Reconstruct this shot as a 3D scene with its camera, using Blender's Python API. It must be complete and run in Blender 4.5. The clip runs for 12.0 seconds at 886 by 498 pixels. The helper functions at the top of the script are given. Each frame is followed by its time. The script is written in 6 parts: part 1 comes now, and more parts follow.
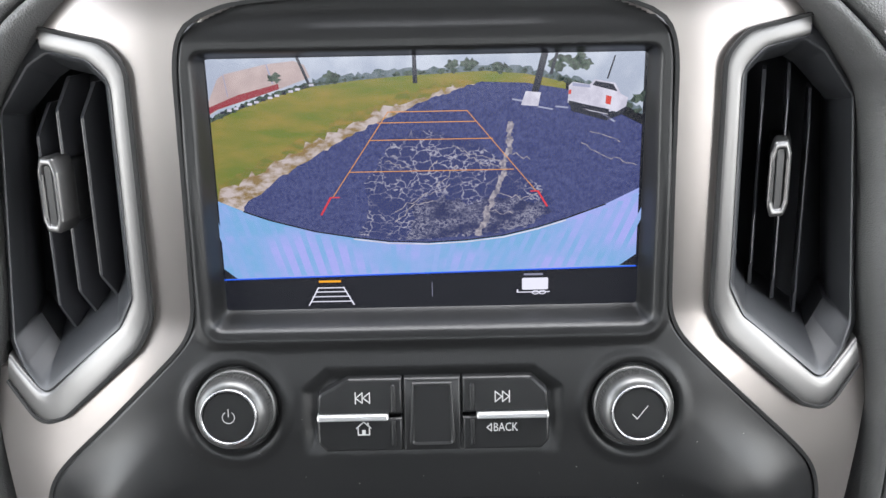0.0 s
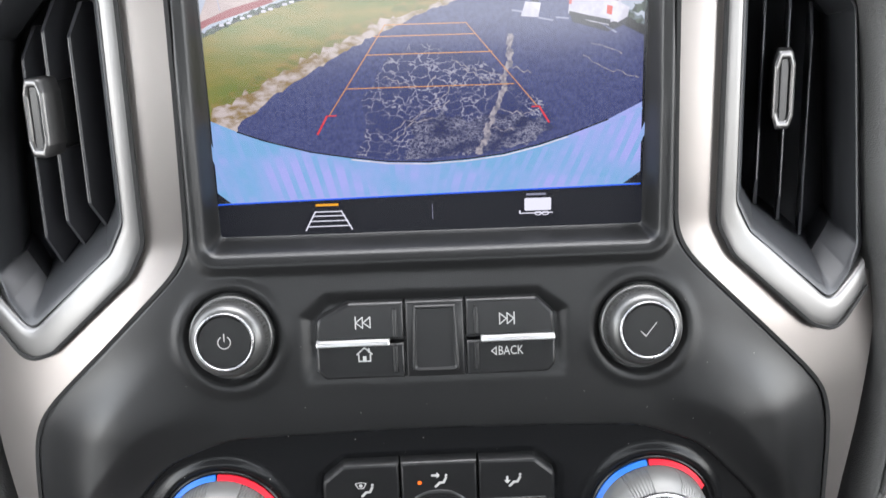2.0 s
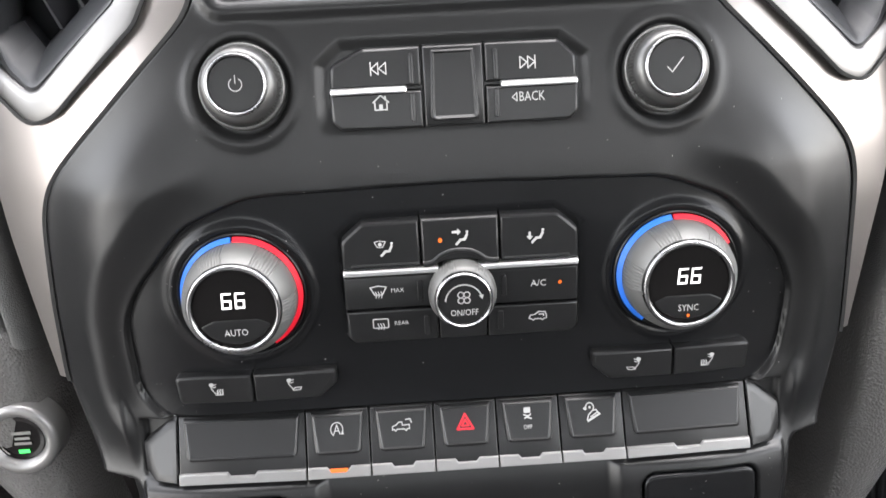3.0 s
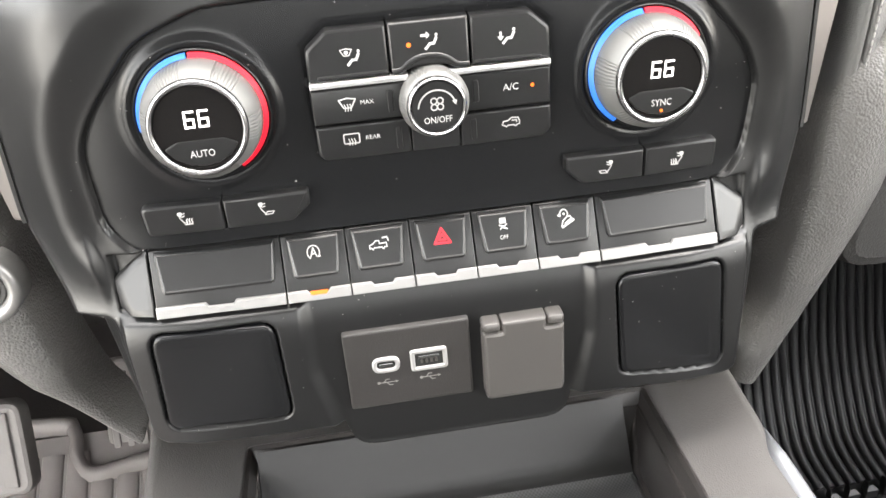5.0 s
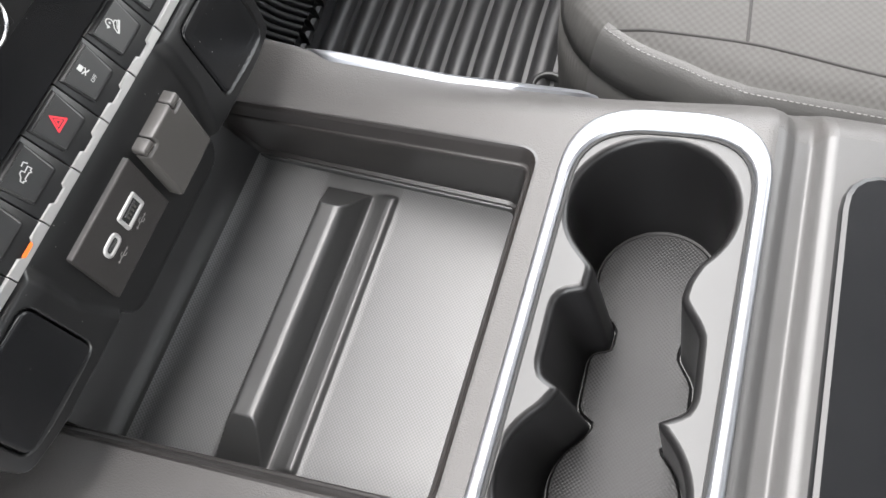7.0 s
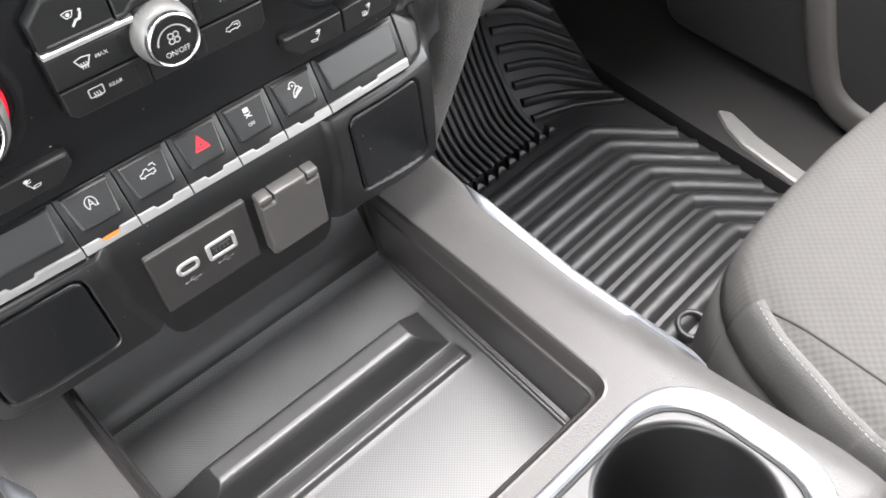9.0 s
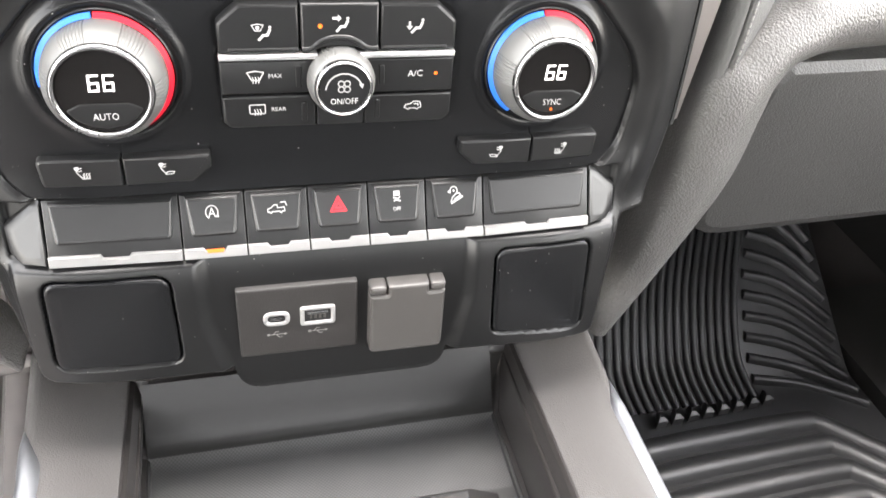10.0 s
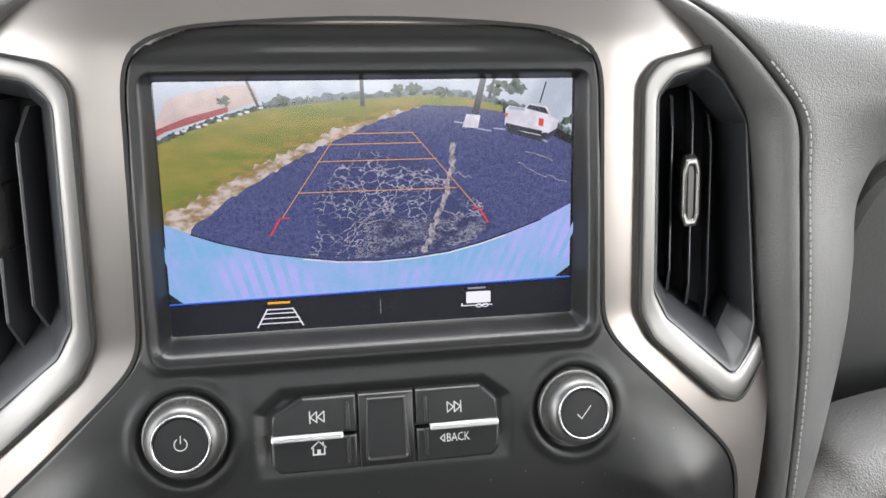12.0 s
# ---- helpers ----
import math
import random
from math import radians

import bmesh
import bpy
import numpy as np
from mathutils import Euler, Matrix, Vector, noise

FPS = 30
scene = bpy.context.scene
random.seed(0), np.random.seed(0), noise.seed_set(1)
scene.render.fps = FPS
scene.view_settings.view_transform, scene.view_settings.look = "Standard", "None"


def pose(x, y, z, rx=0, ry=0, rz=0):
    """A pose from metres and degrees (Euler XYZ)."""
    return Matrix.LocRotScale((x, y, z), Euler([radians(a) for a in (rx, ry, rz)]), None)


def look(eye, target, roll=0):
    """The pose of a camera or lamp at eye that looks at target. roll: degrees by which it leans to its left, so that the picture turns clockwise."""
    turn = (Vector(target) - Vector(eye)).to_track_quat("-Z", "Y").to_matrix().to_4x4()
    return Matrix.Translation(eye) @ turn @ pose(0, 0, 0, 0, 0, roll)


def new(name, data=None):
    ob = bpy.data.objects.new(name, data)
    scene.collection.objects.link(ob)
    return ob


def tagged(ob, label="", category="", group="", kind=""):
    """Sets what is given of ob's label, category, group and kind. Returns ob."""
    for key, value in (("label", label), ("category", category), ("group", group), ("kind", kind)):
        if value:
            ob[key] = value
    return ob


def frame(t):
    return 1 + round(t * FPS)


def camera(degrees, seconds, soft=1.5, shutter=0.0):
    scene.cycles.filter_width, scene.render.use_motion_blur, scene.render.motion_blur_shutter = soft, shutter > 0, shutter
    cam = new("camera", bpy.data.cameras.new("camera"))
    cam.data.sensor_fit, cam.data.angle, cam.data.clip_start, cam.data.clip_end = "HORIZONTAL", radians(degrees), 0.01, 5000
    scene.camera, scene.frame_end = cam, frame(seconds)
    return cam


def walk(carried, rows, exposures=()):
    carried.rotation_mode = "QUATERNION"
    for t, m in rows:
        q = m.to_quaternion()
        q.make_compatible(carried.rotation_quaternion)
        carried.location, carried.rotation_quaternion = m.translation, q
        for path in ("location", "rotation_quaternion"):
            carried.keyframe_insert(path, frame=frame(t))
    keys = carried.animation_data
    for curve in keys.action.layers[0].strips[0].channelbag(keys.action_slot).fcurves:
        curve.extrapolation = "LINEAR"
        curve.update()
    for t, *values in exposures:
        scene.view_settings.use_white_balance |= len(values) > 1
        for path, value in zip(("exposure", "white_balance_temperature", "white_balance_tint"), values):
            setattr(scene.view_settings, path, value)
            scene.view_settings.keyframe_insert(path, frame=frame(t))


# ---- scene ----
cam = camera(59.03, 12.0, shutter=0.12)
PATH = [
    (0, (0.0065, 0.0001, 0.8608), (0.0085, 0.9354, 0.5069), -1.08),
    (0.5, (0.0081, 0.0003, 0.8615), (0.0164, 0.9374, 0.5125), -1.00),
    (1, (0.0049, -0.0006, 0.8546), (0.0241, 0.9384, 0.5110), -0.96),
    (1.5, (0.0023, 0.0032, 0.8512), (0.0187, 0.9361, 0.4913), -1.22),
    (2, (-0.0006, -0.0051, 0.8214), (0.0202, 0.9371, 0.4869), -1.68),
    (2.5, (-0.0089, -0.0102, 0.7732), (0.0199, 0.9223, 0.4132), -2.22),
    (3, (-0.0149, -0.0247, 0.7406), (0.0136, 0.8989, 0.3585), -2.75),
    (3.5, (-0.0194, -0.0325, 0.7105), (0.0131, 0.8760, 0.2940), -2.97),
    (3.7, (-0.0209, -0.0343, 0.7045), (0.0165, 0.8687, 0.2766), -3.06),
    (5.3, (-0.0433, -0.0294, 0.7237), (0.0859, 0.7720, 0.1396), -5.81),
    (5.5, (-0.0537, -0.0310, 0.7403), (0.1137, 0.7227, 0.1047), -7.82),
    (6, (-0.0928, -0.0079, 0.7786), (0.2290, 0.5118, -0.0128), -11.28),
    (6.5, (-0.1202, 0.0054, 0.8024), (0.2620, 0.3129, -0.0690), -13.83),
    (6.7, (-0.1349, 0.0082, 0.8038), (0.2661, 0.2568, -0.0779), -14.84),
    (8.3, (-0.1254, 0.0223, 0.8135), (0.2735, 0.2007, -0.0860), -9.53),
    (8.5, (-0.1150, 0.0119, 0.8197), (0.3118, 0.2691, -0.0473), -7.38),
    (9, (-0.0984, -0.0105, 0.8019), (0.3244, 0.4338, 0.0121), 0.71),
    (9.5, (-0.0744, -0.0180, 0.7770), (0.2542, 0.5779, 0.0442), 6.07),
    (10, (-0.0411, -0.0276, 0.7552), (0.1987, 0.7099, 0.1238), 6.71),
    (10.5, (-0.0323, -0.0179, 0.7489), (0.1544, 0.8346, 0.2607), 4.75),
    (11, (-0.0316, -0.0117, 0.7765), (0.1283, 0.8937, 0.3833), 2.64),
    (11.5, (-0.0403, -0.0037, 0.8288), (0.1258, 0.9187, 0.4800), 2.04),
    (12, (-0.0288, -0.0145, 0.8478), (0.1457, 0.9288, 0.5656), 0.18),
]
EXPOSURES = [(0.0, 3.65, 6250, 11), (2.5, 3.7, 6300, 12), (3.7, 4.4, 6800, 14), (5.3, 4.8, 6850, 11), (6.0, 4.45, 6800, 11), (6.5, 3.85, 6650, 11), (8.5, 3.8, 6450, 10), (9.0, 4.3, 6530, 12), (9.5, 4.6, 6600, 13), (10.5, 4.9, 6850, 12), (11.2, 4.05, 6600, 12), (12.0, 3.7, 6500, 11)]
walk(cam, [(t, look(eye, target, roll)) for t, eye, target, roll in PATH], EXPOSURES)

# ---- light: bright overcast sky through the glass of the cab ----
world = bpy.data.worlds.new("sky")
scene.world = world
world.use_nodes = True
wn = world.node_tree.nodes
sky = wn.new("ShaderNodeTexSky")
sky.sky_type, sky.sun_disc = "NISHITA", False
sky.sun_elevation, sky.sun_rotation = radians(62), radians(19)
sky.air_density, sky.dust_density, sky.ozone_density = 2.0, 0.5, 0.6
soft_sky = wn.new("ShaderNodeHueSaturation")
soft_sky.inputs["Saturation"].default_value = 0.15
world.node_tree.links.new(sky.outputs["Color"], soft_sky.inputs["Color"])
world.node_tree.links.new(soft_sky.outputs["Color"], wn["Background"].inputs["Color"])
wn["Background"].inputs["Strength"].default_value = 0.15
sun_data = bpy.data.lights.new("sun", "SUN")
sun_data.energy, sun_data.angle, sun_data.color = 1.2, radians(75), (1.0, 0.95, 0.89)
sun = new("sun", sun_data)
sun.matrix_world = look((0.612, 1.876, 3.932), (0, 0.1, 0.4))


# ---- materials ----
GLOW = 0.09  # lit displays and lamps against the daylight


def lin(r, g, b):
    """Linear colour from 0..255 display values."""
    return tuple(((c / 255 + 0.055) / 1.055) ** 2.4 if c > 10 else c / 255 / 12.92 for c in (r, g, b))


def material(name, color, rough=0.5, metal=0.0, vary=0.12, scale=60.0, bump=0.0, bump_scale=900.0, coat=0.0, spec=0.5, emit=None, power=1.0):
    m = bpy.data.materials.new(name)
    m.use_nodes = True
    nt = m.node_tree
    n, l = nt.nodes, nt.links
    b = n["Principled BSDF"]
    b.inputs["Base Color"].default_value = (*color, 1)
    b.inputs["Roughness"].default_value, b.inputs["Metallic"].default_value = rough, metal
    b.inputs["Coat Weight"].default_value, b.inputs["Specular IOR Level"].default_value = coat, spec
    co = n.new("ShaderNodeTexCoord")
    if vary:
        big, mix = n.new("ShaderNodeTexNoise"), n.new("ShaderNodeMix")
        big.inputs["Scale"].default_value, big.inputs["Detail"].default_value = scale, 6
        mix.data_type = "RGBA"
        l.new(co.outputs["Object"], big.inputs["Vector"])
        l.new(big.outputs["Fac"], mix.inputs["Factor"])
        mix.inputs["A"].default_value = (*[c * (1 - vary) for c in color], 1)
        mix.inputs["B"].default_value = (*[c * (1 + vary) for c in color], 1)
        l.new(mix.outputs["Result"], b.inputs["Base Color"])
        ramp = n.new("ShaderNodeMapRange")
        ramp.inputs["To Min"].default_value, ramp.inputs["To Max"].default_value = rough * (1 - vary), min(1, rough * (1 + vary))
        l.new(big.outputs["Fac"], ramp.inputs["Value"])
        l.new(ramp.outputs["Result"], b.inputs["Roughness"])
    if bump:
        grain, bp = n.new("ShaderNodeTexNoise"), n.new("ShaderNodeBump")
        grain.inputs["Scale"].default_value, grain.inputs["Detail"].default_value = bump_scale, 3
        l.new(co.outputs["Object"], grain.inputs["Vector"])
        l.new(grain.outputs["Fac"], bp.inputs["Height"])
        bp.inputs["Strength"].default_value, bp.inputs["Distance"].default_value = bump, 0.0006
        l.new(bp.outputs["Normal"], b.inputs["Normal"])
    if emit:
        b.inputs["Emission Color"].default_value = (*emit, 1)
        b.inputs["Emission Strength"].default_value = power * GLOW
    return m


def cellular(name, color, rough, scale, strength, depth=0.0006, vary=0.1, spec=0.5):
    """Grained leather: small rounded cells."""
    m = material(name, color, rough, vary=vary, scale=25, spec=spec)
    n, l = m.node_tree.nodes, m.node_tree.links
    v, bp, co = n.new("ShaderNodeTexVoronoi"), n.new("ShaderNodeBump"), n.new("ShaderNodeTexCoord")
    v.inputs["Scale"].default_value = scale
    l.new(co.outputs["Object"], v.inputs["Vector"])
    l.new(v.outputs["Distance"], bp.inputs["Height"])
    bp.invert = True
    bp.inputs["Strength"].default_value, bp.inputs["Distance"].default_value = strength, depth
    l.new(bp.outputs["Normal"], n["Principled BSDF"].inputs["Normal"])
    return m


def woven(name, color, rough, pitch, strength, spec=0.25, tone=0.2):
    """Cloth or ribbed rubber: crossing fine waves."""
    m = material(name, color, rough, vary=0.12, scale=40, spec=spec)
    n, l = m.node_tree.nodes, m.node_tree.links
    co, bp, add = n.new("ShaderNodeTexCoord"), n.new("ShaderNodeBump"), n.new("ShaderNodeMath")
    for k, turn in enumerate((45, -45)):
        w, mp = n.new("ShaderNodeTexWave"), n.new("ShaderNodeMapping")
        mp.inputs["Rotation"].default_value = (0, 0, radians(turn))
        w.inputs["Scale"].default_value = 0.314 / pitch
        w.bands_direction = "X"
        l.new(co.outputs["Object"], mp.inputs["Vector"])
        l.new(mp.outputs["Vector"], w.inputs["Vector"])
        l.new(w.outputs["Fac"], add.inputs[k])
    l.new(add.outputs[0], bp.inputs["Height"])
    level, shade, b = n.new("ShaderNodeMapRange"), n.new("ShaderNodeMix"), n["Principled BSDF"]
    level.inputs["From Min"].default_value, level.inputs["From Max"].default_value = 0.4, 1.6
    level.inputs["To Min"].default_value, level.inputs["To Max"].default_value = 1 - tone, 1 + tone
    shade.data_type, shade.blend_type = "RGBA", "MULTIPLY"
    shade.inputs["Factor"].default_value = 1.0
    l.new(add.outputs[0], level.inputs["Value"])
    l.new(b.inputs["Base Color"].links[0].from_socket, shade.inputs["A"])
    l.new(level.outputs["Result"], shade.inputs["B"])
    l.new(shade.outputs["Result"], b.inputs["Base Color"])
    bp.inputs["Strength"].default_value, bp.inputs["Distance"].default_value = strength, pitch * 0.3
    l.new(bp.outputs["Normal"], n["Principled BSDF"].inputs["Normal"])
    return m


FASCIA = material("satin_dark_plastic", (0.0072, 0.0073, 0.0076), 0.33, vary=0.08, bump=0.12, bump_scale=2500, spec=0.38)
HOUSING = material("vent_housing_plastic", (0.023, 0.024, 0.0265), 0.42, vary=0.1, bump=0.1, bump_scale=2500, spec=0.5)
VENT = material("vent_plastic", (0.025, 0.0255, 0.029), 0.36, vary=0.1, bump=0.1, bump_scale=2500)
BLACK = material("black_plastic", (0.0060, 0.0062, 0.0068), 0.25, vary=0.1, bump=0.08, bump_scale=2500, spec=0.26)
KEY = material("key_plastic", (0.0085, 0.0086, 0.0090), 0.32, vary=0.1, bump=0.08, bump_scale=2500, spec=0.36)
GLOSS = material("gloss_black", (0.006, 0.0055, 0.0055), 0.2, vary=0.0, spec=0.28)
GAP = material("dark_gap", (0.006, 0.006, 0.006), 0.8, vary=0.0)
SILVER = material("satin_silver_paint", (0.268, 0.246, 0.235), 0.3, metal=0.85, vary=0.04, scale=30, bump=0.04, bump_scale=4000)
CHROME = material("satin_chrome", (0.29, 0.29, 0.295), 0.27, metal=1.0, vary=0.08, scale=50)
BRIGHT = material("polished_chrome", (0.74, 0.74, 0.75), 0.30, metal=0.9, vary=0.05, scale=50)
KNURL = material("brushed_grey_knob", (0.098, 0.098, 0.096), 0.38, metal=0.75, vary=0.12)
DIAL_GREY = material("clear_grey_knob", (0.105, 0.105, 0.102), 0.44, metal=0.3, vary=0.10)
LEATHER = cellular("grained_dark_vinyl", (0.074, 0.0735, 0.0725), 0.42, 1400, 0.4, 0.0005, spec=0.6)
GLOVE = cellular("glovebox_vinyl", (0.038, 0.037, 0.036), 0.44, 760, 0.5, 0.0006)
DASH_TOP = cellular("dash_top_vinyl", (0.11, 0.11, 0.108), 0.34, 900, 0.3, 0.0005, spec=0.7)
CONSOLE = material("console_plastic", (0.046, 0.045, 0.0443), 0.45, vary=0.06, bump=0.15, bump_scale=1800)
CUP_GREY = material("cup_panel_plastic", (0.031, 0.031, 0.0313), 0.5, vary=0.06, bump=0.1, bump_scale=1800)
CONSOLE_GRAIN = cellular("console_soft_grain", (0.050, 0.0478, 0.0465), 0.47, 1100, 0.32, 0.0004, spec=0.32)
DOOR = material("dark_door_plastic", (0.03, 0.029, 0.028), 0.45, vary=0.1, bump=0.15, bump_scale=1500)
SILL_ALU = material("grey_sill_plate", (0.28, 0.275, 0.265), 0.42, metal=0.2, vary=0.08)
GRAINED = cellular("dash_grained_vinyl", (0.080, 0.0775, 0.075), 0.42, 760, 0.6, 0.0007)
WALL = material("tray_wall_plastic", (0.0165, 0.0150, 0.0145), 0.33, vary=0.08, bump=0.10, bump_scale=1800, spec=0.55)
RUBBER = woven("tray_liner_rubber", (0.040, 0.040, 0.0403), 0.44, 0.0015, 0.12, spec=0.6, tone=0.30)
RIDGE = material("smooth_ridge_rubber", (0.021, 0.021, 0.0210), 0.38, vary=0.1, bump=0.12, bump_scale=1500, spec=0.7)
CUP_BLACK = material("cup_well_plastic", (0.0085, 0.0083, 0.0085), 0.29, vary=0.08, bump=0.1, bump_scale=1800, spec=0.35)
CUP_RUBBER = woven("cup_mat_rubber", (0.011, 0.011, 0.0112), 0.42, 0.0016, 0.2, spec=0.2)
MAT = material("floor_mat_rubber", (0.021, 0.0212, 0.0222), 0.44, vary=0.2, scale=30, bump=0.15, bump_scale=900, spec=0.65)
# driver mat and its ribs, a much paler base than MAT
MAT_PALE = material("pale_mat_rubber", (0.165, 0.150, 0.145), 0.5, vary=0.25, scale=30, bump=0.25, bump_scale=900)
CLOTH = woven("seat_cloth", (0.060, 0.0585, 0.056), 0.85, 0.0045, 0.16, tone=0.05)
SOFT_CHROME = material("soft_satin_chrome", (0.145, 0.142, 0.140), 0.36, metal=0.9, vary=0.06, scale=40, bump=0.03, bump_scale=1500)
PORT_RIM = material("pale_grey_port_rim", (0.3, 0.295, 0.29), 0.4, metal=0.4, vary=0.06)
EDGE_CHROME = material("brushed_chrome_edge", (0.21, 0.207, 0.204), 0.42, metal=0.7, vary=0.1, scale=120)
BRIGHT_TRIM = material("bright_satin_trim", (0.26, 0.268, 0.285), 0.38, metal=0.9, vary=0.05, scale=40)
CLOTH_DARK = material("seam_thread", (0.022, 0.021, 0.020), 0.9, vary=0.2, scale=300)
SILL_PALE = material("pale_door_trim", (0.085, 0.078, 0.073), 0.45, vary=0.08, scale=20, bump=0.1, bump_scale=1500)
VINYL = cellular("seat_vinyl", (0.062, 0.061, 0.059), 0.55, 700, 0.25)
SEAT_THREAD = material("pale_seat_thread", (0.17, 0.167, 0.163), 0.7, vary=0.1)
THREAD = material("pale_thread", (0.22, 0.215, 0.21), 0.7, vary=0.1)
CARPET = material("dark_carpet", (0.070, 0.063, 0.061), 0.95, vary=0.3, scale=200, bump=0.8, bump_scale=500)
REAR = material("dark_rear_trim", (0.03, 0.03, 0.031), 0.8, vary=0.15, scale=12)
HEADLINER = material("headliner", (0.22, 0.22, 0.22), 0.9, vary=0.06, scale=20)
PRINT = material("white_print", (0.36, 0.36, 0.355), 0.5, vary=0.0)
# red and blue prints carry a faint emission that lifts their colour
RED_PRINT = material("red_glow_print", (0.5, 0.012, 0.025), 0.45, vary=0.0, emit=(0.7, 0.005, 0.015), power=0.12)
BLUE_RING = material("blue_glow_print", (0.018, 0.12, 0.5), 0.45, vary=0.0, spec=0.3, emit=(0.02, 0.16, 0.7), power=0.08)
RED_RING = material("red_ring_glow_print", (0.5, 0.01, 0.022), 0.5, vary=0.0, spec=0.2, emit=(0.8, 0.01, 0.03), power=0.12)
AMBER = material("amber_lamp", (0.5, 0.09, 0.005), 0.4, vary=0.0, emit=(1.0, 0.17, 0.004), power=0.28)
GREEN = material("green_lamp", (0.05, 0.6, 0.1), 0.4, vary=0.0, emit=(0.05, 0.9, 0.15), power=0.8)
DIGIT = material("white_digits", (0.8, 0.8, 0.8), 0.5, vary=0.0, emit=(1, 0.93, 0.9), power=1.2)
GROUND = material("pale_ground", (0.2, 0.2, 0.19), 0.9, vary=0.2, scale=3)


# ---- building helpers ----
def mesh_object(name, verts, faces, mat, parent=None, label="", smooth=True):
    me = bpy.data.meshes.new(name)
    me.from_pydata([tuple(v) for v in verts], [], faces)
    me.materials.append(mat)
    if smooth:
        me.polygons.foreach_set("use_smooth", [True] * len(me.polygons))
    me.update()
    ob = new(name, me)
    ob.parent = parent
    if label:
        tagged(ob, label=label)
    return ob


def part(name, bm, mat, parent=None, label="", smooth=False):
    me = bpy.data.meshes.new(name)
    bmesh.ops.recalc_face_normals(bm, faces=bm.faces[:])
    bm.to_mesh(me)
    bm.free()
    me.materials.append(mat)
    me.set_sharp_from_angle(angle=radians(75 if smooth else 32))
    me.polygons.foreach_set("use_smooth", [len(p.vertices) <= 4 for p in me.polygons])
    ob = new(name, me)
    ob.parent = parent
    if label:
        tagged(ob, label=label)
    return ob


def thing(name, label, category, group="", kind="", at=(0, 0, 0)):
    ob = new(name)
    ob.empty_display_size = 0.01
    return tagged(ob, label, category, group, kind)


def grid(name, xs, f, mat, parent=None, label=""):
    """A sheet of quads; xs: arrays of the two parameters, f gives the place of each pair (arrays)."""
    u, v = np.meshgrid(xs[0], xs[1])
    p = np.stack(f(u, v), axis=-1).reshape(-1, 3)
    w, h = len(xs[0]), len(xs[1])
    k = np.arange(w * h).reshape(h, w)
    q = np.stack([k[:-1, :-1], k[:-1, 1:], k[1:, 1:], k[1:, :-1]], axis=-1).reshape(-1, 4)
    return mesh_object(name, p, q.tolist(), mat, parent, label)


def fillet(points, r, seg=5):
    """A closed outline with rounded corners; r: one radius, or one for each corner."""
    out, n = [], len(points)
    rs = r if isinstance(r, (list, tuple)) else [r] * n
    for i in range(n):
        a, b, c = (Vector(points[(i + k) % n]) for k in (-1, 0, 1))
        p, q = (a - b), (c - b)
        lp, lq = p.length, q.length
        p, q = p / lp, q / lq
        half = math.acos(max(-1, min(1, p.dot(q)))) / 2
        if rs[i] <= 0 or abs(half - math.pi / 2) < 0.02:
            out.append(tuple(b))
            continue
        t = min(rs[i] / math.tan(half), lp * 0.49, lq * 0.49)
        s, e = b + p * t, b + q * t
        for k in range(seg + 1):
            w = k / seg
            out.append(tuple((s * (1 - w) + b * w) * (1 - w) + (b * (1 - w) + e * w) * w))
    return out


def rrect(cx, cz, w, h, r, seg=5):
    return fillet([(cx - w / 2, cz - h / 2), (cx + w / 2, cz - h / 2), (cx + w / 2, cz + h / 2), (cx - w / 2, cz + h / 2)], r, seg)


def circle(cx, cz, r, n=32):
    return [(cx + r * math.cos(6.28318 * k / n), cz + r * math.sin(6.28318 * k / n)) for k in range(n)]


def area(o):
    return sum(o[i - 1][0] * o[i][1] - o[i][0] * o[i - 1][1] for i in range(len(o))) / 2


def inset(o, d):
    """The outline moved inwards by d."""
    s = 1 if area(o) > 0 else -1
    out, n = [], len(o)
    for i in range(n):
        a, b, c = o[i - 1], o[i], o[(i + 1) % n]
        e1, e2 = Vector((b[0] - a[0], b[1] - a[1])), Vector((c[0] - b[0], c[1] - b[1]))
        e1 = e1.normalized() if e1.length > 1e-9 else e2.normalized()
        e2 = e2.normalized() if e2.length > 1e-9 else e1
        n1, n2 = Vector((-e1.y, e1.x)) * s, Vector((-e2.y, e2.x)) * s
        m = (n1 + n2)
        m = m / max(0.35, m.length_squared / 2)
        out.append((b[0] + m.x * d, b[1] + m.y * d))
    # corners tighter than d close up to one point instead of crossing over
    group = list(range(n))
    for _ in range(12):
        crossed = False
        for i in range(n):
            j = (i + 1) % n
            ox, oy, wx, wy = o[j][0] - o[i][0], o[j][1] - o[i][1], out[j][0] - out[i][0], out[j][1] - out[i][1]
            if ox * wx + oy * wy < -1e-14 and group[i] != group[j]:
                gi, gj = group[i], group[j]
                group = [gi if g == gj else g for g in group]
                crossed = True
        if not crossed:
            break
        for g in set(group):
            mem = [i for i in range(n) if group[i] == g]
            if len(mem) > 1:
                c = (sum(out[i][0] for i in mem) / len(mem), sum(out[i][1] for i in mem) / len(mem))
                for i in mem:
                    out[i] = c
    return out


def loft(bm, loops, cap_last=True, cap_first=False):
    """Joins closed loops of equal length, one after another."""
    rings = [[bm.verts.new(p) for p in loop] for loop in loops]
    n = len(rings[0])
    for a, b in zip(rings, rings[1:]):
        for i in range(n):
            bm.faces.new((a[i - 1], a[i], b[i], b[i - 1]))
    if cap_last:
        bm.faces.new(rings[-1])
    if cap_first:
        bm.faces.new(rings[0])
    return rings


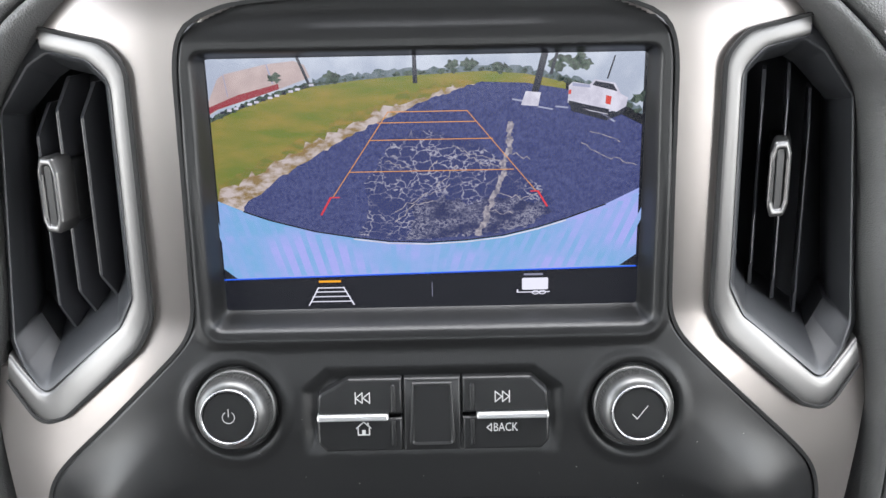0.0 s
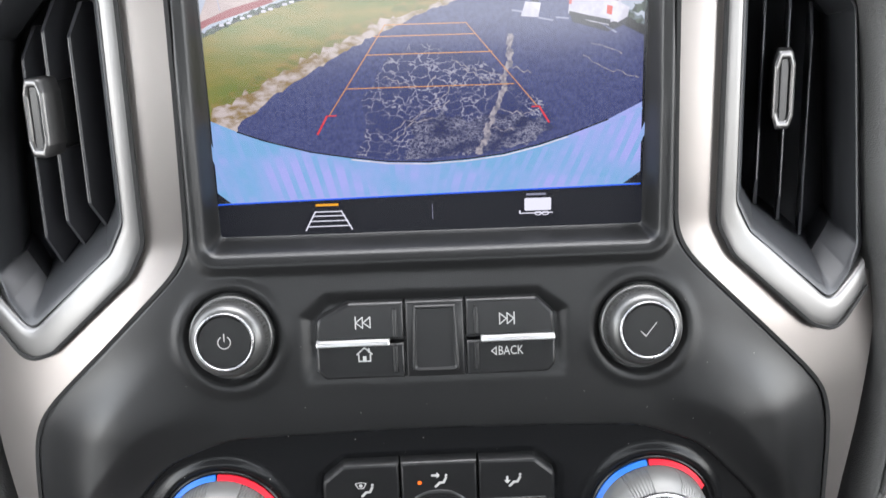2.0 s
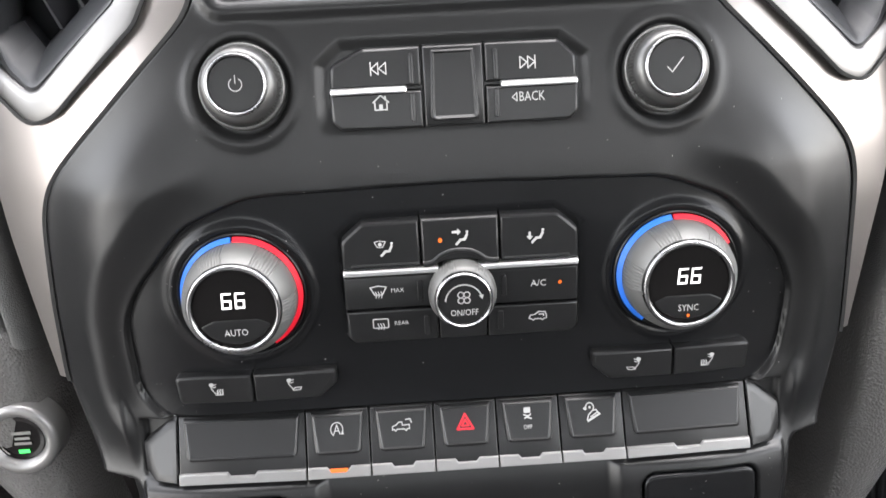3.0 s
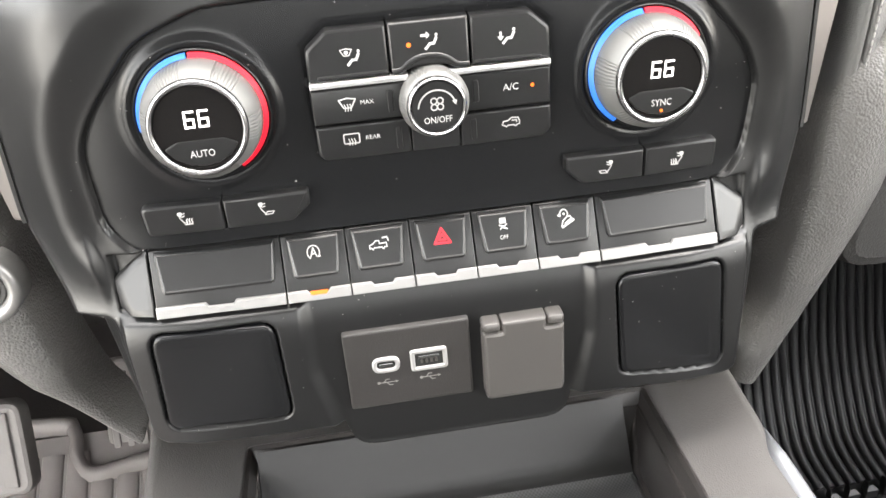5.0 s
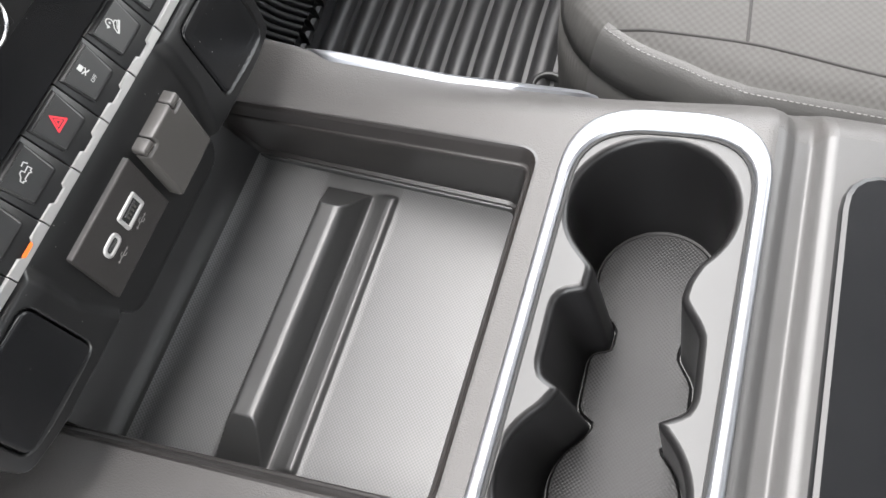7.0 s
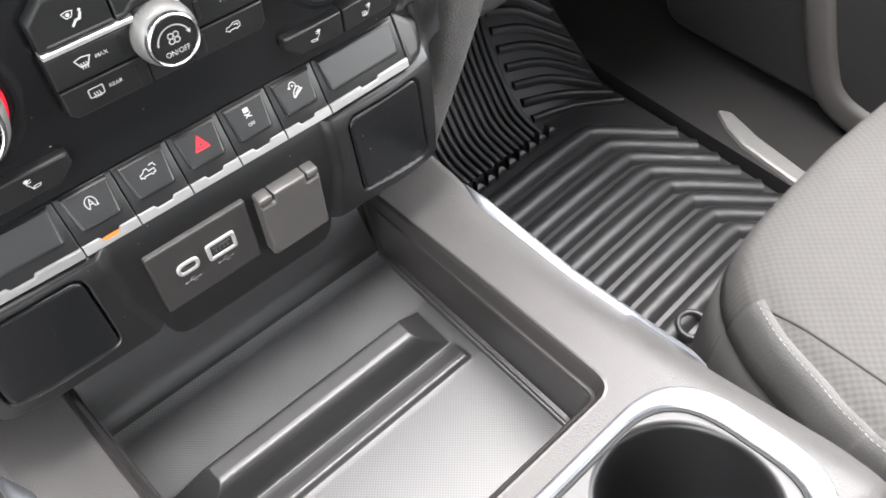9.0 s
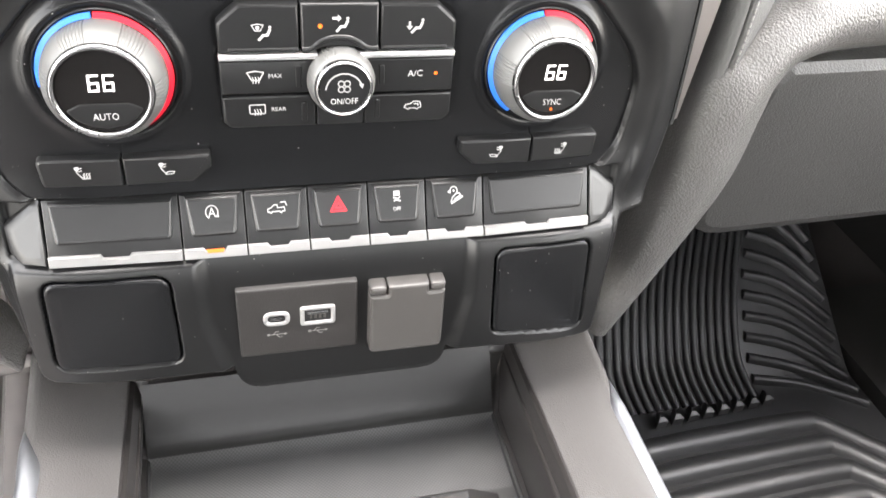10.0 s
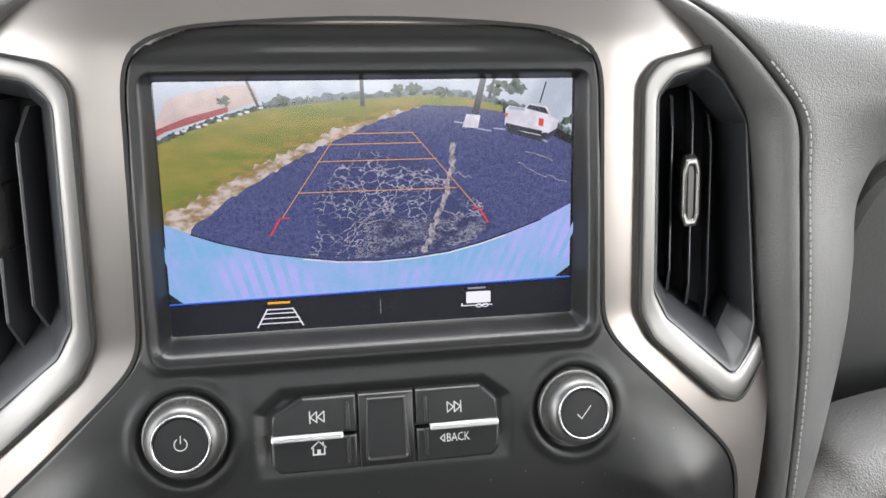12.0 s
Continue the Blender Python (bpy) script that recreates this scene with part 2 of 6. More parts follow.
def plane_of(o, mp, d):
    """The flat sheet nearest to a curved one over that outline."""
    a = np.array([(x, z, 1.0) for x, z in o])
    k = np.linalg.lstsq(a, np.array([tuple(mp(x, z, d)) for x, z in o]), rcond=None)[0]
    cx, cz = sum(p[0] for p in o) / len(o), sum(p[1] for p in o) / len(o)
    up = mp(cx, cz, d + 0.001) - mp(cx, cz, d)
    return lambda x, z, e: Vector((x * k[0] + z * k[1] + k[2]).tolist()) + up * ((e - d) * 1000)


def plate(name, o, d0, d1, bevel, mp, mat, parent, label="", dish=0.0, rim=0.0012):
    """A solid with that outline, from depth d0 to d1 towards the viewer, its front edge rounded; dish: a shallow hollow in its face."""
    mp = plane_of(o, mp, d1)
    bm = bmesh.new()
    steps = [(0, d0), (0, d1 - bevel), (bevel * 0.3, d1 - bevel * 0.3), (bevel, d1)]
    if dish:
        steps += [(bevel + rim, d1), (bevel + rim + dish * 1.2, d1 - dish)]
    loft(bm, [[mp(x, z, d) for x, z in inset(o, k)] for k, d in steps])
    bmesh.ops.remove_doubles(bm, verts=bm.verts[:], dist=4e-6)
    return part(name, bm, mat, parent, label)


def frame_plate(name, outer, inner, d0, d1, bevel, mp, mat, parent, label=""):
    """A closed rim between two outlines of equal length."""
    bm = bmesh.new()
    loops = [[mp(x, z, d) for x, z in o] for o, d in (
        (outer, d0), (outer, d1 - bevel), (inset(outer, bevel * 0.35), d1 - bevel * 0.35), (inset(outer, bevel), d1),
        (inset(inner, -bevel), d1), (inset(inner, -bevel * 0.35), d1 - bevel * 0.35), (inner, d1 - bevel), (inner, d0))]
    loft(bm, loops, cap_last=False)
    return part(name, bm, mat, parent, label, smooth=True)


def flat(name, polys, d, mp, mat, parent, label=""):
    """Thin print: polygons laid d in front of a surface."""
    bm = bmesh.new()
    for poly in polys:
        if len(poly) > 2:
            bm.faces.new([bm.verts.new(mp(x, z, d)) for x, z in poly])
    me = bpy.data.meshes.new(name)
    bm.to_mesh(me)
    bm.free()
    me.materials.append(mat)
    ob = new(name, me)
    ob.parent = parent
    if label:
        tagged(ob, label=label)
    return ob


def stroke(points, w, closed=False):
    """Quads along a line of that width."""
    pts = [Vector(p) for p in points]
    if closed:
        pts.append(pts[0])
    out = []
    for a, b in zip(pts, pts[1:]):
        t = (b - a)
        if t.length < 1e-9:
            continue
        t.normalize()
        n = Vector((-t.y, t.x)) * w / 2
        e = t * w * 0.4
        out.append([tuple(a - e - n), tuple(b + e - n), tuple(b + e + n), tuple(a - e + n)])
    return out


def arc(cx, cz, r, a0, a1, n=14):
    return [(cx + r * math.cos(radians(a0 + (a1 - a0) * k / n)), cz + r * math.sin(radians(a0 + (a1 - a0) * k / n))) for k in range(n + 1)]


def moved(polys, cx, cz, k=1.0):
    return [[(cx + x * k, cz + z * k) for x, z in p] for p in polys]


def words(name, body, cx, cz, height, mp, d, mat, parent, wide=1.0):
    """Built-in lettering, centred at (cx, cz)."""
    cu = bpy.data.curves.new(name, "FONT")
    cu.body, cu.size, cu.align_x, cu.align_y, cu.offset = body, height * 1.4, "CENTER", "CENTER", 0.0
    cu.resolution_u = 2
    tmp = new(name, cu)
    me = bpy.data.meshes.new_from_object(tmp.evaluated_get(bpy.context.evaluated_depsgraph_get()))
    bpy.data.objects.remove(tmp)
    for v in me.vertices:
        v.co = mp(cx + v.co.x * wide, cz + v.co.y, d)
    me.name = name
    me.materials.clear()
    me.materials.append(mat)
    ob = new(name, me)
    ob.parent = parent
    return ob


def lathe(name, profile, m, mat, parent, label="", seg=64, knurl=0.0, teeth=0, patch=60):
    """A turned part: (radius, height) pairs, height along m's z; knurl: depth of fine ribs, teeth: points to a rib, patch: degrees of each sixth that carry ribs."""
    def rib(r, k):
        return r - (knurl if teeth and (k % teeth) >= (teeth + 1) // 2 and r > 0.012 and (360 * k / seg + 20) % 60 < patch else 0)
    bm = bmesh.new()
    loops = []
    for r, h in profile:
        loops.append([m @ Vector((rib(r, k) * math.cos(6.28318 * k / seg), rib(r, k) * math.sin(6.28318 * k / seg), h)) for k in range(seg)])
    loft(bm, loops)
    ob = part(name, bm, mat, parent, label, smooth=True)
    return ob


def sweep(name, path, section, mat, parent=None, label="", up=(0, 0, 1), closed=False, taper=None):
    """A section (side, up) carried along a path of places."""
    bm = bmesh.new()
    pts = [Vector(p) for p in path]
    loops = []
    n = len(pts)
    for i, p in enumerate(pts):
        a, b = (pts[i - 1], pts[(i + 1) % n]) if closed else (pts[max(0, i - 1)], pts[min(n - 1, i + 1)])
        t = (b - a).normalized()
        s = t.cross(Vector(up)).normalized()
        u = s.cross(t)
        k = taper(i / (n - 1)) if taper else 1.0
        loops.append([p + s * x * k + u * z * k for x, z in section])
    if closed:
        loops.append(loops[0])
    loft(bm, loops, cap_last=not closed, cap_first=not closed)
    if closed:
        bmesh.ops.remove_doubles(bm, verts=bm.verts[:], dist=1e-6)
    return part(name, bm, mat, parent, label, smooth=True)


def resample(points, n):
    pts = [Vector(p) for p in points]
    lens = [0]
    for a, b in zip(pts, pts[1:]):
        lens.append(lens[-1] + (b - a).length)
    out = []
    for k in range(n):
        s = lens[-1] * k / (n - 1)
        i = max(j for j in range(len(lens)) if lens[j] <= s + 1e-9)
        i = min(i, len(pts) - 2)
        out.append(pts[i].lerp(pts[i + 1], (s - lens[i]) / (lens[i + 1] - lens[i])))
    return out


def smooth_path(points, n=8):
    """A soft curve through some points."""
    pts = [Vector(p) for p in points]
    out = []
    for i in range(len(pts) - 1):
        a, b, c, d = pts[max(0, i - 1)], pts[i], pts[i + 1], pts[min(len(pts) - 1, i + 2)]
        for k in range(n):
            t = k / n
            out.append(0.5 * (2 * b + (c - a) * t + (2 * a - 5 * b + 4 * c - d) * t * t + (3 * b - a - 3 * c + d) * t ** 3))
    return out + [pts[-1]]


def box(bm, x0, x1, y0, y1, z0, z1):
    v = [bm.verts.new((x, y, z)) for x in (x0, x1) for y in (y0, y1) for z in (z0, z1)]
    for f in ((0, 1, 3, 2), (4, 6, 7, 5), (0, 4, 5, 1), (2, 3, 7, 6), (0, 2, 6, 4), (1, 5, 7, 3)):
        bm.faces.new([v[k] for k in f])


def step(t):
    t = np.clip(t, 0, 1)
    return t * t * (3 - 2 * t)


def sdf(px, pz, poly):
    """Signed distance to an outline, inside negative."""
    d = np.full(np.shape(px), 1e9)
    inside = np.zeros(np.shape(px), bool)
    for i in range(len(poly)):
        (ax, az), (bx, bz) = poly[i - 1], poly[i]
        ex, ez = bx - ax, bz - az
        t = np.clip(((px - ax) * ex + (pz - az) * ez) / (ex * ex + ez * ez + 1e-18), 0, 1)
        d = np.minimum(d, (px - ax - t * ex) ** 2 + (pz - az - t * ez) ** 2)
        c = ((az > pz) != (bz > pz)) & (px < (bx - ax) * (pz - az) / (bz - az + 1e-18) + ax)
        inside ^= c
    return np.where(inside, -1, 1) * np.sqrt(d)


# ---- the shape of the centre stack ----
PZ = [0.40, 0.47, 0.515, 0.53, 0.56, 0.60, 0.625, 0.65, 0.68, 0.695, 0.72, 0.84, 0.90]
PY = [0.243, 0.245, 0.249, 0.257, 0.263, 0.264, 0.266, 0.270, 0.277, 0.281, 0.289, 0.305, 0.322]


FINE_Z = np.linspace(0.38, 0.92, 541)
FINE_Y = np.interp(FINE_Z, PZ, PY)
SOFTEN = np.exp(-(np.arange(-15, 16) / 6.0) ** 2)
FINE_Y = np.convolve(np.pad(FINE_Y, 15, mode="reflect", reflect_type="odd"), SOFTEN / SOFTEN.sum(), mode="valid")


def base_y(x, z):
    """The depth of the stack's face, without hollows."""
    return np.interp(z, FINE_Z, FINE_Y) + 3.4 * np.maximum(0, np.abs(x) - 0.10) ** 2


def on_stack(x, z, d):
    return Vector((x, float(base_y(x, z)) - d, z))


CX = 0.002
EDGE_Z = [0.43, 0.46, 0.50, 0.53, 0.562, 0.638, 0.650, 0.660, 0.7125, 0.722, 0.76, 0.826, 0.836, 0.8415, 0.845, 0.8475]
EDGE_X = [0.139, 0.144, 0.154, 0.163, 0.1735, 0.1685, 0.1645, 0.156, 0.1010, 0.0968, 0.0960, 0.0950, 0.0905, 0.0810, 0.0660, 0.0300]


HOOD = smooth_path([(0.0958, 0.775, 0), (0.0955, 0.800, 0), (0.0948, 0.824, 0), (0.0905, 0.836, 0), (0.0810, 0.8415, 0), (0.0660, 0.8450, 0), (0.0300, 0.8474, 0), (0.0, 0.8476, 0)], 12)
EDGE_FINE_Z = np.linspace(0.42, 0.80, 381)
EDGE_FINE_X = np.convolve(np.pad(np.interp(EDGE_FINE_Z, EDGE_Z, EDGE_X), 15, mode="edge"), SOFTEN / SOFTEN.sum(), mode="valid")


def edge_x(z):
    return np.where(z < 0.79, np.interp(z, EDGE_FINE_Z, EDGE_FINE_X), np.interp(z, [p.y for p in HOOD], [p.x for p in HOOD]))


def soften(points, n, reach):
    """A closed outline, evenly divided and rounded off over that reach."""
    p = np.array([*points, points[0]])
    run = np.concatenate([[0], np.cumsum(np.hypot(*np.diff(p, axis=0).T))])
    t = np.linspace(0, run[-1], n, endpoint=False)
    q = np.stack([np.interp(t, run, p[:, 0]), np.interp(t, run, p[:, 1])], axis=-1)
    k = np.arange(-(n // 6), n // 6 + 1)
    w = np.exp(-(k * run[-1] / n / reach) ** 2)
    return [tuple(sum(w[i] * q[(j + k[i]) % n] for i in range(len(k))) / w.sum()) for j in range(n)]


SCREEN = (-0.0837, 0.0870, 0.7213, 0.8240)



def centre_shift(z):
    return CX * np.clip((z - 0.60) / 0.08, 0, 1)


# ---- the cab around the place ----
def wall(name, x0, x1, y0, y1, z0, z1, mat, label, category):
    bm = bmesh.new()
    box(bm, x0, x1, y0, y1, z0, z1)
    return tagged(part(name, bm, mat), label, category, kind="structure")


wall("floor", -0.86, 0.86, -1.5, 0.95, 0.0, 0.06, CARPET, "dark carpeted cab floor", "floor")
wall("wall_front", -0.9, 0.9, 0.95, 1.0, 0.0, 0.86, CARPET, "dark firewall behind the footwell", "wall")
wall("wall_right", 0.86, 0.92, -0.45, 0.42, 0.0, 0.60, DOOR, "dark lower door panel on the passenger side", "wall")
wall("wall_rear_right", 0.86, 0.92, -1.5, -0.45, 0.0, 0.66, REAR, "unseen dark rear cab wall on the passenger side", "wall")
wall("wall_corner", 0.86, 0.92, 0.42, 0.95, 0.0, 0.87, DOOR, "dark front corner of the door beside the dash", "wall")
# unseen driver side, heights chosen to block or admit side light
wall("wall_left", -0.92, -0.86, -1.5, -0.75, 0.0, 0.95, REAR, "unseen dark wall that blocks daylight from the rear left", "wall")
wall("sill_left", -0.92, -0.86, -0.75, 0.02, 0.0, 0.12, REAR, "unseen low dark sill that lets daylight in from the left", "sill")
wall("wall_front_left", -0.92, -0.86, 0.02, 0.95, 0.0, 0.80, REAR, "unseen dark panel that dims side light on the silver", "wall")
# unseen rear and roof shell, added to limit the daylight on the dash
wall("wall_back", -0.92, 0.92, -1.56, -1.5, 0.0, 1.02, REAR, "unseen plain dark closing wall below the rear opening", "wall")
wall("header_back", -0.92, 0.92, -1.56, -1.5, 1.22, 1.32, REAR, "unseen dark strip above the rear opening", "wall")
for x0, x1 in ((-0.92, -0.60), (0.60, 0.92)):
    wall("pillar_back", x0, x1, -1.56, -1.5, 1.02, 1.22, REAR, "unseen dark pillar beside the rear opening", "pillar")
wall("ceiling", -0.92, 0.92, -1.56, 0.14, 1.32, 1.36, HEADLINER, "unseen pale headliner, cut back to admit skylight", "ceiling")
for nm, x, y in (("pillar_1", 0.86, -0.45), ("pillar_2", -0.92, -0.85), ("pillar_3", 0.86, -1.5), ("pillar_4", -0.92, -1.5)):
    wall(nm, x, x + 0.06, y, y + 0.1, 0.95 if x < 0 else 0.66, 1.32, HEADLINER, "unseen pale roof pillar", "pillar")
sill_bm = bmesh.new()
box(sill_bm, 0.668, 0.86, -0.60, 0.60, 0.06, 0.088)
tagged(part("sill", sill_bm, DOOR), "dark door sill beside the mat", "sill", kind="structure")
trim_bm = bmesh.new()
TRIM_RIM = fillet([(0.711, 0.314), (0.690, 0.282), (0.678, 0.250), (0.670, 0.173), (0.668, 0.02), (0.694, 0.02), (0.697, 0.174), (0.707, 0.246), (0.721, 0.296)], 0.008)
loft(trim_bm, [[(x, y, 0.0885) for x, y in TRIM_RIM], [(x, y, 0.0935) for x, y in inset(TRIM_RIM, 0.001)], [(x, y, 0.0950) for x, y in inset(TRIM_RIM, 0.004)]])
tagged(part("sill_trim", trim_bm, SILL_ALU), "pale silver plate on the door sill", "trim", kind="structure")
door_bm = bmesh.new()
loft(door_bm, [[(x, y, z) for y, z in fillet([(-0.55, 0.10), (0.48, 0.10), (0.52, 0.30), (0.50, 0.60), (-0.55, 0.60)], 0.05)] for x in (0.859, 0.815)] + [[(0.800, y, z) for y, z in inset(fillet([(-0.55, 0.10), (0.48, 0.10), (0.52, 0.30), (0.50, 0.60), (-0.55, 0.60)], 0.05), 0.015)]])
tagged(part("door_1", door_bm, DOOR), "dark moulded lower part of the passenger door", "door", kind="structure")
band = sweep("door_trim", smooth_path([(0.797, 0.335, 0.42), (0.797, 0.305, 0.31), (0.797, 0.275, 0.241), (0.797, 0.240, 0.170), (0.797, 0.212, 0.132), (0.797, 0.167, 0.116), (0.797, 0.08, 0.112), (0.797, -0.05, 0.115)], 6), [(-0.020, -0.006), (-0.018, 0.004), (-0.010, 0.007), (0.010, 0.007), (0.018, 0.004), (0.020, -0.006)], SILL_PALE, None, "", up=(-1, 0, 0))
tagged(band, "pale grey curved trim band on the door", "trim", kind="structure")
ground_bm = bmesh.new()
box(ground_bm, -300, 300, -300, 300, -0.9, -0.7)
tagged(part("ground", ground_bm, GROUND), "pale parking lot ground outside", "ground", kind="structure")

# ---- dashboard: fascia, silver surround, padded sides ----
dashboard = thing("dashboard", "dark satin and silver truck dashboard with padded vinyl sides", "dashboard")

SCREEN_RIM = rrect(CX, 0.7725, 0.181, 0.1110, 0.006)
PAD_RIM = [(-0.0535, 0.664), (-0.0532, 0.694), (-0.0425, 0.703), (0.0440, 0.703), (0.0563, 0.694), (0.0565, 0.664)]
CLIMATE_RIM = soften([(-0.1290, 0.5475), (0.1290, 0.5475), (0.1400, 0.5600), (0.1425, 0.5920), (0.1350, 0.6090), (0.1100, 0.6360), (0.0840, 0.6455), (0.0, 0.6475), (-0.0830, 0.6460), (-0.1095, 0.6358), (-0.1325, 0.6090), (-0.1400, 0.5940), (-0.1400, 0.5600)], 160, 0.007)
SHIELD_RIM = fillet([(-0.0600, 0.560), (-0.0590, 0.4900), (-0.0470, 0.4440), (0.0500, 0.4440), (0.0600, 0.4900), (0.0590, 0.560)], [0, 0.02, 0.010, 0.010, 0.02, 0], 6)
HOUSING_RIM = fillet([(-0.1440, 0.56), (-0.1380, 0.4610), (-0.0500, 0.4590), (0.0500, 0.4570), (0.1400, 0.4525), (0.1460, 0.56)], [0, 0.008, 0, 0, 0.008, 0], 6)
COVER_RIMS = [fillet(o, 0.0060) for o in ([(-0.1302, 0.4690), (-0.0760, 0.4690), (-0.0766, 0.5170), (-0.1282, 0.5170)], [(0.0785, 0.4650), (0.1295, 0.4595), (0.1255, 0.5165), (0.0755, 0.5165)])]
RADIO_KNOBS = [(-0.0793, 0.6862), (0.0842, 0.6846)]
TEMP_KNOBS = [(-0.0886, 0.6050), (0.0900, 0.6038)]


def stack_hollow(x, z):
    """Depth of the moulded hollows in the fascia, away from the viewer."""
    y = np.zeros(np.shape(x))
    d = sdf(x, z, SCREEN_RIM)
    y += -0.0018 * np.exp(-((d - 0.0030) / 0.0030) ** 2) * step((0.815 - z) / 0.05)
    k = step(-d / 0.0052)
    target = 0.3006 + (z - 0.72) * 0.1 - base_y(x, z)
    y = y * (1 - k) + target * k
    y += -0.0003 * np.exp(-((z - 0.8348) / 0.0014) ** 2) * step((0.05 - np.abs(x - CX)) / 0.012)
    y += 0.0030 * step((z - 0.8300) / 0.012) * step(d / 0.004)
    y += 0.0020 * step(-sdf(x, z, PAD_RIM) / 0.0065) * step((z - 0.664) / 0.014)
    for cx, cz in RADIO_KNOBS:
        r = np.hypot(x - cx, z - cz)
        y += 0.0020 * step((0.0188 - r) / 0.0016) - 0.0007 * np.exp(-((r - 0.0208) / 0.0024) ** 2)
    rim = sdf(x, z, CLIMATE_RIM)
    y += 0.0036 * step(-rim / 0.0016)
    # broad cheeks that turn away towards the silver surround
    cheek = np.maximum(step((z - 0.545) / 0.02), step((np.abs(x) - 0.1415) / 0.006)) * step((z - 0.520) / 0.03) * step((np.abs(x) - 0.085) / 0.05)
    y += -0.0062 * step(rim / 0.018) * step((0.690 - z) / 0.044) * step((edge_x(z) - np.abs(x - centre_shift(z))) / 0.030) * cheek
    for cx, cz in TEMP_KNOBS:
        r = np.hypot(x - cx, z - cz)
        y += -0.0016 * np.exp(-((r - 0.0284) / 0.0020) ** 2)
    key_rim = [(-0.0500, 0.577), (-0.0500, 0.628), (-0.0390, 0.637), (0.0410, 0.637), (0.0525, 0.628), (0.0525, 0.577)]
    y += 0.0014 * step(-sdf(x, z, key_rim) / 0.006) * step((z - 0.580) / 0.03)
    y += 0.0040 * step((0.5500 - z) / 0.0015) * step((z - 0.5245) / 0.002) * step((0.1408 - np.abs(x)) / 0.002)
    box_in = sdf(x, z, SHIELD_RIM)
    y += -0.0040 * step(box_in / 0.0075) * step((0.5240 - z) / 0.0030) * step((0.1415 - np.abs(x)) / 0.003)
    for o in COVER_RIMS:
        y += 0.0050 * step((0.0014 - sdf(x, z, o)) / 0.0009)
    # beside the housing the fascia runs on as a narrow flank, below it the face turns back
    flank = step((np.abs(x) - 0.1385) / 0.004) * step((z - 0.447) / 0.008)
    back = 0.05 * (1 - flank) + (0.011 + 1.0 * np.maximum(0, np.abs(x) - 0.1445)) * flank
    y += back * step(np.minimum(sdf(x, z, HOUSING_RIM), box_in - 0.002) / 0.0060) * step((0.524 - z) / 0.010)
    y += 0.0008 * step((np.abs(x - centre_shift(z)) - edge_x(z) + 0.0018) / 0.0018)
    return y


def fascia_place(u, z):
    x = centre_shift(z) + u * edge_x(z)
    return x, base_y(x, z) + stack_hollow(x, z) + 0.004 * step((-sdf(x, z, CLIMATE_RIM) - 0.003) / 0.002), z


grid("centre_fascia", (np.linspace(-1, 1, 421), np.linspace(0.4345, 0.8475, 560)), fascia_place, FASCIA, dashboard, "dark satin moulded centre fascia")

VENT_OUT = [(0.1510, 0.8366), (0.1480, 0.8360), (0.1240, 0.8316), (0.1160, 0.8230), (0.1160, 0.7620), (0.1160, 0.7230), (0.1225, 0.7108), (0.1590, 0.6785), (0.1722, 0.6728), (0.1865, 0.6838), (0.1905, 0.6868)]
VENT_IN = [(0.1510, 0.8281), (0.1482, 0.8275), (0.1320, 0.8245), (0.1235, 0.8165), (0.1242, 0.7600), (0.1245, 0.7310), (0.1310, 0.7195), (0.1670, 0.6880), (0.1712, 0.6868), (0.1845, 0.6952), (0.1895, 0.6988)]
VENT_HEX = [(0.1485, 0.8272), (0.1320, 0.8242), (0.1240, 0.8165), (0.1245, 0.7320), (0.1310, 0.7195), (0.1690, 0.6875), (0.1790, 0.6960), (0.1850, 0.7060), (0.1750, 0.8030), (0.1580, 0.8220)]
VENT_MID = [((a[0] + b[0]) / 2, (a[1] + b[1]) / 2) for a, b in zip(VENT_OUT, VENT_IN)] + [(0.23, 0.680), (0.23, 0.834)]


def silver_place(u, z):
    outer = np.interp(z, [0.556, 0.60, 0.672, 0.70, 0.91], [0.1790, 0.1850, 0.1985, 0.2000, 0.2000])
    x = centre_shift(z) + u * outer
    inner = np.abs(x - centre_shift(z)) - edge_x(z)
    inner = np.where(z > 0.8475, 1.0, inner)
    top_in = np.minimum(np.maximum(-inner, 0), np.maximum(0.8475 - z, 0) * 2)
    y = base_y(x, z) + 0.0022 + 0.014 * step((top_in - 0.0045) / 0.003)
    hole = np.minimum(sdf(x, z, VENT_MID), sdf(2 * CX - x, z, VENT_MID))
    y += 0.065 * step((-hole - 0.0005) / 0.002)
    y += 22 * np.maximum(0, z - 0.872) ** 2
    y += 0.010 * step((0.562 - z) / 0.006)
    return x, y, z


grid("silver_surround", (np.linspace(-1, 1, 421), np.linspace(0.5562, 0.915, 380)), silver_place, SILVER, dashboard, "satin silver painted surround")

# thin dark joint between fascia and surround
for side in (-1, 1):
    zs = np.concatenate([np.linspace(0.562, 0.84, 90), np.linspace(0.8405, 0.8475, 20)])
    path = [(float(centre_shift(z) + side * (edge_x(z) + 0.0004)), float(base_y(edge_x(z), z)) + 0.0004, float(z)) for z in zs]
    path += [(CX + side * 0.01, float(base_y(0, 0.848)), 0.848), (CX, float(base_y(0, 0.848)), 0.848)]
    sweep("joint_strip", path, [(-0.0008, -0.0008), (0.0008, -0.0008), (0.0008, 0.0008), (-0.0008, 0.0008)], GAP, dashboard, "thin black joint", up=(0, -1, 0))


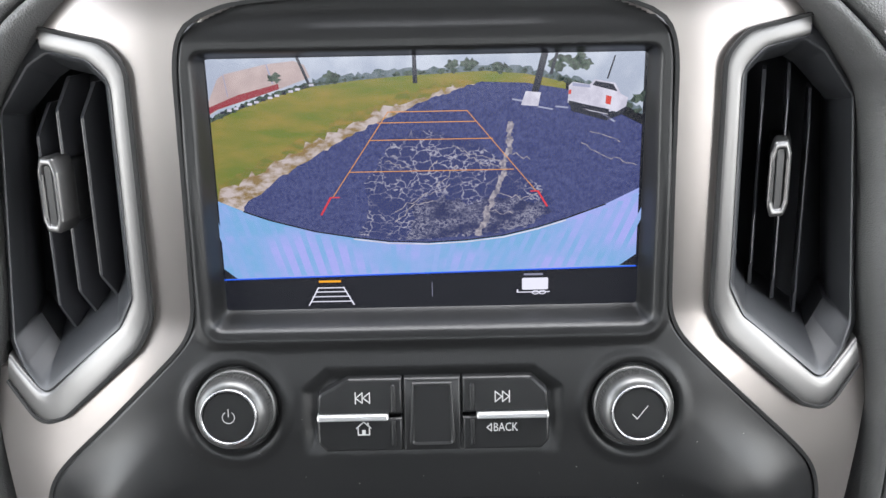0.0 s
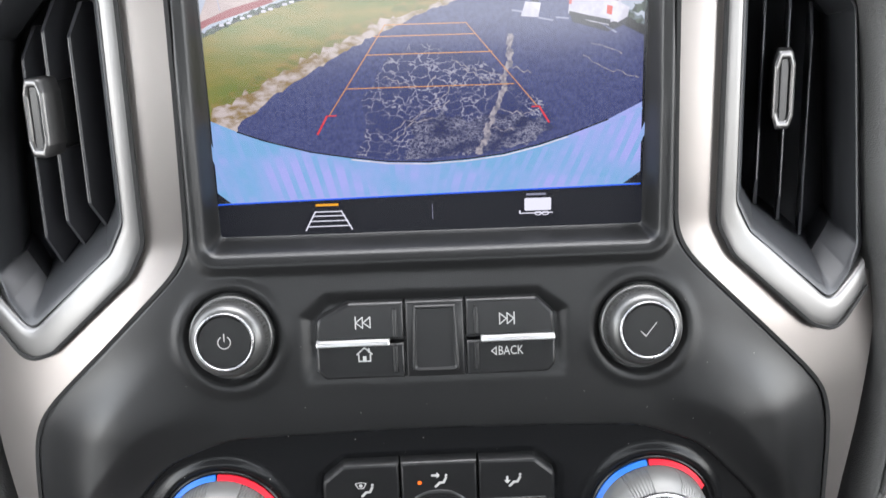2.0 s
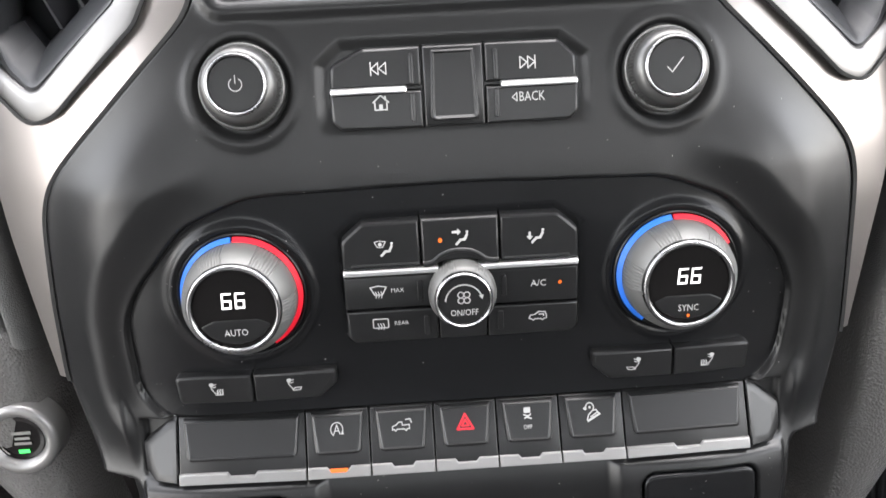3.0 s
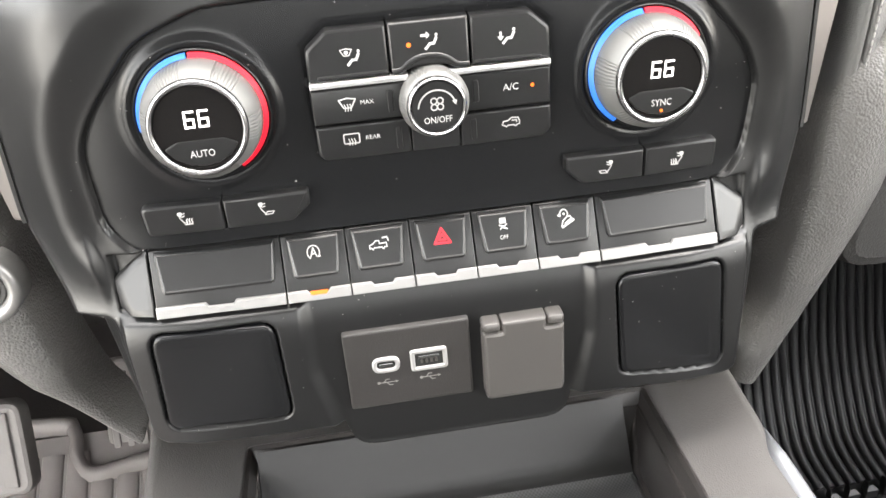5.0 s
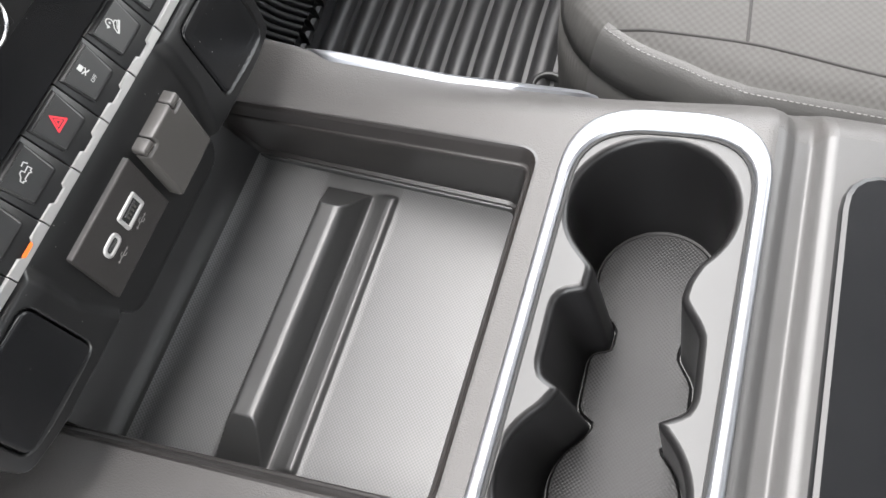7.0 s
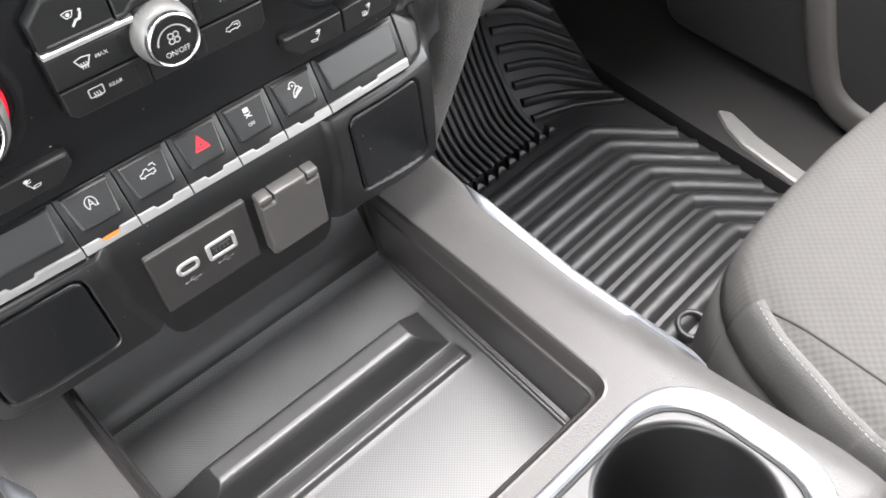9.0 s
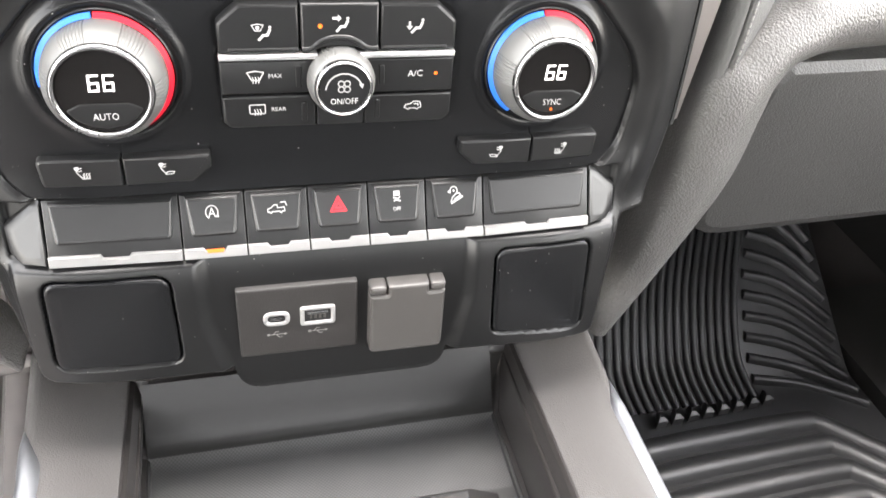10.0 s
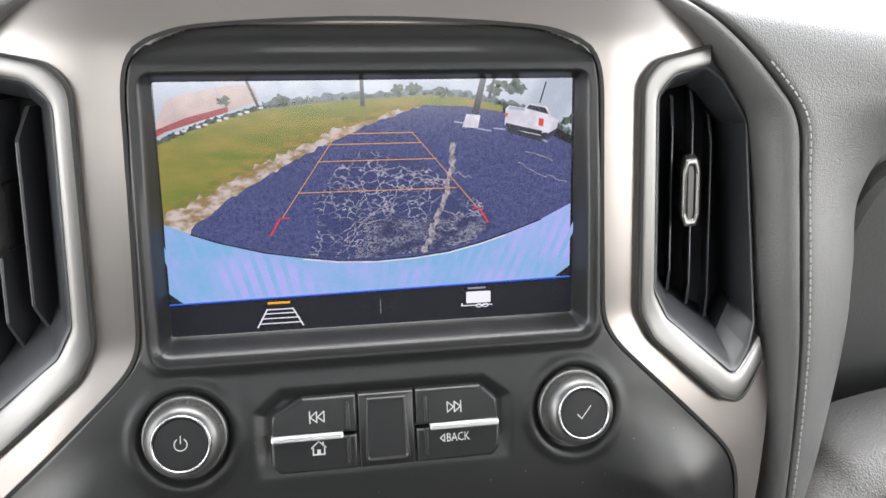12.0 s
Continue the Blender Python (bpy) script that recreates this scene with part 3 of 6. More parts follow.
SEAM_LINE = [(0.207, 0.298, 0.572), (0.2080, 0.298, 0.600), (0.2085, 0.300, 0.645), (0.2068, 0.301, 0.690), (0.2030, 0.302, 0.727), (0.1975, 0.305, 0.776), (0.1930, 0.305, 0.803), (0.1810, 0.305, 0.820), (0.1570, 0.306, 0.842), (0.1360, 0.310, 0.856), (0.1050, 0.322, 0.872), (0.075, 0.338, 0.884)]
ROLL_LINE = [(0.1965, 0.312, 0.566), (0.1985, 0.312, 0.600), (0.1980, 0.313, 0.645), (0.1930, 0.314, 0.690), (0.1860, 0.315, 0.727), (0.1815, 0.316, 0.770), (0.1745, 0.318, 0.803), (0.1640, 0.318, 0.818), (0.1480, 0.316, 0.836), (0.1310, 0.318, 0.850), (0.1000, 0.328, 0.866), (0.070, 0.342, 0.878)]
OUTER_LINE = [(0.240, 0.345, 0.586), (0.2475, 0.337, 0.610), (0.2530, 0.336, 0.645), (0.2570, 0.337, 0.690), (0.2570, 0.339, 0.725), (0.2580, 0.342, 0.762), (0.2900, 0.346, 0.789), (0.40, 0.352, 0.800), (0.60, 0.362, 0.816), (0.60, 0.40, 0.828), (0.56, 0.46, 0.840), (0.50, 0.54, 0.850)]


def side_pad(side):
    """Padded flank beside the vent: a tight roll, a sewn seam, and the broad cover that runs on over the dash."""
    n = 12
    seam, roll, outer = smooth_path(SEAM_LINE, n), smooth_path(ROLL_LINE, n), smooth_path(OUTER_LINE, n)
    sec = [(0.0, 0.0, 0.010), (0.0, 0.0, 0.0), (0.08, 0.0, -0.0032), (0.22, 0.0, -0.0056), (0.40, 0.0, -0.0064), (0.58, 0.0, -0.0056), (0.74, 0.0, -0.0038), (0.86, 0.0, -0.0020), (0.93, 0.0, 0.0008), (0.975, 0.0, 0.0036), (1.0, 0.0, 0.0042)]
    cover = [0.0, 0.006, 0.012, 0.02, 0.03, 0.05, 0.08, 0.12, 0.18, 0.26, 0.36, 0.48, 0.60, 0.72, 0.82, 0.90, 0.95, 0.98, 1.0]
    verts, m = [], len(sec) + len(cover) + 1

    def over(b, c, w):
        """A place on the cover, from the seam to its outer edge."""
        p = b.lerp(c, w)
        near = w * (c - b).length
        p.y += 0.0040 * math.exp(-near * 900) - 0.0018 * (1 - math.exp(-near * 500))
        p.y += -0.006 * math.sin(math.pi * w) ** 0.8 + 0.012 * max(0.0, (w - 0.93) / 0.07) ** 2
        return p
    for a, b, c in zip(roll, seam, outer):
        for w, _, dy in sec:
            p = a.lerp(b, w)
            verts.append((CX + side * p.x, p.y + dy, p.z))
        for w in cover:
            p = over(b, c, w)
            verts.append((CX + side * p.x, p.y, p.z))
        verts.append((CX + side * c.x, c.y + 0.05, c.z))
    faces = [(i * m + j, i * m + j + 1, (i + 1) * m + j + 1, (i + 1) * m + j) for i in range(len(seam) - 1) for j in range(m - 1)]
    mesh_object("side_pad", verts, faces, LEATHER, dashboard, "grained dark vinyl side padding")
    line = []
    for b, c in zip(seam, outer):
        if b.z < 0.832:
            q = over(b, c, 0.0030 / (c - b).length)
            line.append(Vector((CX + side * q.x, q.y - 0.0006, q.z)))
    line = resample(line, 74)
    return [(a.lerp(b, 0.2), a.lerp(b, 0.66)) for a, b in zip(line, line[1:])]


def stitches(name, pairs, r, parent, label, mat=THREAD):
    bm = bmesh.new()
    for a, b in pairs:
        t = (b - a).normalized()
        s = t.cross(Vector((0.3, 1, 0.5))).normalized() * r
        u = s.cross(t).normalized() * r
        loft(bm, [[a - t * r + w for w in (s * 0.5, u * 0.5, -s * 0.5, -u * 0.5)], [a + w for w in (s, u, -s, -u)], [b + w for w in (s, u, -s, -u)], [b + t * r + w for w in (s * 0.5, u * 0.5, -s * 0.5, -u * 0.5)]], True, True)
    return tagged(part(name, bm, mat, parent, label, smooth=True), kind="stuff")


for side in (-1, 1):
    stitches("stitching", side_pad(side), 0.0005, dashboard, "row of pale stitches along the padding")

# lower dash, glove boxes and top pad
for side in (-1, 1):
    a = smooth_path([(0.168, 0.305, 0.395), (0.181, 0.303, 0.445), (0.190, 0.303, 0.505), (0.1975, 0.305, 0.574), (0.214, 0.310, 0.594), (0.241, 0.316, 0.613), (0.281, 0.326, 0.632), (0.50, 0.352, 0.640), (0.86, 0.372, 0.642)], 8)
    b = smooth_path([(0.205, 0.345, 0.385), (0.2369, 0.342, 0.450), (0.2610, 0.337, 0.503), (0.2645, 0.335, 0.537), (0.2640, 0.335, 0.560), (0.276, 0.338, 0.5695), (0.340, 0.345, 0.5715), (0.52, 0.358, 0.574), (0.86, 0.376, 0.578)], 8)
    if side < 0:
        # beside the driver footwell the rail tapers to a point at the console
        a = smooth_path([(0.166, 0.305, 0.412), (0.181, 0.303, 0.448), (0.190, 0.303, 0.505), (0.1975, 0.305, 0.574), (0.214, 0.310, 0.594), (0.241, 0.316, 0.613), (0.281, 0.326, 0.632), (0.50, 0.352, 0.640), (0.86, 0.372, 0.642)], 8)
        b = smooth_path([(0.174, 0.318, 0.408), (0.201, 0.330, 0.440), (0.2585, 0.337, 0.503), (0.2645, 0.335, 0.537), (0.2640, 0.335, 0.560), (0.276, 0.338, 0.5695), (0.340, 0.345, 0.5715), (0.52, 0.358, 0.574), (0.86, 0.376, 0.578)], 8)
    verts, n = [], 15
    for p, q in zip(a, b):
        for k in range(n):
            w = k / (n - 1)
            bulge = -0.027 * min(1.0, (p - q).length / 0.05) * math.sin(math.pi * w) ** 0.75 + (0.03 if k in (0, n - 1) else 0)
            c = p.lerp(q, w)
            verts.append((side * c.x, c.y + bulge, c.z))
    mesh_object("knee_rail", verts, [(i * n + k, i * n + k + 1, (i + 1) * n + k + 1, (i + 1) * n + k) for i in range(len(a) - 1) for k in range(n - 1)], GRAINED, dashboard, "curved grained lower dash rail")
    bm = bmesh.new()
    box(bm, min(side * 0.2, side * 0.86), max(side * 0.2, side * 0.86), 0.445, 0.60, 0.43, 0.82)
    part("dash_core", bm, BLACK, dashboard)

    def dash_face(x, z, d, side=side):
        return Vector((side * x, 0.368 + 0.03 * (x - 0.25) - d, z))
    def upper_face(x, z, d, side=side):
        return Vector((side * x, 0.352 + 0.03 * (x - 0.25) + (0.773 - z) * 0.42 - d, z))
    plate("upper_glovebox_door", fillet([(0.256, 0.585), (0.86, 0.590), (0.86, 0.786), (0.266, 0.780)], [0.012, 0, 0, 0.035]), -0.03, 0.013, 0.008, upper_face, LEATHER, dashboard, "grained upper glovebox door")
    plate("lower_glovebox_door", fillet([(0.262, 0.413), (0.86, 0.413), (0.86, 0.556), (0.300, 0.556), (0.287, 0.540)], [0.03, 0, 0, 0.01, 0.01]), -0.03, 0.012, 0.010, dash_face, GLOVE, dashboard, "grained grey lower glovebox door")
    if side > 0:
        plate("glovebox_handle", fillet([(0.4545, 0.4640), (0.640, 0.4500), (0.640, 0.4590), (0.4560, 0.4740)], [0.004, 0, 0, 0.004]), 0.010, 0.0165, 0.002, dash_face, BRIGHT_TRIM, dashboard, "slim bright glovebox handle")

    def top_place(x, t):
        y = np.interp(t, [0, 1, 2, 3, 4, 5, 6], [0.350, 0.346, 0.350, 0.362, 0.42, 0.60, 0.95]) + 0.03 * (x - 0.2)
        z = np.interp(t, [0, 1, 2, 3, 4, 5, 6], [0.766, 0.798, 0.817, 0.828, 0.840, 0.853, 0.86])
        return side * x, y, z
    grid("top_pad", (np.linspace(0.215, 0.86, 50), np.linspace(0, 6, 61)), top_place, DASH_TOP, dashboard, "dark padded dash top")
grid("top_pad", (np.linspace(-0.23, 0.23, 60), np.linspace(0, 1, 30)), lambda x, t: (x, 0.372 + 0.58 * t, 0.880 - 0.03 * np.abs(x) / 0.23), DASH_TOP, dashboard, "dark padded dash top")


# ---- air vents ----
def open_fillet(points, r):
    o = fillet([(points[0][0] + 0.05, points[0][1])] + list(points) + [(points[-1][0] + 0.05, points[-1][1])], [0, 0] + [r] * (len(points) - 2) + [0, 0], 5)
    return o[1:-1]


def air_vent(side, slant, label):
    vent = thing("air_vent", label, "air vent", "dashboard air vents")

    def mp(x, z, d):
        return Vector((CX + side * (x - CX) if side > 0 else 2 * CX - x, float(base_y(x, z)) - d, z))
    a, b = resample(open_fillet(VENT_OUT, 0.013), 90), resample(open_fillet(VENT_IN, 0.010), 90)
    bm = bmesh.new()
    rows = []
    for p, q in zip(a, b):
        rows.append([bm.verts.new(mp(*(p.lerp(q, w)), h)) for w, h in ((0, -0.006), (0.0, 0.0002), (0.02, 0.0007), (0.06, 0.0009), (0.30, 0.0011), (0.60, 0.0012), (0.84, 0.0009), (0.92, 0.0004), (0.97, -0.0008), (1.0, -0.0034), (1.02, -0.010))])
    for r, s in zip(rows, rows[1:]):
        for i in range(len(r) - 1):
            bm.faces.new((r[i], r[i + 1], s[i + 1], s[i]))
    bm.faces.new(rows[0])
    bm.faces.new(rows[-1])
    part("chrome_frame", bm, SOFT_CHROME, vent, "satin chrome frame round the vent", smooth=True)
    sweep("dark_joint", [mp(p.x, p.y, 0.0008) for p in a], [(-0.0007, -0.001), (0.0007, -0.001), (0.0007, 0.001), (-0.0007, 0.001)], GAP, vent, up=(0, -1, 0))
    # housing: rim, sloping walls, back
    o = fillet(VENT_HEX, 0.006, 4)
    bm = bmesh.new()
    steps = ((-0.010, -0.022), (-0.0080, -0.0040), (-0.0016, 0.0002), (-0.0008, 0.0010), (0.0, 0.0006), (0.0012, -0.0012), (0.0045, -0.0080), (0.0070, -0.0140), (0.0078, -0.0160))
    def narrowed(k):
        # the outer wall runs almost straight back, the lower one slopes up as a broad ledge
        out = []
        for (x, z), (x0, z0) in zip(inset(o, k), o):
            w = max(0.0, min(1.0, (x0 - 0.165) / 0.012)) * max(0.0, min(1.0, (z0 - 0.700) / 0.01)) if k > 0 else 0.0
            out.append((x + (x0 - x) * 0.8 * w, z + 0.5 * max(0, k) * max(0, min(1, (0.735 - z) / 0.03))))
        return out
    loops = [[mp(x, z, d) for x, z in narrowed(k)] for k, d in steps]
    loops.append([mp(x + 0.008, z, -0.036) for x, z in narrowed(0.0078)])
    loft(bm, loops)
    part("housing", bm, HOUSING, vent, "black sloping vent housing")
    # slats
    for i, (sx, z0, z1) in enumerate(((0.1360, 0.7240, 0.8140), (0.1475, 0.7160, 0.8160), (0.1590, 0.7080, 0.8050))):
        sx += 0.0 if side > 0 else 0.005
        bm = bmesh.new()
        loops = []
        for w, th in ((0.0, 0.0002), (0.0008, 0.0007), (0.010, 0.0009), (0.022, 0.0006)):
            dx, dy = slant * w, w * math.sqrt(1 - slant * slant)
            cut = 0.013 * max(0.0, 1 - w / 0.010)
            zz = [(z0 + cut, -1), (z1 - cut, -1), (z1 - cut, 1), (z0 + cut, 1)]
            loops.append([mp(sx + dx + s * th, z, -0.008 - dy) for z, s in zz])
        loft(bm, loops, True, True)
        slat = part("slat", bm, VENT, vent)
        if i == 1:
            # sliding tab
            tx = sx - slant * 0.006
            tz = -0.0058 if side > 0 else -0.0080

            def tab(x, z, d, tx=tx, tz=tz):
                return mp(tx + x - slant * d, z + tz, d * math.sqrt(1 - slant * slant) - 0.006)
            frame_plate("tab", fillet([(-0.0032, 0.7640), (0.0032, 0.7640), (0.0050, 0.7690), (0.0050, 0.7890), (0.0032, 0.7945), (-0.0032, 0.7945), (-0.0050, 0.7890), (-0.0050, 0.7690)], 0.0016, 3), fillet([(-0.0014, 0.7675), (0.0014, 0.7675), (0.0024, 0.7705), (0.0024, 0.7875), (0.0014, 0.7910), (-0.0014, 0.7910), (-0.0024, 0.7875), (-0.0024, 0.7705)], 0.0006, 3), -0.004, 0.007, 0.0013, tab, SOFT_CHROME, slat, "chrome sliding tab")
            for r in range(7):
                for c in range(3):
                    bm = bmesh.new()
                    p = [tab(0.0052, 0.7695 + 0.0032 * r + a, -0.0075 - 0.0028 * c + b) for a, b in ((-0.0006, 0), (0, 0.0006), (0.0006, 0), (0, -0.0006))]
                    q = [v + (tab(0.0060, 0, 0) - tab(0.0052, 0, 0)) for v in p]
                    loft(bm, [p, q])
                    part("grip_dot", bm, KEY, slat)
            plate("tab_side", rrect(0, 0.7792, 0.0104, 0.0270, 0.003), -0.022, -0.0030, 0.002, tab, KEY, slat, "black dotted side of the tab")
            plate("tab_grip", rrect(0, 0.7792, 0.0042, 0.0250, 0.001), -0.006, 0.0058, 0.0006, tab, KEY, slat, "black grip in the tab")
    return vent


air_vent(1, 0.40, "black slatted air vent in satin chrome frame, passenger side")
air_vent(-1, -0.30, "black slatted air vent in satin chrome frame, slats turned outwards")

# ---- centre console ----
console = thing("centre_console", "dark grey centre console with open tray, cup holders and bright trim", "console")


def top_z(y):
    return 0.401 + (0.286 - y) * 0.217


def on_top(x, y, d):
    return Vector((x, y + 0.21 * d, top_z(y) + d))


TRAY_RIM = fillet([(-0.1130, 0.2990), (-0.1040, 0.0655), (0.0940, 0.0655), (0.1165, 0.2990)], [0.004, 0.014, 0.014, 0.004], 6)
RING_OUT = fillet([(-0.1305, 0.0535), (-0.1285, -0.0480), (0.1215, -0.0480), (0.1235, 0.0535)], 0.040, 9)
RING_IN = fillet([(-0.1195, 0.0465), (-0.1180, -0.0415), (0.1080, -0.0415), (0.1100, 0.0465)], 0.034, 9)


def outer_z(y):
    return np.interp(y, [-0.45, -0.10, 0.0435, 0.2425, 0.34], [0.43, 0.405, 0.400, 0.420, 0.420])


def console_edge_x(y):
    return np.interp(y, [-0.45, -0.03, 0.04, 0.14, 0.225, 0.245, 0.30, 0.36], [0.185, 0.183, 0.1735, 0.1600, 0.1575, 0.1600, 0.1640, 0.168])


def crest_z(y):
    """Height of the console's middle line, with the hollow behind the cup holders."""
    r = top_z(-0.05)
    return np.where(y > -0.046, top_z(y), np.interp(-y, [0.046, 0.052, 0.058, 0.066, 0.0700, 0.0740, 0.12, 0.45], [top_z(-0.046), r - 0.003, r - 0.010, r - 0.011, r - 0.002, r, r + 0.002, r + 0.002]))


# flat middle with openings for tray and cup holders
bm = bmesh.new()
edges = []
for o in ([(-0.118, 0.34), (-0.118, 0.0625), (0.118, 0.0625), (0.118, 0.34)], inset(TRAY_RIM, -0.0012)):
    vs = [bm.verts.new(on_top(x, y, 0)) for x, y in o]
    edges += [bm.edges.new((vs[i - 1], vs[i])) for i in range(len(vs))]
bmesh.ops.triangle_fill(bm, edges=edges, use_beauty=True)
part("top_panel", bm, CONSOLE_GRAIN, console)
for side in (-1, 1):
    def shoulder(u, y, side=side):
        x0, x1 = 0.117, console_edge_x(y)
        x = x0 + (x1 - x0) * np.minimum(u, 1)
        k = np.minimum(u, 1)
        z = crest_z(y) + (outer_z(y) - crest_z(y)) * (0.55 * step(k) + 0.45 * k * k)
        z = z - 0.012 * np.maximum(0, k - 0.85) ** 2 / 0.0225
        z = np.where(u > 1, outer_z(y) - 0.012 - (u - 1) * 0.36, z)
        x = np.where(u > 1, x1 + 0.004 * np.sqrt(np.maximum(0, u - 1)) + (0.078 if side < 0 else 0.0) * np.maximum(0, u - 1), x)
        return side * x, y + 0 * u, z
    us = np.concatenate([np.linspace(0, 1, 22), [1.02, 1.06, 1.2, 1.5, 2.0]])
    grid("side_shoulder", (us, np.concatenate([np.linspace(0.345, -0.04, 60), np.linspace(-0.044, -0.085, 28), np.linspace(-0.10, -0.45, 20)])), shoulder, CONSOLE_GRAIN, console, "grained rounded console side")
    bm = bmesh.new()
    rows = []
    for i, y in enumerate(np.linspace(0.2440 if side > 0 else 0.2600, 0.0430, 40)):
        w = min(1.0, (i + 0.15) / 5, math.sqrt((39 - i + 0.02) / 3))
        rows.append([])
        for u, lift in ((-1, -0.002), (-0.95, 0.0018), (-0.5, 0.0026), (0, 0.0032), (0.5, 0.0034), (0.95, 0.0028), (1, -0.004)):
            k = 0.99 - (0.105 if side > 0 else 0.125) * (1 - u) * w
            x, _, z = shoulder(np.array(k), np.array(y))
            rows[-1].append(bm.verts.new((float(x) + side * lift * 0.7 * w, y, float(z) + lift * w)))
    for r, q in zip(rows, rows[1:]):
        for i in range(6):
            bm.faces.new((r[i], r[i + 1], q[i + 1], q[i]))
    part("edge_trim", bm, BRIGHT_TRIM, console, "bright silver edge trim", smooth=True)


def console_z(x, y):
    """Height of the console's top at any place."""
    k = np.clip((np.abs(x) - 0.117) / (console_edge_x(y) - 0.117), 0, 1)
    z = crest_z(y) + (outer_z(y) - crest_z(y)) * (0.55 * step(k) + 0.45 * k * k)
    return z - 0.012 * np.maximum(0, k - 0.85) ** 2 / 0.0225


sheet_ob = grid("ring_surround", (np.linspace(-0.146, 0.146, 118), np.linspace(0.0645, -0.0475, 46)), lambda x, y: (x, y, console_z(x, y) + 0.0003), CONSOLE_GRAIN, console, "grey surface round the cup holder ring")
cut = bmesh.new()
cut.from_mesh(sheet_ob.data)
under = inset(RING_OUT, 0.0045)
bmesh.ops.delete(cut, geom=[f for f in cut.faces if sdf(np.array(f.calc_center_median().x), np.array(f.calc_center_median().y), under) < 0], context="FACES")
cut.to_mesh(sheet_ob.data)
cut.free()


def tray_floor(y):
    return 0.3665 + (0.265 - y) * 0.075


bm = bmesh.new()
floor_out = fillet([(-0.1055, 0.2630), (-0.0990, 0.0790), (0.0900, 0.0790), (0.0975, 0.2630)], [0.004, 0.008, 0.008, 0.004], 6)
loops = [[on_top(x, y, 0.0) for x, y in inset(TRAY_RIM, -0.0012)], [on_top(x, y, 0.0004) for x, y in inset(TRAY_RIM, 0.0002)], [on_top(x, y, -0.0012) for x, y in inset(TRAY_RIM, 0.0022)], [on_top(x, y, -0.0078) for x, y in inset(TRAY_RIM, 0.0046)], [on_top(x, y, -0.0084) for x, y in inset(TRAY_RIM, 0.0054)], [on_top(x, y, -0.0086) for x, y in inset(TRAY_RIM, 0.0066)], [on_top(x, y, -0.0096) for x, y in inset(TRAY_RIM, 0.0076)]]
loops.append([Vector((x, y, tray_floor(y) + 0.0062)) for x, y in inset(floor_out, -0.0036)])
loops.append([Vector((x, y, tray_floor(y) + 0.0050)) for x, y in inset(floor_out, -0.0012)])
loops.append([Vector((x, y, tray_floor(y) + 0.0005)) for x, y in inset(floor_out, 0.0006)])
loops.append([Vector((x, y, tray_floor(y) - 0.002)) for x, y in inset(floor_out, 0.003)])
loft(bm, loops)
part("tray", bm, WALL, console, "open storage tray with sloping walls")


def liner_place(x, y):
    k = np.where(x < 0, np.interp(y, [0.079, 0.263], [0.0998, 0.1062]), np.interp(y, [0.079, 0.263], [0.0906, 0.0982]))
    z = tray_floor(y) + 0.0008
    ridge = np.interp(y, [0.1722, 0.1745, 0.1796, 0.1812, 0.1832, 0.1860, 0.1950, 0.1972, 0.1985, 0.2045], [0, 0.003, 0.0180, 0.0204, 0.0216, 0.0220, 0.0218, 0.0204, 0.0180, 0])
    hip = np.clip(np.minimum((x + 0.0935) * 0.95, (0.0845 - x) * 0.95), 0, 1)
    groove = np.interp(y, [0.1548, 0.1560, 0.1578, 0.1610, 0.1650, 0.1690, 0.1722], [0, 0.0020, 0.0029, 0.0026, 0.0013, 0.0003, 0])
    z = z + np.minimum(ridge, hip) + groove * step((0.0905 - np.abs(x + 0.002)) / 0.004)
    # rounded into the smooth front wall
    z = z + np.interp(y, [0.250, 0.2535, 0.257, 0.260, 0.263, 0.266, 0.269, 0.272, 0.286], [0, 0.0004, 0.0015, 0.0032, 0.0058, 0.0092, 0.0132, 0.0178, 0.0400])
    return x * k / 0.0970, y, z


liner_ob = grid("tray_liner", (np.linspace(-0.0968, 0.0968, 230), np.concatenate([np.linspace(0.0800, 0.154, 20), np.linspace(0.155, 0.209, 64), np.linspace(0.212, 0.248, 12), np.linspace(0.250, 0.274, 25), [0.280, 0.286]])), liner_place, RUBBER, console, "textured rubber liner with a raised phone ridge")
liner_ob.data.materials.append(RIDGE)
liner_ob.data.materials.append(CUP_BLACK)
for p in liner_ob.data.polygons:
    p.material_index = 2 if p.center.y > 0.2615 else int(0.1545 < p.center.y < 0.2075)

for edge in (-0.0966, 0.0966):
    ys = np.linspace(0.0815, 0.262, 40)
    lx, ly, _ = liner_place(np.full(40, edge), ys)
    lip = [Vector((float(a), float(b), float(tray_floor(b)) + 0.0030)) for a, b in zip(lx, ly)]
    sweep("liner_lip", lip, [(-0.0013, -0.003), (-0.0013, 0.0006), (-0.0005, 0.0014), (0.0005, 0.0014), (0.0013, 0.0006), (0.0013, -0.003)], RIDGE, console, "raised edge of the rubber liner")

# cup holders
CUP = ([(0.0660 + 0.0388 * math.cos(radians(a)), 0.0045 + 0.0388 * math.sin(radians(a))) for a in range(-135, 140, 9)]
       + [(0.0300, 0.0235), (0.0165, 0.0240), (0.0130, 0.0345), (0.0080, 0.0368), (-0.0230, 0.0362), (-0.0285, 0.0340), (-0.0330, 0.0245)]
       + [(-0.0730 + 0.0388 * math.cos(radians(a)), 0.0045 + 0.0388 * math.sin(radians(a))) for a in range(42, 320, 9)]
       + [(-0.0395, -0.0170), (-0.0330, -0.0280), (-0.0270, -0.0300), (0.0020, -0.0285), (0.0075, -0.0255), (0.0185, -0.0175), (0.0290, -0.0190)])
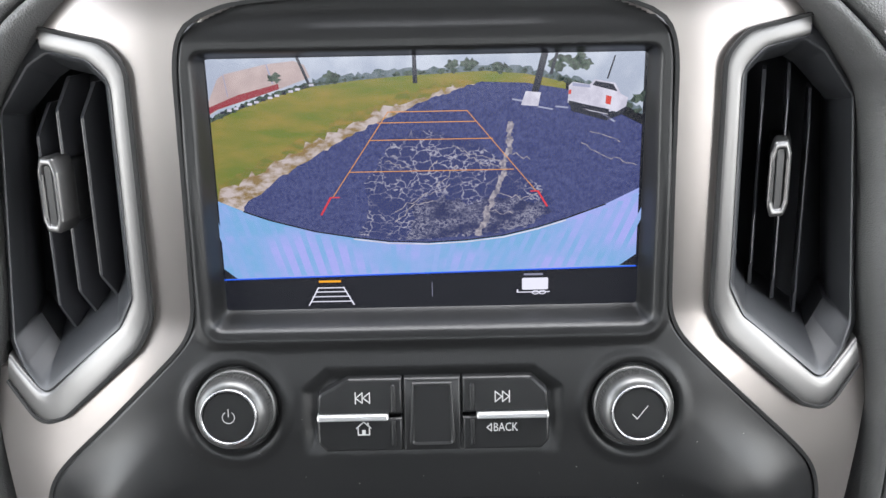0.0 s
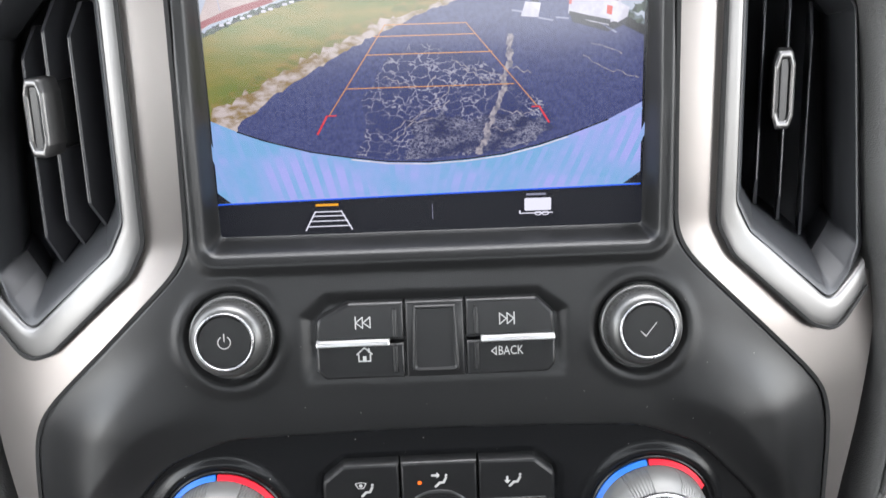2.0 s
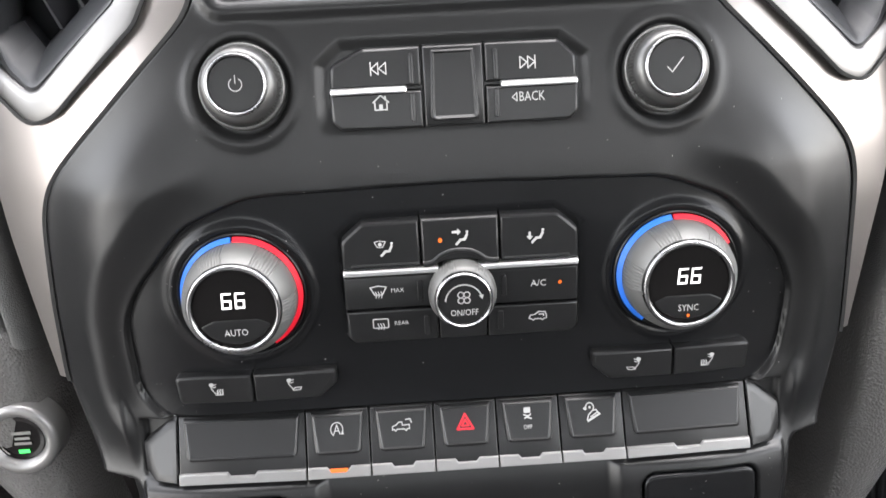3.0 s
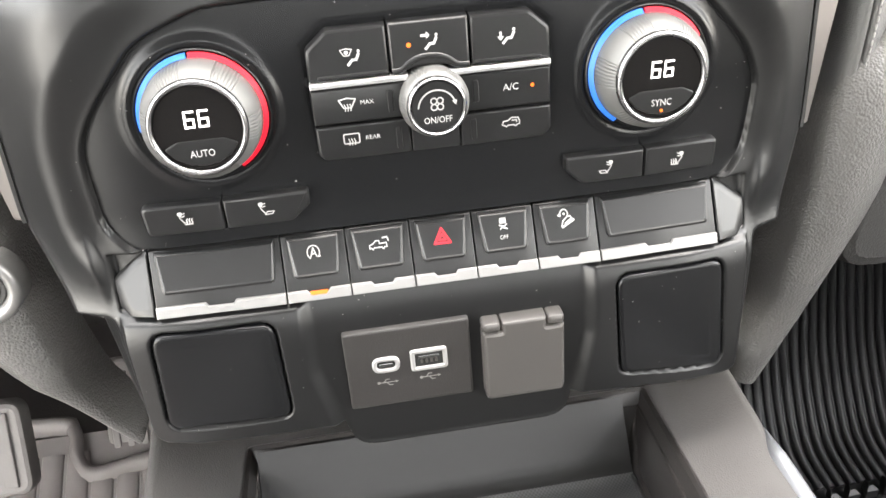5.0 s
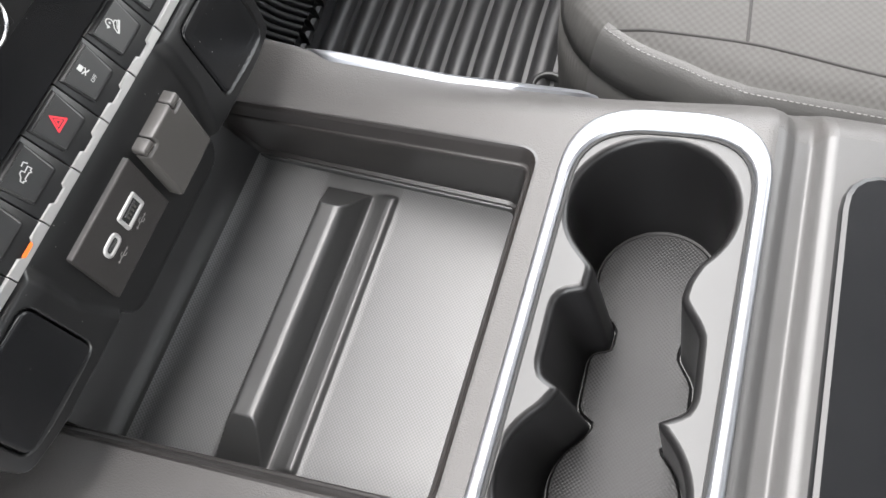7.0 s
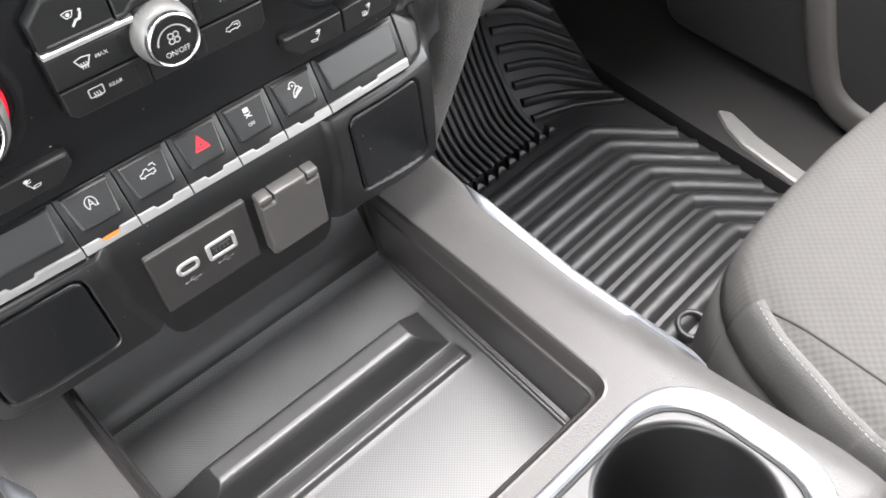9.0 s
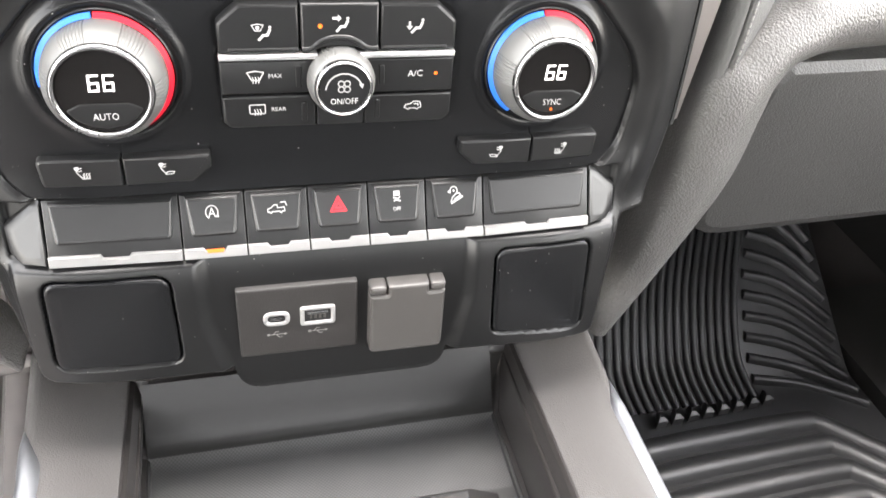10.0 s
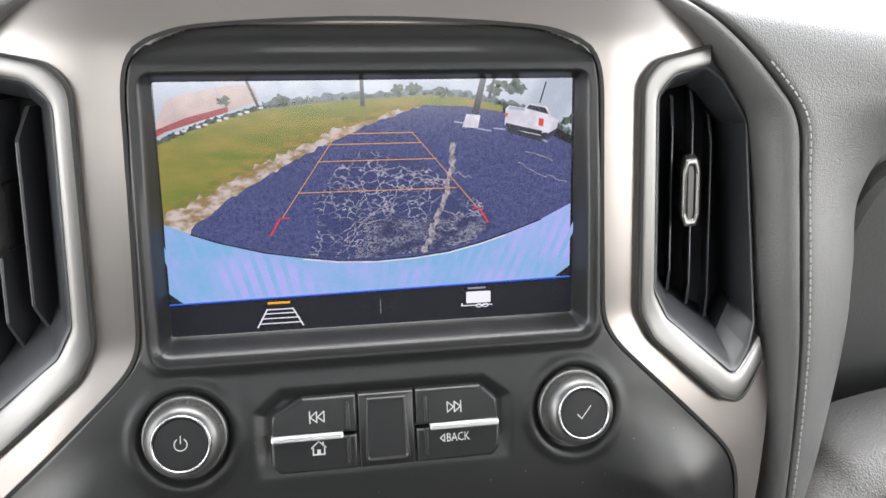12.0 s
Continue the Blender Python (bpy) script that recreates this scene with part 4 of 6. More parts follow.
CUP = soften(CUP, 180, 0.0026)
bm = bmesh.new()
edges = []
ring_in = inset(RING_IN, 0.0014)
for o, d in ((ring_in, 0.0008), (inset(CUP, -0.0036), 0.0008)):
    vs = [bm.verts.new(on_top(x, y, d)) for x, y in o]
    edges += [bm.edges.new((vs[i - 1], vs[i])) for i in range(len(vs))]
bmesh.ops.triangle_fill(bm, edges=edges, use_beauty=True)
spare = [f for f in bm.faces if sdf(np.array(f.calc_center_median().x), np.array(f.calc_center_median().y), CUP) < 0]
bmesh.ops.delete(bm, geom=spare, context="FACES")
part("cup_panel", bm, CUP_GREY, console, "grey panel round the cup holders")
bm = bmesh.new()
floor_cup = [(x * 0.88, 0.001 + (y - 0.001) * 0.86) for x, y in CUP]
loft(bm, [[on_top(x, y, d) for x, y in inset(CUP, k)] for k, d in ((-0.0036, 0.0008), (-0.0024, 0.0005), (-0.0012, -0.0004), (-0.0003, -0.0022), (0.0, -0.0045))] + [ [on_top(x, y, -0.070) for x, y in floor_cup]])
part("cup_well", bm, CUP_BLACK, console, "deep black twin cup holder", smooth=True)
bm = bmesh.new()
strip = [(x * 0.98, 0.001 + (y - 0.001) * 0.98) for x, y in floor_cup]
loft(bm, [[on_top(x, y, -0.0698) for x, y in strip], [on_top(x, y, -0.0676) for x, y in inset(strip, 0.0016)]])
part("cup_mat", bm, CUP_RUBBER, console, "ribbed rubber cup holder mat")
frame_plate("chrome_ring", RING_OUT, RING_IN, -0.004, 0.0034, 0.0020, on_top, BRIGHT_TRIM, console, "bright satin ring round the cup holders")
sweep("ring_joint", [on_top(x, y, 0.0012) for x, y in inset(RING_IN, 0.0008)], [(-0.0008, -0.0006), (0.0008, -0.0006), (0.0008, 0.0006), (-0.0008, 0.0006)], GAP, console, closed=True)


def rear_place(x, y):
    return x, y, crest_z(y) + 0 * x


grid("rear_panel", (np.linspace(-0.118, 0.118, 40), np.concatenate([np.linspace(-0.046, -0.085, 30), np.linspace(-0.09, -0.45, 20)])), rear_place, CONSOLE, console, "grey rear section of the console")


def on_rear(x, y, d):
    return Vector((x, y, top_z(-0.05) + 0.001 + d))


plate("bin_lid", fillet([(-0.098, -0.0780), (-0.098, -0.40), (0.098, -0.40), (0.098, -0.0780)], 0.022), -0.01, 0.004, 0.003, on_rear, BLACK, console, "dark console bin lid")
plate("lid_handle", rrect(0.0, -0.1080, 0.11, 0.006, 0.002), 0.003, 0.0065, 0.0015, on_rear, CHROME, console, "slim bright handle")
# ---- passenger seat ----


def seat(side, label):
    ob = thing("seat", label, "seat", "front seats")
    half = [(0.2320, -0.50), (0.2320, -0.10), (0.2360, -0.032), (0.2452, 0.001), (0.2600, 0.046), (0.2900, 0.086), (0.3450, 0.107), (0.4700, 0.1140)]
    line = smooth_path([(x, y, 0) for x, y in half], 14)
    plan = [(p.x, p.y) for p in line] + [(0.94 - p.x, p.y) for p in line[-2::-1]]
    n = len(plan)
    layers = [(0.010, 0.12), (0.0, 0.20), (-0.003, 0.26), (-0.002, 0.296), (0.0012, 0.2985), (0.0012, 0.3005), (-0.0015, 0.303), (0.0, 0.318), (0.004, 0.334), (0.009, 0.3415), (0.0145, 0.3435), (0.018, 0.3455), (0.024, 0.3485), (0.032, 0.3500), (0.0375, 0.3505), (0.0395, 0.3507), (0.0415, 0.3509), (0.048, 0.3515), (0.065, 0.3530)]

    def loop(d, z, grow=0.0):
        # the crease beside the bolster runs out before the front edge
        out = []
        for x, y in inset(plan, d - grow):
            k = 1 - float(step((y + 0.005) / 0.035)) if 0.034 < d < 0.045 else 1.0
            out.append(Vector((side * x, y, 0.3508 + (z - 0.3508) * k if k < 1 else z)))
        return out
    bm = bmesh.new()
    loft(bm, [loop(d, z) for d, z in layers])
    part("cushion", bm, CLOTH, ob, "grey patterned cloth cushion", smooth=True)
    for s in (-1, 1):
        keep = [k for k in range(n) if plan[k][1] < 0.068 and (plan[k][0] < 0.47) == (s < 0)]
        bm = bmesh.new()
        rows = []
        for d, z in layers[:11] + [(0.0145, 0.3425)]:
            ring = inset(plan, d - 0.0012)
            rows.append([bm.verts.new((side * ring[k][0], ring[k][1], z + 0.0006)) for k in keep])
        for r, q in zip(rows, rows[1:]):
            for k in range(len(keep) - 1):
                bm.faces.new((r[k], r[k + 1], q[k + 1], q[k]))
        part("bolster", bm, VINYL, ob, "smooth grey vinyl bolster", smooth=True)
        ring = inset(plan, 0.0078)
        seam = resample([(side * ring[k][0], ring[k][1], 0.3432) for k in keep], 130)
        stitches("stitching", [(a.lerp(b, 0.15), a.lerp(b, 0.60)) for a, b in zip(seam, seam[1:])], 0.0004, ob, "pale stitched seam", SEAT_THREAD)
    tube = [(0.0014 * math.cos(a), 0.0014 * math.sin(a)) for a in (0, 1.05, 2.09, 3.14, 4.19, 5.24)]
    rise = [(d, z) for d, z in layers if d >= 0.004]

    def cushion_z(x, y):
        return float(np.interp(-sdf(np.array(x), np.array(y), plan), [d for d, z in rise], [z for d, z in rise]))
    for path in ([(x, -0.040 + 0.07 * (x - 0.277)) for x in np.linspace(0.2775, 0.6625, 40)],
                 [(0.2785 - 0.010 * float(step((-0.03 - y) / 0.12)), y) for y in np.linspace(0.058, -0.42, 50)],
                 [(0.6615 + 0.010 * float(step((-0.03 - y) / 0.12)), y) for y in np.linspace(0.058, -0.42, 50)]):
        sweep("seam", [Vector((side * x, y, cushion_z(x, y) - 0.0004)) for x, y in path], tube, CLOTH_DARK, ob, "dark seam in the cushion")
    return ob


seat(1, "grey cloth passenger seat with vinyl bolster and pale stitching")

# ---- floor mats ----


def mat_z(y):
    return 0.080 + 0.70 * max(0.0, y - 0.47)


def floor_mat(side, label):
    ob = thing("floor_mat", label, "floor mat", "rubber floor mats")
    x0 = 0.215

    def sheet(x, y):
        return side * x, y, 0.074 + 0.70 * np.maximum(0, y - 0.47) + 0.012 * step((0.235 - x) / 0.02) + 0.0 * y
    grid("mat_sheet", (np.linspace(x0, 0.66, 40), np.linspace(-0.30, 0.80, 80)), sheet, MAT, ob, "black ribbed rubber sheet")
    sec = [(-0.0150, -0.004), (-0.0122, 0.0), (-0.0094, 0.0036), (-0.0054, 0.0062), (0.0, 0.0070), (0.0054, 0.0062), (0.0094, 0.0036), (0.0122, 0.0), (0.0150, -0.004)]
    thin = [(-0.0042, -0.003), (-0.0036, 0.002), (-0.002, 0.0036), (0.002, 0.0036), (0.0036, 0.002), (0.0042, -0.003)]

    def at(x, y):
        return Vector((side * x, y, mat_z(y) - 0.004))
    for k in range(20):
        y = 0.404 - k * 0.0327
        pts = [at(x0 + 0.03, y - 0.005), at(0.40, y + 0.004), at(0.55, y + 0.008), at(0.575, y + 0.001), at(0.60, y - 0.022), at(0.652, y - 0.074)]
        sweep("rib", smooth_path(pts, 4), sec, MAT, ob)
    for k in range(17):
        x = 0.335 + k * 0.0112
        pts = [at(x + 0.004, 0.452), at(x, 0.50), at(x + 0.018, 0.57), at(x + 0.050, 0.64), at(x + 0.075, 0.70), at(x + 0.09, 0.78)]
        sweep("rib", smooth_path(pts, 4), thin, MAT, ob)
    mid = [(-0.0062, -0.004), (-0.0050, 0.002), (-0.0030, 0.0046), (0.0030, 0.0046), (0.0050, 0.002), (0.0062, -0.004)]
    for k in range(15):
        y = 0.470 + k * 0.021
        x = 0.527 + float(np.interp(y, [0.50, 0.57, 0.64, 0.70, 0.78], [0, 0.018, 0.050, 0.075, 0.09]))
        pts = [at(x, y + 0.006), at(0.5 * x + 0.5 * 0.652, y - 0.010), at(0.652, y - 0.050)]
        sweep("rib", smooth_path(pts, 3), mid, MAT, ob)
    for k in range(8):
        x = 0.385 + k * 0.0200
        bm = bmesh.new()
        y = 0.437 + k * 0.0012
        lo = [at(x - 0.006, y - 0.007), at(x + 0.006, y - 0.007), at(x, y + 0.008)]
        loft(bm, [lo, [p + Vector((0, 0, 0.010)) for p in lo], [p.lerp(at(x, y), 0.6) + Vector((0, 0, 0.013)) for p in lo]])
        part("raised_triangle", bm, MAT, ob)
    ring = [Vector((side * (0.414 + 0.017 * math.cos(0.2618 * k)), 0.133 + 0.017 * math.sin(0.2618 * k), 0.0850)) for k in range(24)]
    sweep("fixing_ring", ring, [(-0.0032, -0.008), (-0.0026, 0.001), (0.0, 0.0024), (0.0026, 0.001), (0.0032, -0.008)], MAT, ob, closed=True)
    return ob


floor_mat(1, "black ribbed rubber floor mat in the passenger footwell")


def driver_mat():
    ob = thing("floor_mat", "black rubber floor mat with straight ribs in the driver footwell", "floor mat", "rubber floor mats")
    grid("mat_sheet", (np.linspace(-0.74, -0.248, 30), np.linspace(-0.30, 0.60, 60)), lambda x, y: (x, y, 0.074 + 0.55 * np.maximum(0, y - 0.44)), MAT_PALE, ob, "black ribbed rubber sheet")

    def at(x, y):
        return Vector((x, y, 0.070 + 0.55 * max(0.0, y - 0.44)))
    sec = [(-0.0113, -0.003), (-0.0108, 0.0035), (-0.0092, 0.0058), (0.0, 0.0064), (0.0092, 0.0058), (0.0108, 0.0035), (0.0113, -0.003)]
    for k in range(18):
        x = -0.270 - k * 0.0245
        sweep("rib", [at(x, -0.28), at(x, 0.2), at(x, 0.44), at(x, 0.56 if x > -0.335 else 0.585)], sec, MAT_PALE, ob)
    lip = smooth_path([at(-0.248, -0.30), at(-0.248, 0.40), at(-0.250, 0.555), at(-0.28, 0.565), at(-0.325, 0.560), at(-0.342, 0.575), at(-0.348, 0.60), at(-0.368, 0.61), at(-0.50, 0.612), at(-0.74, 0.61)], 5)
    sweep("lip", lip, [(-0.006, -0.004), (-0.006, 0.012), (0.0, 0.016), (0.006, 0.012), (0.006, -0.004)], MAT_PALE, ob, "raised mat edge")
    return ob


driver_mat()


def pedal(cx, cy, cz, w, h, lean, ribs, label):
    ob = thing("pedal", label, "pedal", "driver pedals")
    m = pose(cx, cy, cz, lean, 0, 0)

    def mp(x, z, d):
        return m @ Vector((x, -d, z))
    plate("pad", rrect(0, 0, w, h, 0.012), -0.012, 0.004, 0.004, mp, PEDAL, ob, "worn grey rubber pad")
    for k in range(ribs):
        plate("rib", rrect(-w / 2 + w * (k + 0.7) / (ribs + 0.4), 0, w / ribs * 0.45, h * 0.8, 0.001, 2), 0.003, 0.0065, 0.001, mp, PEDAL, ob)
    bm = bmesh.new()
    loft(bm, [[mp(x, z, -0.01) for x, z in rrect(0, 0, 0.02, 0.02, 0.004, 2)], [mp(x, z + 0.16, -0.12) for x, z in rrect(0, 0, 0.02, 0.02, 0.004, 2)]], True, True)
    part("arm", bm, BLACK, ob, "dark metal arm")
    return ob


PEDAL = material("worn_pedal_rubber", (0.16, 0.15, 0.145), 0.6, vary=0.2, scale=40, bump=0.3, bump_scale=500)
pedal(-0.372, 0.455, 0.285, 0.120, 0.075, -25, 5, "worn grey rubber brake pedal")
pedal(-0.285, 0.60, 0.17, 0.060, 0.130, -30, 4, "worn grey ribbed accelerator pedal")


# ---- infotainment display ----
display = thing("infotainment_display", "lit touch screen showing a rear camera view of cracked asphalt", "display")


def on_screen(u, v, d):
    x = SCREEN[0] + (SCREEN[1] - SCREEN[0]) * u
    z = SCREEN[2] + (SCREEN[3] - SCREEN[2]) * v
    return Vector((x, 0.3000 + (z - 0.72) * 0.1 - d, z))


def lit(name, color, power=1.0, second=None, scale=300.0, low=0.4, high=0.6, kind="noise", stretch=(1, 1, 1)):
    """A glowing part of the screen's picture, of one colour or a mottle of two."""
    m = material(name, (0.01, 0.01, 0.01), 0.16, vary=0.0, emit=color, power=power)
    if second:
        n, l = m.node_tree.nodes, m.node_tree.links
        co, mix, rng, mp = n.new("ShaderNodeTexCoord"), n.new("ShaderNodeMix"), n.new("ShaderNodeMapRange"), n.new("ShaderNodeMapping")
        mp.inputs["Scale"].default_value = stretch
        l.new(co.outputs["Object"], mp.inputs["Vector"])
        mix.data_type = "RGBA"
        mix.inputs["A"].default_value, mix.inputs["B"].default_value = (*color, 1), (*second, 1)
        rng.inputs["From Min"].default_value, rng.inputs["From Max"].default_value = low, high
        if kind == "cracks":
            wob, add, tex = n.new("ShaderNodeTexNoise"), n.new("ShaderNodeMix"), n.new("ShaderNodeTexVoronoi")
            wob.inputs["Scale"].default_value, wob.inputs["Detail"].default_value = scale * 1.6, 5
            add.data_type = "RGBA"
            add.inputs["Factor"].default_value = 0.006
            tex.feature = "DISTANCE_TO_EDGE"
            tex.inputs["Scale"].default_value = scale
            l.new(mp.outputs["Vector"], wob.inputs["Vector"])
            l.new(mp.outputs["Vector"], add.inputs["A"])
            l.new(wob.outputs["Color"], add.inputs["B"])
            l.new(add.outputs["Result"], tex.inputs["Vector"])
            gate, mul = n.new("ShaderNodeTexNoise"), n.new("ShaderNodeMath")
            gate.inputs["Scale"].default_value, gate.inputs["Detail"].default_value = scale * 0.35, 3
            mul.operation = "MULTIPLY"
            gr = n.new("ShaderNodeMapRange")
            gr.inputs["From Min"].default_value, gr.inputs["From Max"].default_value = 0.42, 0.58
            l.new(mp.outputs["Vector"], gate.inputs["Vector"])
            l.new(gate.outputs["Fac"], gr.inputs["Value"])
            l.new(tex.outputs["Distance"], rng.inputs["Value"])
            rng.inputs["To Min"].default_value, rng.inputs["To Max"].default_value = 1.0, 0.0
            l.new(rng.outputs["Result"], mul.inputs[0])
            l.new(gr.outputs["Result"], mul.inputs[1])
            l.new(mul.outputs[0], mix.inputs["Factor"])
        else:
            tex = n.new("ShaderNodeTexNoise")
            tex.inputs["Scale"].default_value, tex.inputs["Detail"].default_value = scale, 6
            l.new(mp.outputs["Vector"], tex.inputs["Vector"])
            l.new(tex.outputs["Fac"], rng.inputs["Value"])
            l.new(rng.outputs["Result"], mix.inputs["Factor"])
        l.new(mix.outputs["Result"], n["Principled BSDF"].inputs["Emission Color"])
    return m


V_SKY = lit("view_sky", lin(196, 202, 214), 0.9, lin(170, 178, 195), 60)
V_GRASS = lit("view_grass", lin(110, 122, 50), 0.9, lin(152, 134, 66), 130, 0.36, 0.68, stretch=(0.45, 1, 1.7))
V_GRASS_DRY = lit("view_dry_grass", lin(150, 128, 66), 0.9, lin(112, 116, 52), 260, 0.40, 0.60, stretch=(0.5, 1, 1.5))
V_DIRT = lit("view_dirt", lin(196, 182, 178), 0.9, lin(140, 116, 78), 330, 0.40, 0.60, stretch=(0.6, 1, 1.2))
V_ASPHALT = lit("view_asphalt", lin(50, 56, 104), 0.9, lin(82, 88, 134), 700, 0.32, 0.72)
V_CRACKED = lit("view_cracked_asphalt", lin(54, 60, 106), 0.9, lin(172, 168, 184), 190, 0.010, 0.050, "cracks", (1, 1, 1.5))
V_CRAZED = lit("view_crazed_asphalt", lin(48, 52, 92), 0.9, lin(150, 148, 166), 430, 0.03, 0.13, "cracks", (1, 1, 1.5))
V_CRACK = lit("view_crack", lin(176, 166, 172), 0.9, lin(120, 116, 130), 700)
V_GATE = lit("view_tailgate", lin(122, 172, 216), 0.9, lin(166, 170, 234), 38, 0.38, 0.62, stretch=(1, 1, 1.5))
V_GATE_BAND = lit("view_tailgate_band", lin(146, 172, 226), 0.9, lin(128, 172, 220), 60, 0.42, 0.58)
V_EDGE = lit("view_edge", lin(24, 26, 36), 0.8)
V_WALL = lit("view_building", lin(196, 176, 172), 0.9, lin(180, 160, 158), 100)
V_RED = lit("view_red_roof", lin(150, 60, 70), 0.9)
V_TREE = lit("view_trees", lin(44, 56, 52), 0.9, lin(82, 96, 84), 500)
V_FAR = lit("view_far_trees", lin(112, 124, 132), 0.9, lin(84, 98, 100), 400)
V_DARK = lit("view_dark", lin(40, 42, 56), 0.9)
V_WHITE = lit("view_white", lin(214, 210, 222), 0.95, lin(190, 186, 200), 200)
V_PALE = lit("view_pale", lin(158, 160, 186), 0.9)
V_LIGHT = lit("view_lamp", lin(208, 70, 60), 0.9)
V_ORANGE = lit("guide_orange", lin(206, 140, 78), 1.0)
V_GUIDE = lit("guide_red", lin(204, 52, 66), 1.0)
V_BLUE = lit("line_blue", lin(30, 90, 225), 1.0)
V_BAR = lit("screen_bar", lin(14, 16, 28), 0.8)
V_ICON = lit("screen_icon", lin(226, 224, 236), 1.0)
V_ICON_DIM = lit("screen_icon_dim", lin(140, 140, 160), 0.9)
V_AMBER = lit("screen_amber", lin(232, 160, 30), 1.0)

bm = bmesh.new()
loft(bm, [[on_screen(u, v, d) for u, v in ((-0.008, -0.012), (1.008, -0.012), (1.008, 1.012), (-0.008, 1.012))] for d in (-0.0002, 0.0002)])
panel = part("screen_panel", bm, V_BAR, display, "glossy dark screen panel")

ARC = [(0.0, 0.457), (0.060, 0.413), (0.118, 0.377), (0.226, 0.327), (0.320, 0.300), (0.403, 0.281), (0.499, 0.274), (0.590, 0.281), (0.677, 0.297), (0.760, 0.328), (0.827, 0.361), (0.920, 0.415), (1.0, 0.479)]
LEFT = [(0.060, 0.436), (0.150, 0.542), (0.234, 0.626), (0.316, 0.697), (0.397, 0.763), (0.504, 0.834), (0.570, 0.871), (0.636, 0.897)]
DIRT = [(0.0, 0.504), (0.112, 0.593), (0.235, 0.690), (0.330, 0.763), (0.411, 0.817), (0.504, 0.854), (0.570, 0.880)]
HORIZON = [(0.0, 0.763), (0.080, 0.817), (0.161, 0.860), (0.241, 0.891), (0.346, 0.912), (0.452, 0.925), (0.636, 0.938), (0.728, 0.925), (0.821, 0.891), (0.901, 0.850), (1.0, 0.763)]
RIGHT = [(0.728, 0.891), (0.821, 0.865), (0.915, 0.795), (1.0, 0.725)]


def ragged(points, n, size):
    out = []
    for a, b in zip(points, points[1:]):
        for k in range(n):
            t = k / n
            out.append((a[0] + (b[0] - a[0]) * t + random.uniform(-size, size) * 0.4, a[1] + (b[1] - a[1]) * t + random.uniform(-size, size)))
    return out + [points[-1]]


LAYER = 0.00032


def view(name, polys, level, mat, label):
    return flat(name, polys, LAYER + 0.00003 * level, on_screen, mat, panel, label)


view("view_sky", [HORIZON + [(1.0, 1.0), (0.0, 1.0)]], 0, V_SKY, "pale overcast sky")
view("view_grass", [[(0.0, 0.45)] + [(u + 0.02, v - 0.03) for u, v in LEFT] + [(0.636, 0.897)] + RIGHT[:2] + HORIZON[::-1][2:]], 0, V_GRASS, "green and brown grass")
VERGE = [(u, 0.85 * v + 0.15 * float(np.interp(u, [p[0] for p in LEFT], [p[1] for p in LEFT]))) for u, v in DIRT]
VERGE[0] = (0.0, 0.490)
view("view_dry_grass", [ragged([(u, v + 0.030) for u, v in VERGE], 9, 0.016) + [(0.636, 0.897)] + [(u + 0.02, v - 0.02) for u, v in LEFT[::-1]] + [(0.060, 0.413), (0.0, 0.457)]], 0.5, V_GRASS_DRY, "dry brown grass")
view("view_dirt", [ragged(VERGE, 9, 0.015) + [(0.636, 0.897)] + [(u + 0.02, v - 0.02) for u, v in LEFT[::-1]] + [(0.060, 0.413), (0.0, 0.457)]], 1, V_DIRT, "pale dirt verge")
view("view_asphalt", [ragged(LEFT, 8, 0.006) + RIGHT + ARC[::-1][:-1] + [(0.060, 0.413)]], 2, V_ASPHALT, "dark blue asphalt")
view("view_cracked_ground", [ragged([(0.33, 0.305), (0.36, 0.42), (0.345, 0.52), (0.40, 0.62), (0.42, 0.70), (0.50, 0.72), (0.62, 0.66), (0.70, 0.56), (0.76, 0.50), (0.80, 0.44), (0.78, 0.38), (0.72, 0.325), (0.60, 0.286), (0.45, 0.282)], 5, 0.012)], 3, V_CRACKED, "asphalt with pale cracks")


view("view_crazed_ground", [ragged([(0.44, 0.295), (0.47, 0.37), (0.45, 0.43), (0.53, 0.46), (0.60, 0.43), (0.66, 0.46), (0.74, 0.44), (0.80, 0.40), (0.74, 0.345), (0.66, 0.31), (0.56, 0.295)], 6, 0.014)], 3.5, V_CRAZED, "crazed asphalt near the tailgate")


def crack(points, w, level, name="view_crack"):
    pts = ragged(points, 6, 0.008)
    view(name, [[(a[0] - w * random.uniform(0.3, 1), a[1]), (b[0] - w * random.uniform(0.3, 1), b[1] - 0.004), (b[0] + w * random.uniform(0.3, 1), b[1] - 0.004), (a[0] + w * random.uniform(0.3, 1), a[1])] for a, b in zip(pts, pts[1:])], level, V_CRACK, "long pale crack")


